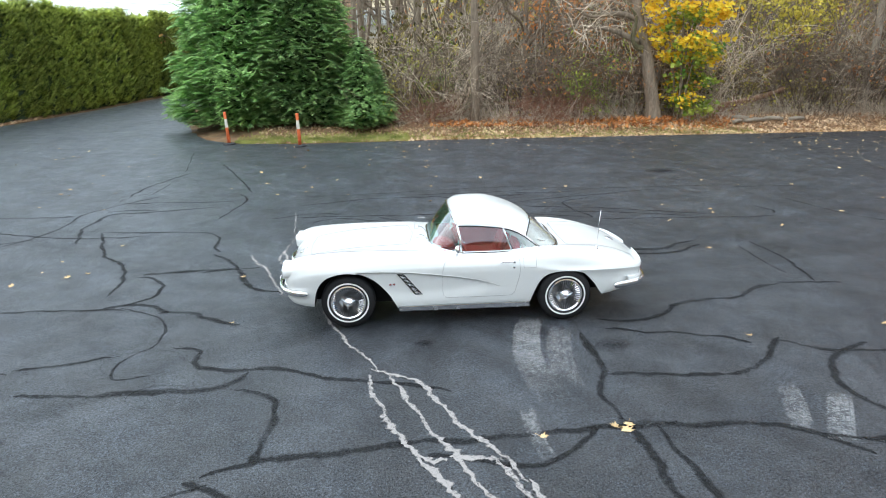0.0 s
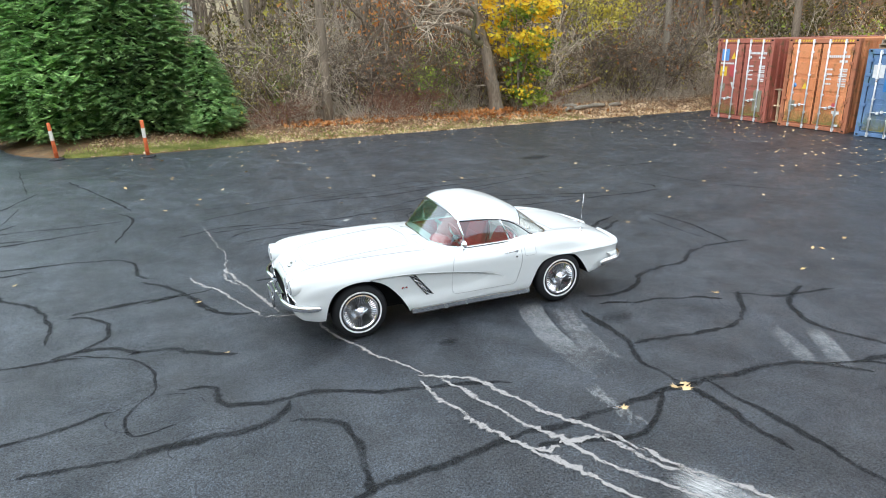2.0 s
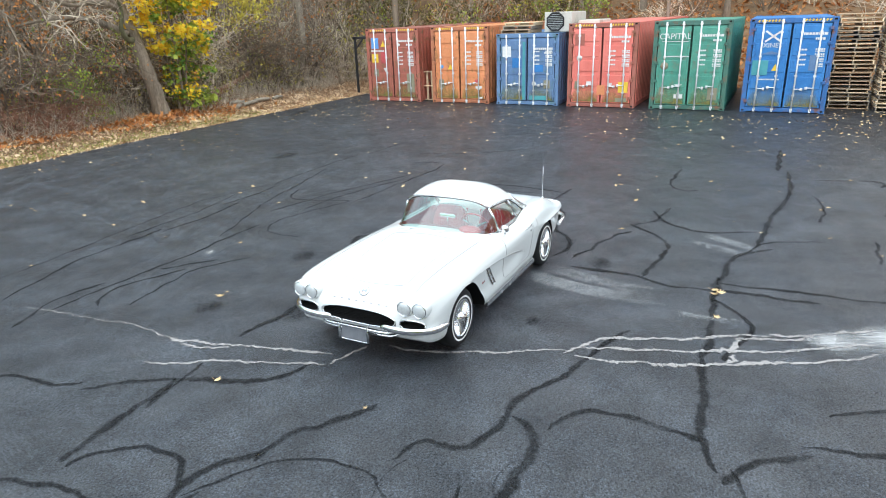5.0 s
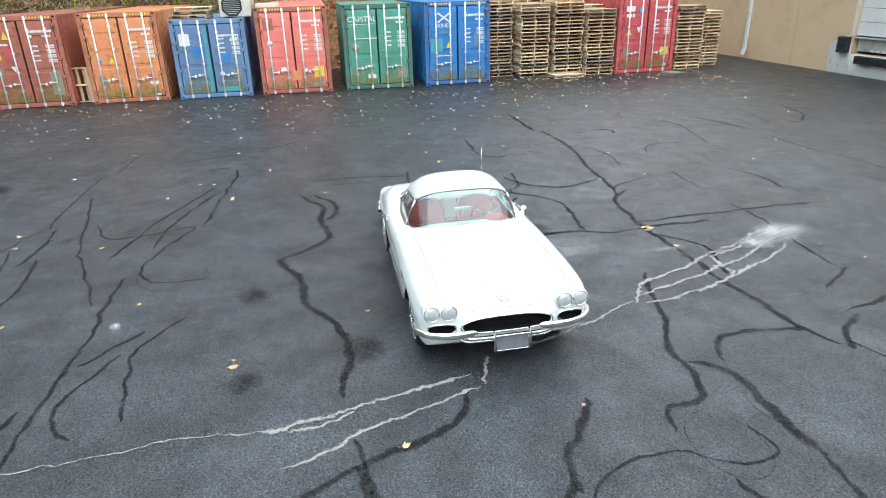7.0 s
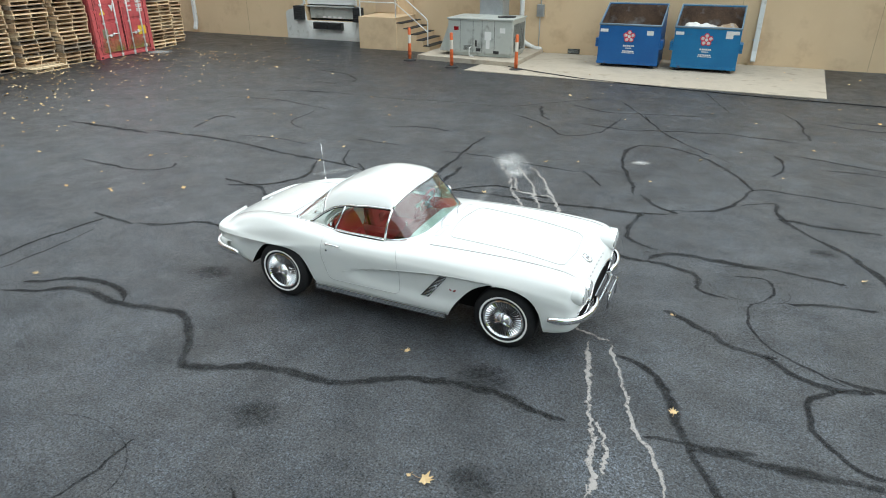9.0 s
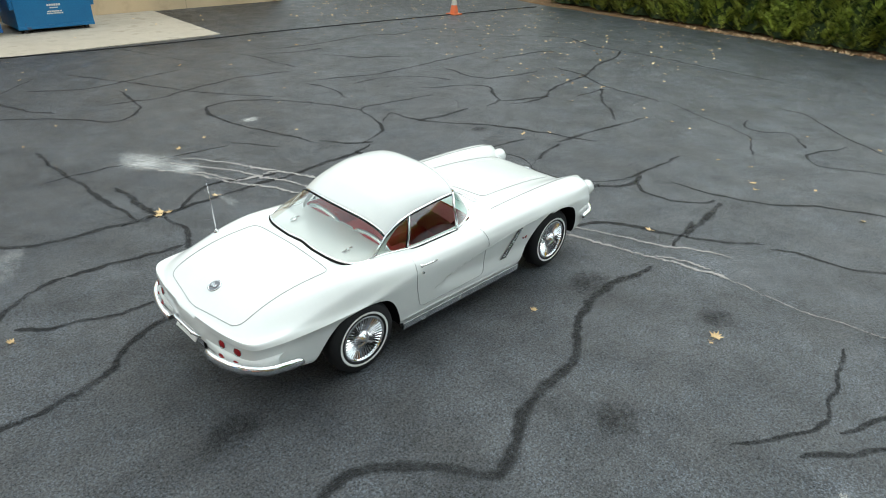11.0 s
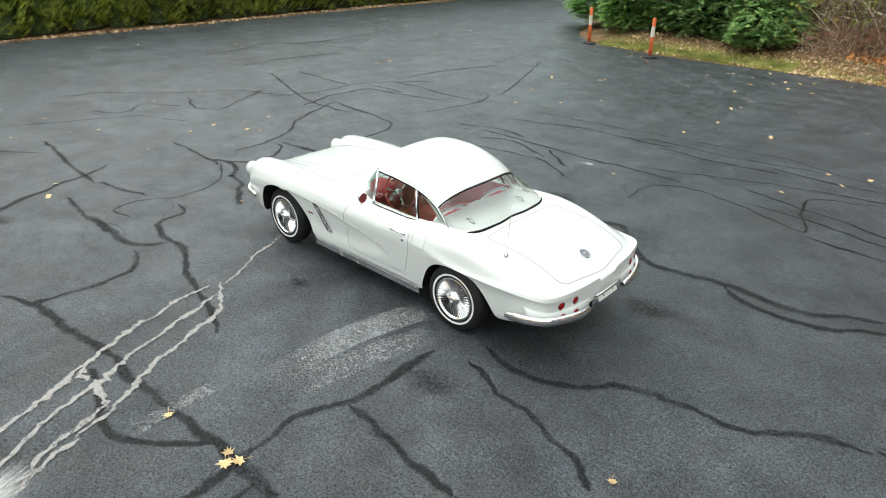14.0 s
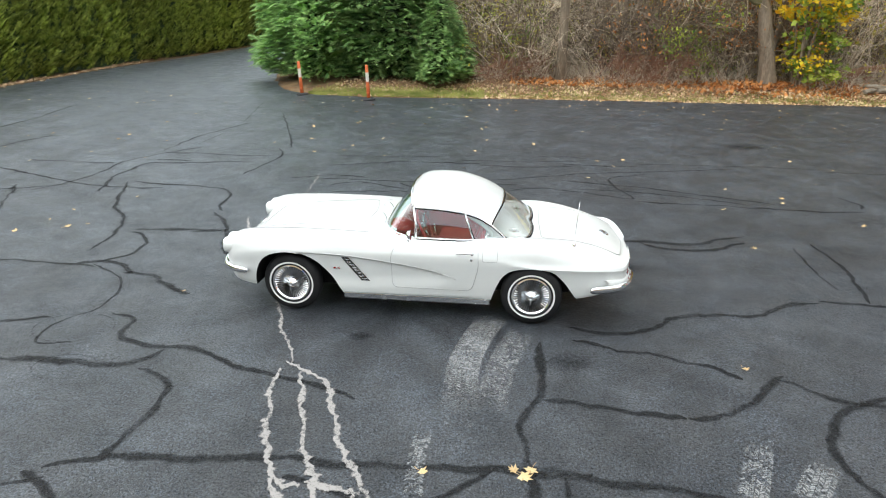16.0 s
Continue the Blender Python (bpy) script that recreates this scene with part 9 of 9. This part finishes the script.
crack("seal", 0.09, [(-3.65, -2.14), (-4.07, -2.12), (-4.40, -2.08)])
crack("seal", 0.07, [(3.48, -1.55), (3.88, -1.80), (4.30, -1.87), (4.72, -1.93)])
crack("seal", 0.08, [(-7.16, -1.43), (-6.75, -1.47), (-6.34, -1.52), (-5.93, -1.56), (-5.52, -1.58), (-5.11, -1.59), (-4.71, -1.63)])
crack("seal", 0.07, [(4.49, 0.16), (4.93, 0.11), (5.37, 0.07)])
crack("seal", 0.05, [(4.81, 1.81), (4.78, 1.00), (4.82, 0.48)])
crack("seal", 0.05, [(0.86, 3.23), (0.92, 3.96), (1.53, 4.17), (2.25, 4.01), (2.95, 3.77), (2.78, 4.35), (2.75, 5.03), (3.47, 5.34)])
crack("seal", 0.1, [(8.27, -3.66), (7.52, -3.71), (6.77, -3.75), (6.04, -3.70), (5.32, -3.59), (4.60, -3.50), (3.88, -3.45), (3.14, -3.39)])
crack("seal", 0.06, [(2.06, -4.89), (1.29, -4.95), (0.57, -4.85), (-0.16, -4.80), (-0.56, -4.80)])
crack("seal", 0.07, [(1.52, -3.08), (1.62, -3.81), (1.65, -4.55), (1.73, -5.27), (1.75, -6.00), (1.75, -6.17)])
crack("seal", 0.06, [(-2.74, 4.28), (-1.96, 4.30), (-1.23, 4.29), (-0.49, 4.26), (0.26, 4.32), (0.98, 4.34), (1.14, 4.33)])
crack("seal", 0.06, [(3.00, 3.64), (3.73, 3.59), (4.47, 3.55), (5.21, 3.50), (5.96, 3.47), (6.47, 3.53)])
crack("seal", 0.07, [(1.04, -3.07), (0.43, -3.51), (-0.31, -3.34), (-0.47, -3.31)])
crack("seal", 0.07, [(-2.16, -3.57), (-2.86, -3.88), (-3.15, -4.48), (-3.36, -5.11), (-4.10, -5.09), (-4.85, -5.05), (-5.10, -5.03)])
crack("seal", 0.07, [(-5.96, 3.62), (-5.22, 3.55), (-4.48, 3.49), (-3.86, 3.25), (-3.71, 2.55), (-3.53, 2.28)])
crack("seal", 0.07, [(-5.96, 3.62), (-5.68, 2.92), (-5.35, 2.25), (-4.85, 1.68), (-4.60, 0.99), (-4.59, 0.48)])
crack("seal", 0.05, [(-0.30, 5.97), (0.43, 6.01), (1.18, 6.02), (1.93, 6.16), (2.51, 6.31)])
crack("seal", 0.06, [(-3.13, 4.23), (-2.47, 4.53), (-1.76, 4.49)])
crack("seal", 0.06, [(-1.08, 4.18), (-0.76, 3.93), (-0.44, 3.69)])
crack("seal", 0.06, [(-0.63, -4.89), (-0.86, -4.56), (-1.10, -4.23)])
crack("seal", 0.06, [(5.09, 1.98), (5.18, 1.20), (5.10, 0.47), (5.05, 0.15)])
crack("seal", 0.08, [(-1.68, -4.03), (-1.44, -4.73), (-1.20, -5.43), (-1.05, -6.16), (-1.23, -6.87), (-1.84, -6.92), (-2.45, -6.52), (-2.90, -5.92), (-3.24, -5.23), (-3.33, -4.99)])
crack("seal", 0.06, [(-2.71, 5.23), (-2.02, 5.46), (-1.33, 5.70), (-0.61, 5.73), (0.11, 5.75), (0.26, 5.79)])
crack("seal", 0.06, [(1.85, 5.97), (2.58, 5.89), (3.35, 5.96)])
crack("seal", 0.05, [(3.74, -4.25), (3.41, -3.54), (2.89, -3.31)])
crack("seal", 0.05, [(4.05, -4.93), (3.30, -4.92), (3.05, -4.92)])
crack("seal", 0.06, [(3.97, -6.11), (3.28, -6.34), (2.53, -6.29)])
crack("seal", 0.05, [(-8.53, -1.69), (-8.24, -1.03), (-7.94, -0.37), (-7.63, 0.29), (-6.98, 0.64), (-6.67, 0.78)])
crack("seal", 0.05, [(6.42, -4.11), (5.68, -4.28), (4.93, -4.23), (4.76, -4.20)])
crack("seal", 0.05, [(-4.11, 4.34), (-4.01, 5.09), (-3.92, 5.83), (-4.19, 6.52)])
crack("seal", 0.05, [(1.82, 4.74), (2.53, 4.59), (3.25, 4.45), (3.95, 4.22), (4.65, 3.97), (5.35, 3.72)])
crack("seal", 0.05, [(6.50, 3.69), (6.57, 3.92), (6.41, 4.28)])
crack("seal", 0.07, [(-9.13, 4.24), (-8.45, 3.99), (-7.76, 3.73), (-7.08, 3.48), (-6.37, 3.29), (-5.64, 3.26), (-5.15, 3.30)])
crack("seal", 0.04, [(3.40, 6.08), (4.12, 6.18), (4.86, 6.20), (5.60, 6.22), (6.34, 6.20), (6.83, 6.17)])
crack("seal", 0.06, [(-0.86, -9.40), (-1.15, -8.71), (-1.49, -8.05), (-1.91, -7.46), (-2.42, -6.91), (-2.54, -6.80)])
crack("seal", 0.05, [(0.35, 4.50), (1.04, 4.77), (1.72, 5.04), (2.41, 5.31), (3.11, 5.48), (3.82, 5.64), (4.53, 5.81), (5.15, 5.95)])
crack("seal", 0.05, [(6.85, 5.98), (7.58, 5.96), (8.22, 5.94)])
crack("seal", 0.07, [(7.84, -1.62), (7.11, -1.61), (6.37, -1.62), (6.00, -1.95), (6.15, -2.18)])
crack("seal", 0.06, [(2.05, -8.34), (1.41, -7.98), (0.84, -7.51), (0.30, -6.98), (-0.27, -7.49), (-0.37, -8.24), (-0.45, -8.91)])
crack("seal", 0.05, [(5.45, -5.14), (6.13, -5.50), (6.22, -6.23), (6.28, -6.63)])
crack("seal", 0.06, [(-7.33, 2.88), (-6.97, 3.52), (-6.86, 4.21), (-6.90, 4.93), (-6.56, 5.59), (-6.10, 6.20), (-5.92, 6.39)])
crack("seal", 0.05, [(-4.00, 6.57), (-4.21, 7.26), (-4.50, 7.93), (-4.78, 8.59), (-5.07, 9.25), (-5.36, 9.91), (-5.65, 10.57)])
crack("seal", 0.05, [(-9.95, -0.28), (-9.93, 0.45), (-9.44, 0.97), (-8.94, 1.50), (-8.55, 2.11), (-8.16, 2.73), (-7.51, 3.04), (-6.93, 3.31)])
crack("seal", 0.05, [(7.35, 4.88), (7.59, 4.17), (7.84, 3.46), (8.29, 2.90), (8.77, 2.35), (8.93, 2.17)])
crack("seal", 0.06, [(-6.61, 5.84), (-6.59, 6.58), (-6.57, 7.32), (-6.39, 8.03), (-6.18, 8.72), (-6.03, 9.18)])
crack("seal", 0.06, [(-0.09, -10.66), (-0.44, -10.03), (-0.79, -9.41), (-1.07, -8.92)])
crack("seal", 0.06, [(-3.65, -11.00), (-3.99, -10.28), (-4.10, -9.54), (-4.20, -8.80), (-4.22, -8.64)])
crack("seal", 0.05, [(6.91, -8.54), (6.18, -8.55), (5.44, -8.56), (4.72, -8.67), (3.99, -8.83), (3.25, -8.88), (2.50, -8.89), (1.92, -9.26), (1.41, -9.82), (0.90, -10.36), (0.50, -10.75)])
crack("seal", 0.05, [(9.29, -6.97), (8.56, -7.10), (7.83, -7.20), (7.12, -7.07), (6.41, -6.93), (6.01, -6.86)])
crack("seal", 0.05, [(-1.89, -12.63), (-2.12, -11.92), (-2.35, -11.21), (-2.59, -10.51)])
crack("seal", 0.05, [(9.71, -9.88), (8.97, -9.76), (8.24, -9.65), (7.67, -9.55)])
crack("seal", 0.035, [(-6.25, 6.41), (-6.16, 6.88), (-6.15, 7.36), (-6.14, 7.84)])
crack("seal", 0.035, [(-6.23, 9.19), (-6.33, 9.66), (-6.44, 10.13), (-6.54, 10.61), (-6.64, 11.08), (-6.75, 11.55), (-6.85, 12.02), (-6.95, 12.49)])
crack("seal", 0.035, [(-2.95, 6.01), (-2.46, 6.05), (-1.98, 6.08), (-1.49, 6.12), (-1.00, 6.20), (-0.50, 6.28), (-0.01, 6.35), (0.47, 6.41), (0.96, 6.48), (1.44, 6.54), (1.93, 6.58), (2.41, 6.46), (2.90, 6.33), (3.30, 6.23)])
crack("seal", 0.07, [(-5.71, 0.02), (-5.16, 0.02), (-4.68, 0.01), (-4.16, -0.01)])
crack("seal", 0.11, [(-3.08, 1.46), (-3.64, 1.39), (-4.21, 1.33), (-4.40, 1.26)])
crack("seal", 0.11, [(8.31, -3.48), (8.79, -3.47), (9.27, -3.47), (9.75, -3.46), (10.23, -3.46), (10.71, -3.45)])
crack("seal", 0.05, [(2.06, 4.22), (2.54, 4.21), (3.05, 4.15), (3.55, 4.07), (4.03, 3.92), (4.52, 3.76), (4.76, 3.70)])
crack("seal", 0.05, [(-2.30, 3.85), (-1.91, 4.12), (-1.38, 4.02), (-0.92, 3.81)])
crack("seal", 0.09, [(-3.18, -4.25), (-3.59, -4.55), (-3.67, -4.15), (-3.83, -3.71), (-4.17, -3.34), (-4.50, -2.97), (-4.72, -2.53), (-4.93, -2.06), (-5.10, -1.56), (-5.34, -1.19)])
crack("seal", 0.09, [(-3.67, -3.89), (-4.16, -3.86), (-4.67, -3.87), (-4.94, -3.89)])
crack("seal", 0.09, [(-5.26, -5.55), (-5.70, -5.30), (-6.20, -5.16), (-6.45, -4.74), (-6.15, -4.33), (-5.84, -3.92), (-5.34, -3.81)])
crack("seal", 0.09, [(3.90, -3.36), (3.67, -2.92), (3.60, -2.49), (3.82, -2.06), (4.21, -1.79), (4.44, -1.70)])
crack("seal", 0.09, [(1.57, -9.32), (1.42, -8.86), (1.25, -8.42), (0.94, -8.03)])
crack("seal", 0.09, [(7.70, -4.15), (7.84, -4.64), (7.97, -5.13), (7.80, -5.32), (7.49, -5.25)])
crack("seal", 0.09, [(-5.79, -3.85), (-6.30, -3.66), (-6.78, -3.53), (-6.94, -3.49)])
crack("seal", 0.09, [(-6.13, 2.97), (-6.29, 3.45), (-6.45, 3.92), (-6.41, 4.40), (-6.37, 4.88), (-5.89, 4.98), (-5.42, 5.08), (-4.94, 5.19), (-4.45, 5.29)])
crack("seal", 0.06, [(-8.43, 1.68), (-7.94, 1.52), (-7.44, 1.37), (-7.02, 1.66), (-7.25, 2.10), (-7.49, 2.54), (-7.72, 2.98), (-7.84, 3.20)])
crack("seal", 0.06, [(-8.64, -0.11), (-8.16, 0.02), (-8.07, 0.31), (-8.36, 0.74), (-7.96, 1.07), (-7.76, 1.24)])
crack("seal", 0.06, [(0.17, 5.65), (0.67, 5.62), (1.17, 5.62), (1.68, 5.69), (2.10, 5.76)])
crack("seal", 0.075, [(-3.57, -7.23), (-3.75, -6.70), (-3.69, -6.20), (-3.54, -5.89)])
crack("seal", 0.085, [(-3.83, -7.39), (-4.32, -7.27), (-4.82, -7.13), (-5.33, -7.02), (-5.85, -7.04), (-6.36, -7.07), (-6.88, -7.13), (-7.38, -7.19), (-7.87, -7.23), (-8.35, -7.28), (-8.84, -7.33), (-9.32, -7.38)])
crack("seal", 0.085, [(-4.32, -6.62), (-4.83, -6.69), (-5.32, -6.63), (-5.78, -6.42), (-6.10, -6.03), (-6.30, -5.54)])
crack("seal", 0.085, [(-6.97, -6.75), (-6.92, -6.21), (-6.83, -5.72), (-7.03, -5.26), (-7.54, -5.14), (-8.04, -5.04), (-8.53, -5.00)])
crack("seal", 0.085, [(-5.73, -3.62), (-6.23, -3.49), (-6.71, -3.48), (-7.18, -3.69), (-7.64, -3.87), (-8.14, -3.95), (-8.64, -4.02), (-9.14, -4.10), (-9.59, -4.29), (-10.04, -4.47), (-10.50, -4.62), (-10.98, -4.70), (-11.46, -4.77), (-11.90, -4.96), (-12.33, -5.17), (-12.55, -5.27)])
crack("seal", 0.085, [(-10.28, -8.75), (-10.74, -8.58), (-11.20, -8.41), (-11.65, -8.23), (-12.07, -7.99), (-12.38, -7.61), (-12.70, -7.22), (-12.59, -6.79), (-12.39, -6.33), (-12.24, -5.88), (-12.30, -5.40), (-12.37, -4.92), (-12.43, -4.44), (-12.43, -3.95), (-12.42, -3.46), (-12.40, -2.97), (-12.39, -2.49), (-12.38, -2.00), (-12.36, -1.51), (-12.35, -1.02), (-12.34, -0.61)])
crack("seal", 0.085, [(-8.55, -6.52), (-9.03, -6.49), (-9.52, -6.46), (-10.00, -6.44), (-10.48, -6.41), (-10.79, -6.04)])
crack("seal", 0.085, [(-9.17, -5.11), (-9.14, -4.62), (-9.08, -4.15), (-8.84, -3.73), (-8.61, -3.30), (-8.52, -2.83), (-8.49, -2.32), (-8.41, -1.82)])
crack("seal", 0.075, [(-7.35, -3.12), (-7.85, -3.12), (-8.35, -3.13), (-7.92, -2.88), (-7.52, -2.62), (-7.20, -2.25), (-6.85, -1.92), (-6.53, -1.68)])
crack("seal", 0.085, [(-9.24, -10.70), (-9.72, -10.62), (-10.21, -10.53), (-10.69, -10.45), (-10.99, -10.07), (-11.29, -9.69), (-11.39, -9.56)])
crack("seal", 0.085, [(-8.84, 4.84), (-8.36, 4.82), (-7.87, 4.81), (-7.39, 4.79), (-7.02, 4.82)])
crack("seal", 0.085, [(-6.54, 5.12), (-6.09, 5.21), (-5.59, 5.18)])
crack("seal", 0.075, [(-6.49, 5.80), (-6.00, 5.81), (-5.51, 5.81), (-5.03, 5.76), (-4.53, 5.77), (-4.09, 5.81)])
crack("seal", 0.085, [(-12.26, 4.30), (-12.27, 4.81), (-12.30, 5.30), (-12.50, 5.75), (-12.69, 6.20), (-12.71, 6.62), (-12.37, 6.96), (-12.04, 7.31), (-12.03, 7.81), (-12.02, 8.30), (-12.01, 8.80), (-12.03, 9.29), (-12.11, 9.78), (-12.20, 10.27), (-12.28, 10.76), (-12.35, 11.17)])
crack("seal", 0.085, [(-10.32, 3.99), (-10.38, 4.48), (-10.43, 4.96), (-10.44, 5.46), (-10.36, 5.95), (-10.28, 6.45), (-10.10, 6.92), (-10.02, 7.07)])
crack("seal", 0.085, [(0.90, -9.78), (0.45, -9.57), (-0.00, -9.36), (-0.47, -9.43), (-0.93, -9.55), (-1.40, -9.67), (-1.87, -9.79), (-2.10, -9.85)])
crack("seal", 0.085, [(0.18, -8.05), (-0.33, -7.99), (-0.83, -7.92), (-1.29, -8.11), (-1.75, -8.25), (-2.22, -8.36), (-2.69, -8.48), (-3.19, -8.43), (-3.69, -8.38), (-4.02, -8.35)])
crack("seal", 0.085, [(-4.28, -10.22), (-4.76, -10.10), (-5.25, -9.97), (-5.77, -9.99), (-5.95, -10.02)])
crack("seal", 0.085, [(-5.49, -9.38), (-5.78, -8.96), (-6.07, -8.55), (-6.51, -8.33), (-6.95, -8.10), (-7.24, -7.95)])
crack("seal", 0.085, [(-4.88, -10.57), (-5.38, -10.56), (-5.88, -10.55), (-6.37, -10.57), (-6.85, -10.64), (-7.32, -10.70), (-7.80, -10.77), (-8.25, -10.69), (-8.67, -10.46), (-9.18, -10.47), (-9.61, -10.47)])
crack("seal", 0.085, [(8.78, -8.13), (8.31, -8.25), (7.83, -8.38), (7.36, -8.50), (7.06, -8.59)])
crack("seal", 0.085, [(9.70, -11.26), (9.21, -11.19), (8.72, -11.11), (8.26, -10.96), (7.87, -10.65), (7.52, -10.32), (7.41, -9.83)])
crack('white', 0.014, [(-2.71, 4.65), (-2.63, 4.13), (-2.56, 3.52), (-2.48, 2.95), (-2.50, 2.16)])
crack('white', 0.045, [(-2.52, 2.25), (-2.50, 2.10), (-2.34, 1.48), (-2.18, 0.90), (-2.03, 0.32)])
crack('white', 0.035, [(-3.02, 2.05), (-2.85, 1.64), (-2.65, 1.33), (-2.50, 0.96), (-2.38, 0.64), (-2.23, 0.28)])
crack('white', 0.035, [(-2.21, 0.23), (-1.99, 0.18), (-1.73, 0.11)])
crack('white', 0.035, [(-1.62, -0.11), (-1.57, -0.51), (-1.34, -1.06), (-1.12, -1.49), (-0.90, -1.93)])
crack('white', 0.035, [(-2.55, 2.03), (-2.53, 1.76), (-2.38, 1.46)])
crack('white', 0.050, [(-1.02, -1.97), (-0.95, -2.35), (-0.79, -2.75), (-0.66, -3.11), (-0.55, -3.35), (-0.35, -3.71), (-0.26, -3.86)])
crack('white', 0.050, [(-0.79, -1.99), (-0.66, -2.43), (-0.51, -2.78), (-0.38, -3.09), (-0.22, -3.41), (-0.12, -3.76)])
crack('white', 0.050, [(-0.99, -1.85), (-0.62, -2.06), (-0.39, -2.40), (-0.23, -2.80), (-0.09, -3.07), (0.10, -3.33), (0.29, -3.73)])
crack('white', 0.050, [(-0.30, -3.38), (-0.05, -3.40), (0.12, -3.44)])
crack("white", 0.045, [(-0.30, -3.78), (-0.20, -4.05), (0.02, -4.35), (0.25, -4.70)])
crack("white", 0.045, [(-0.12, -3.70), (0.05, -4.00), (0.25, -4.30), (0.50, -4.65)])
crack("white", 0.045, [(0.29, -3.70), (0.42, -4.00), (0.60, -4.30), (0.85, -4.70)])
crack("white", 0.04, [(0.05, -3.42), (0.25, -3.85), (0.45, -4.20)])
crack("white", 0.04, [(-0.55, -3.34), (-0.42, -3.42), (-0.32, -3.40)])
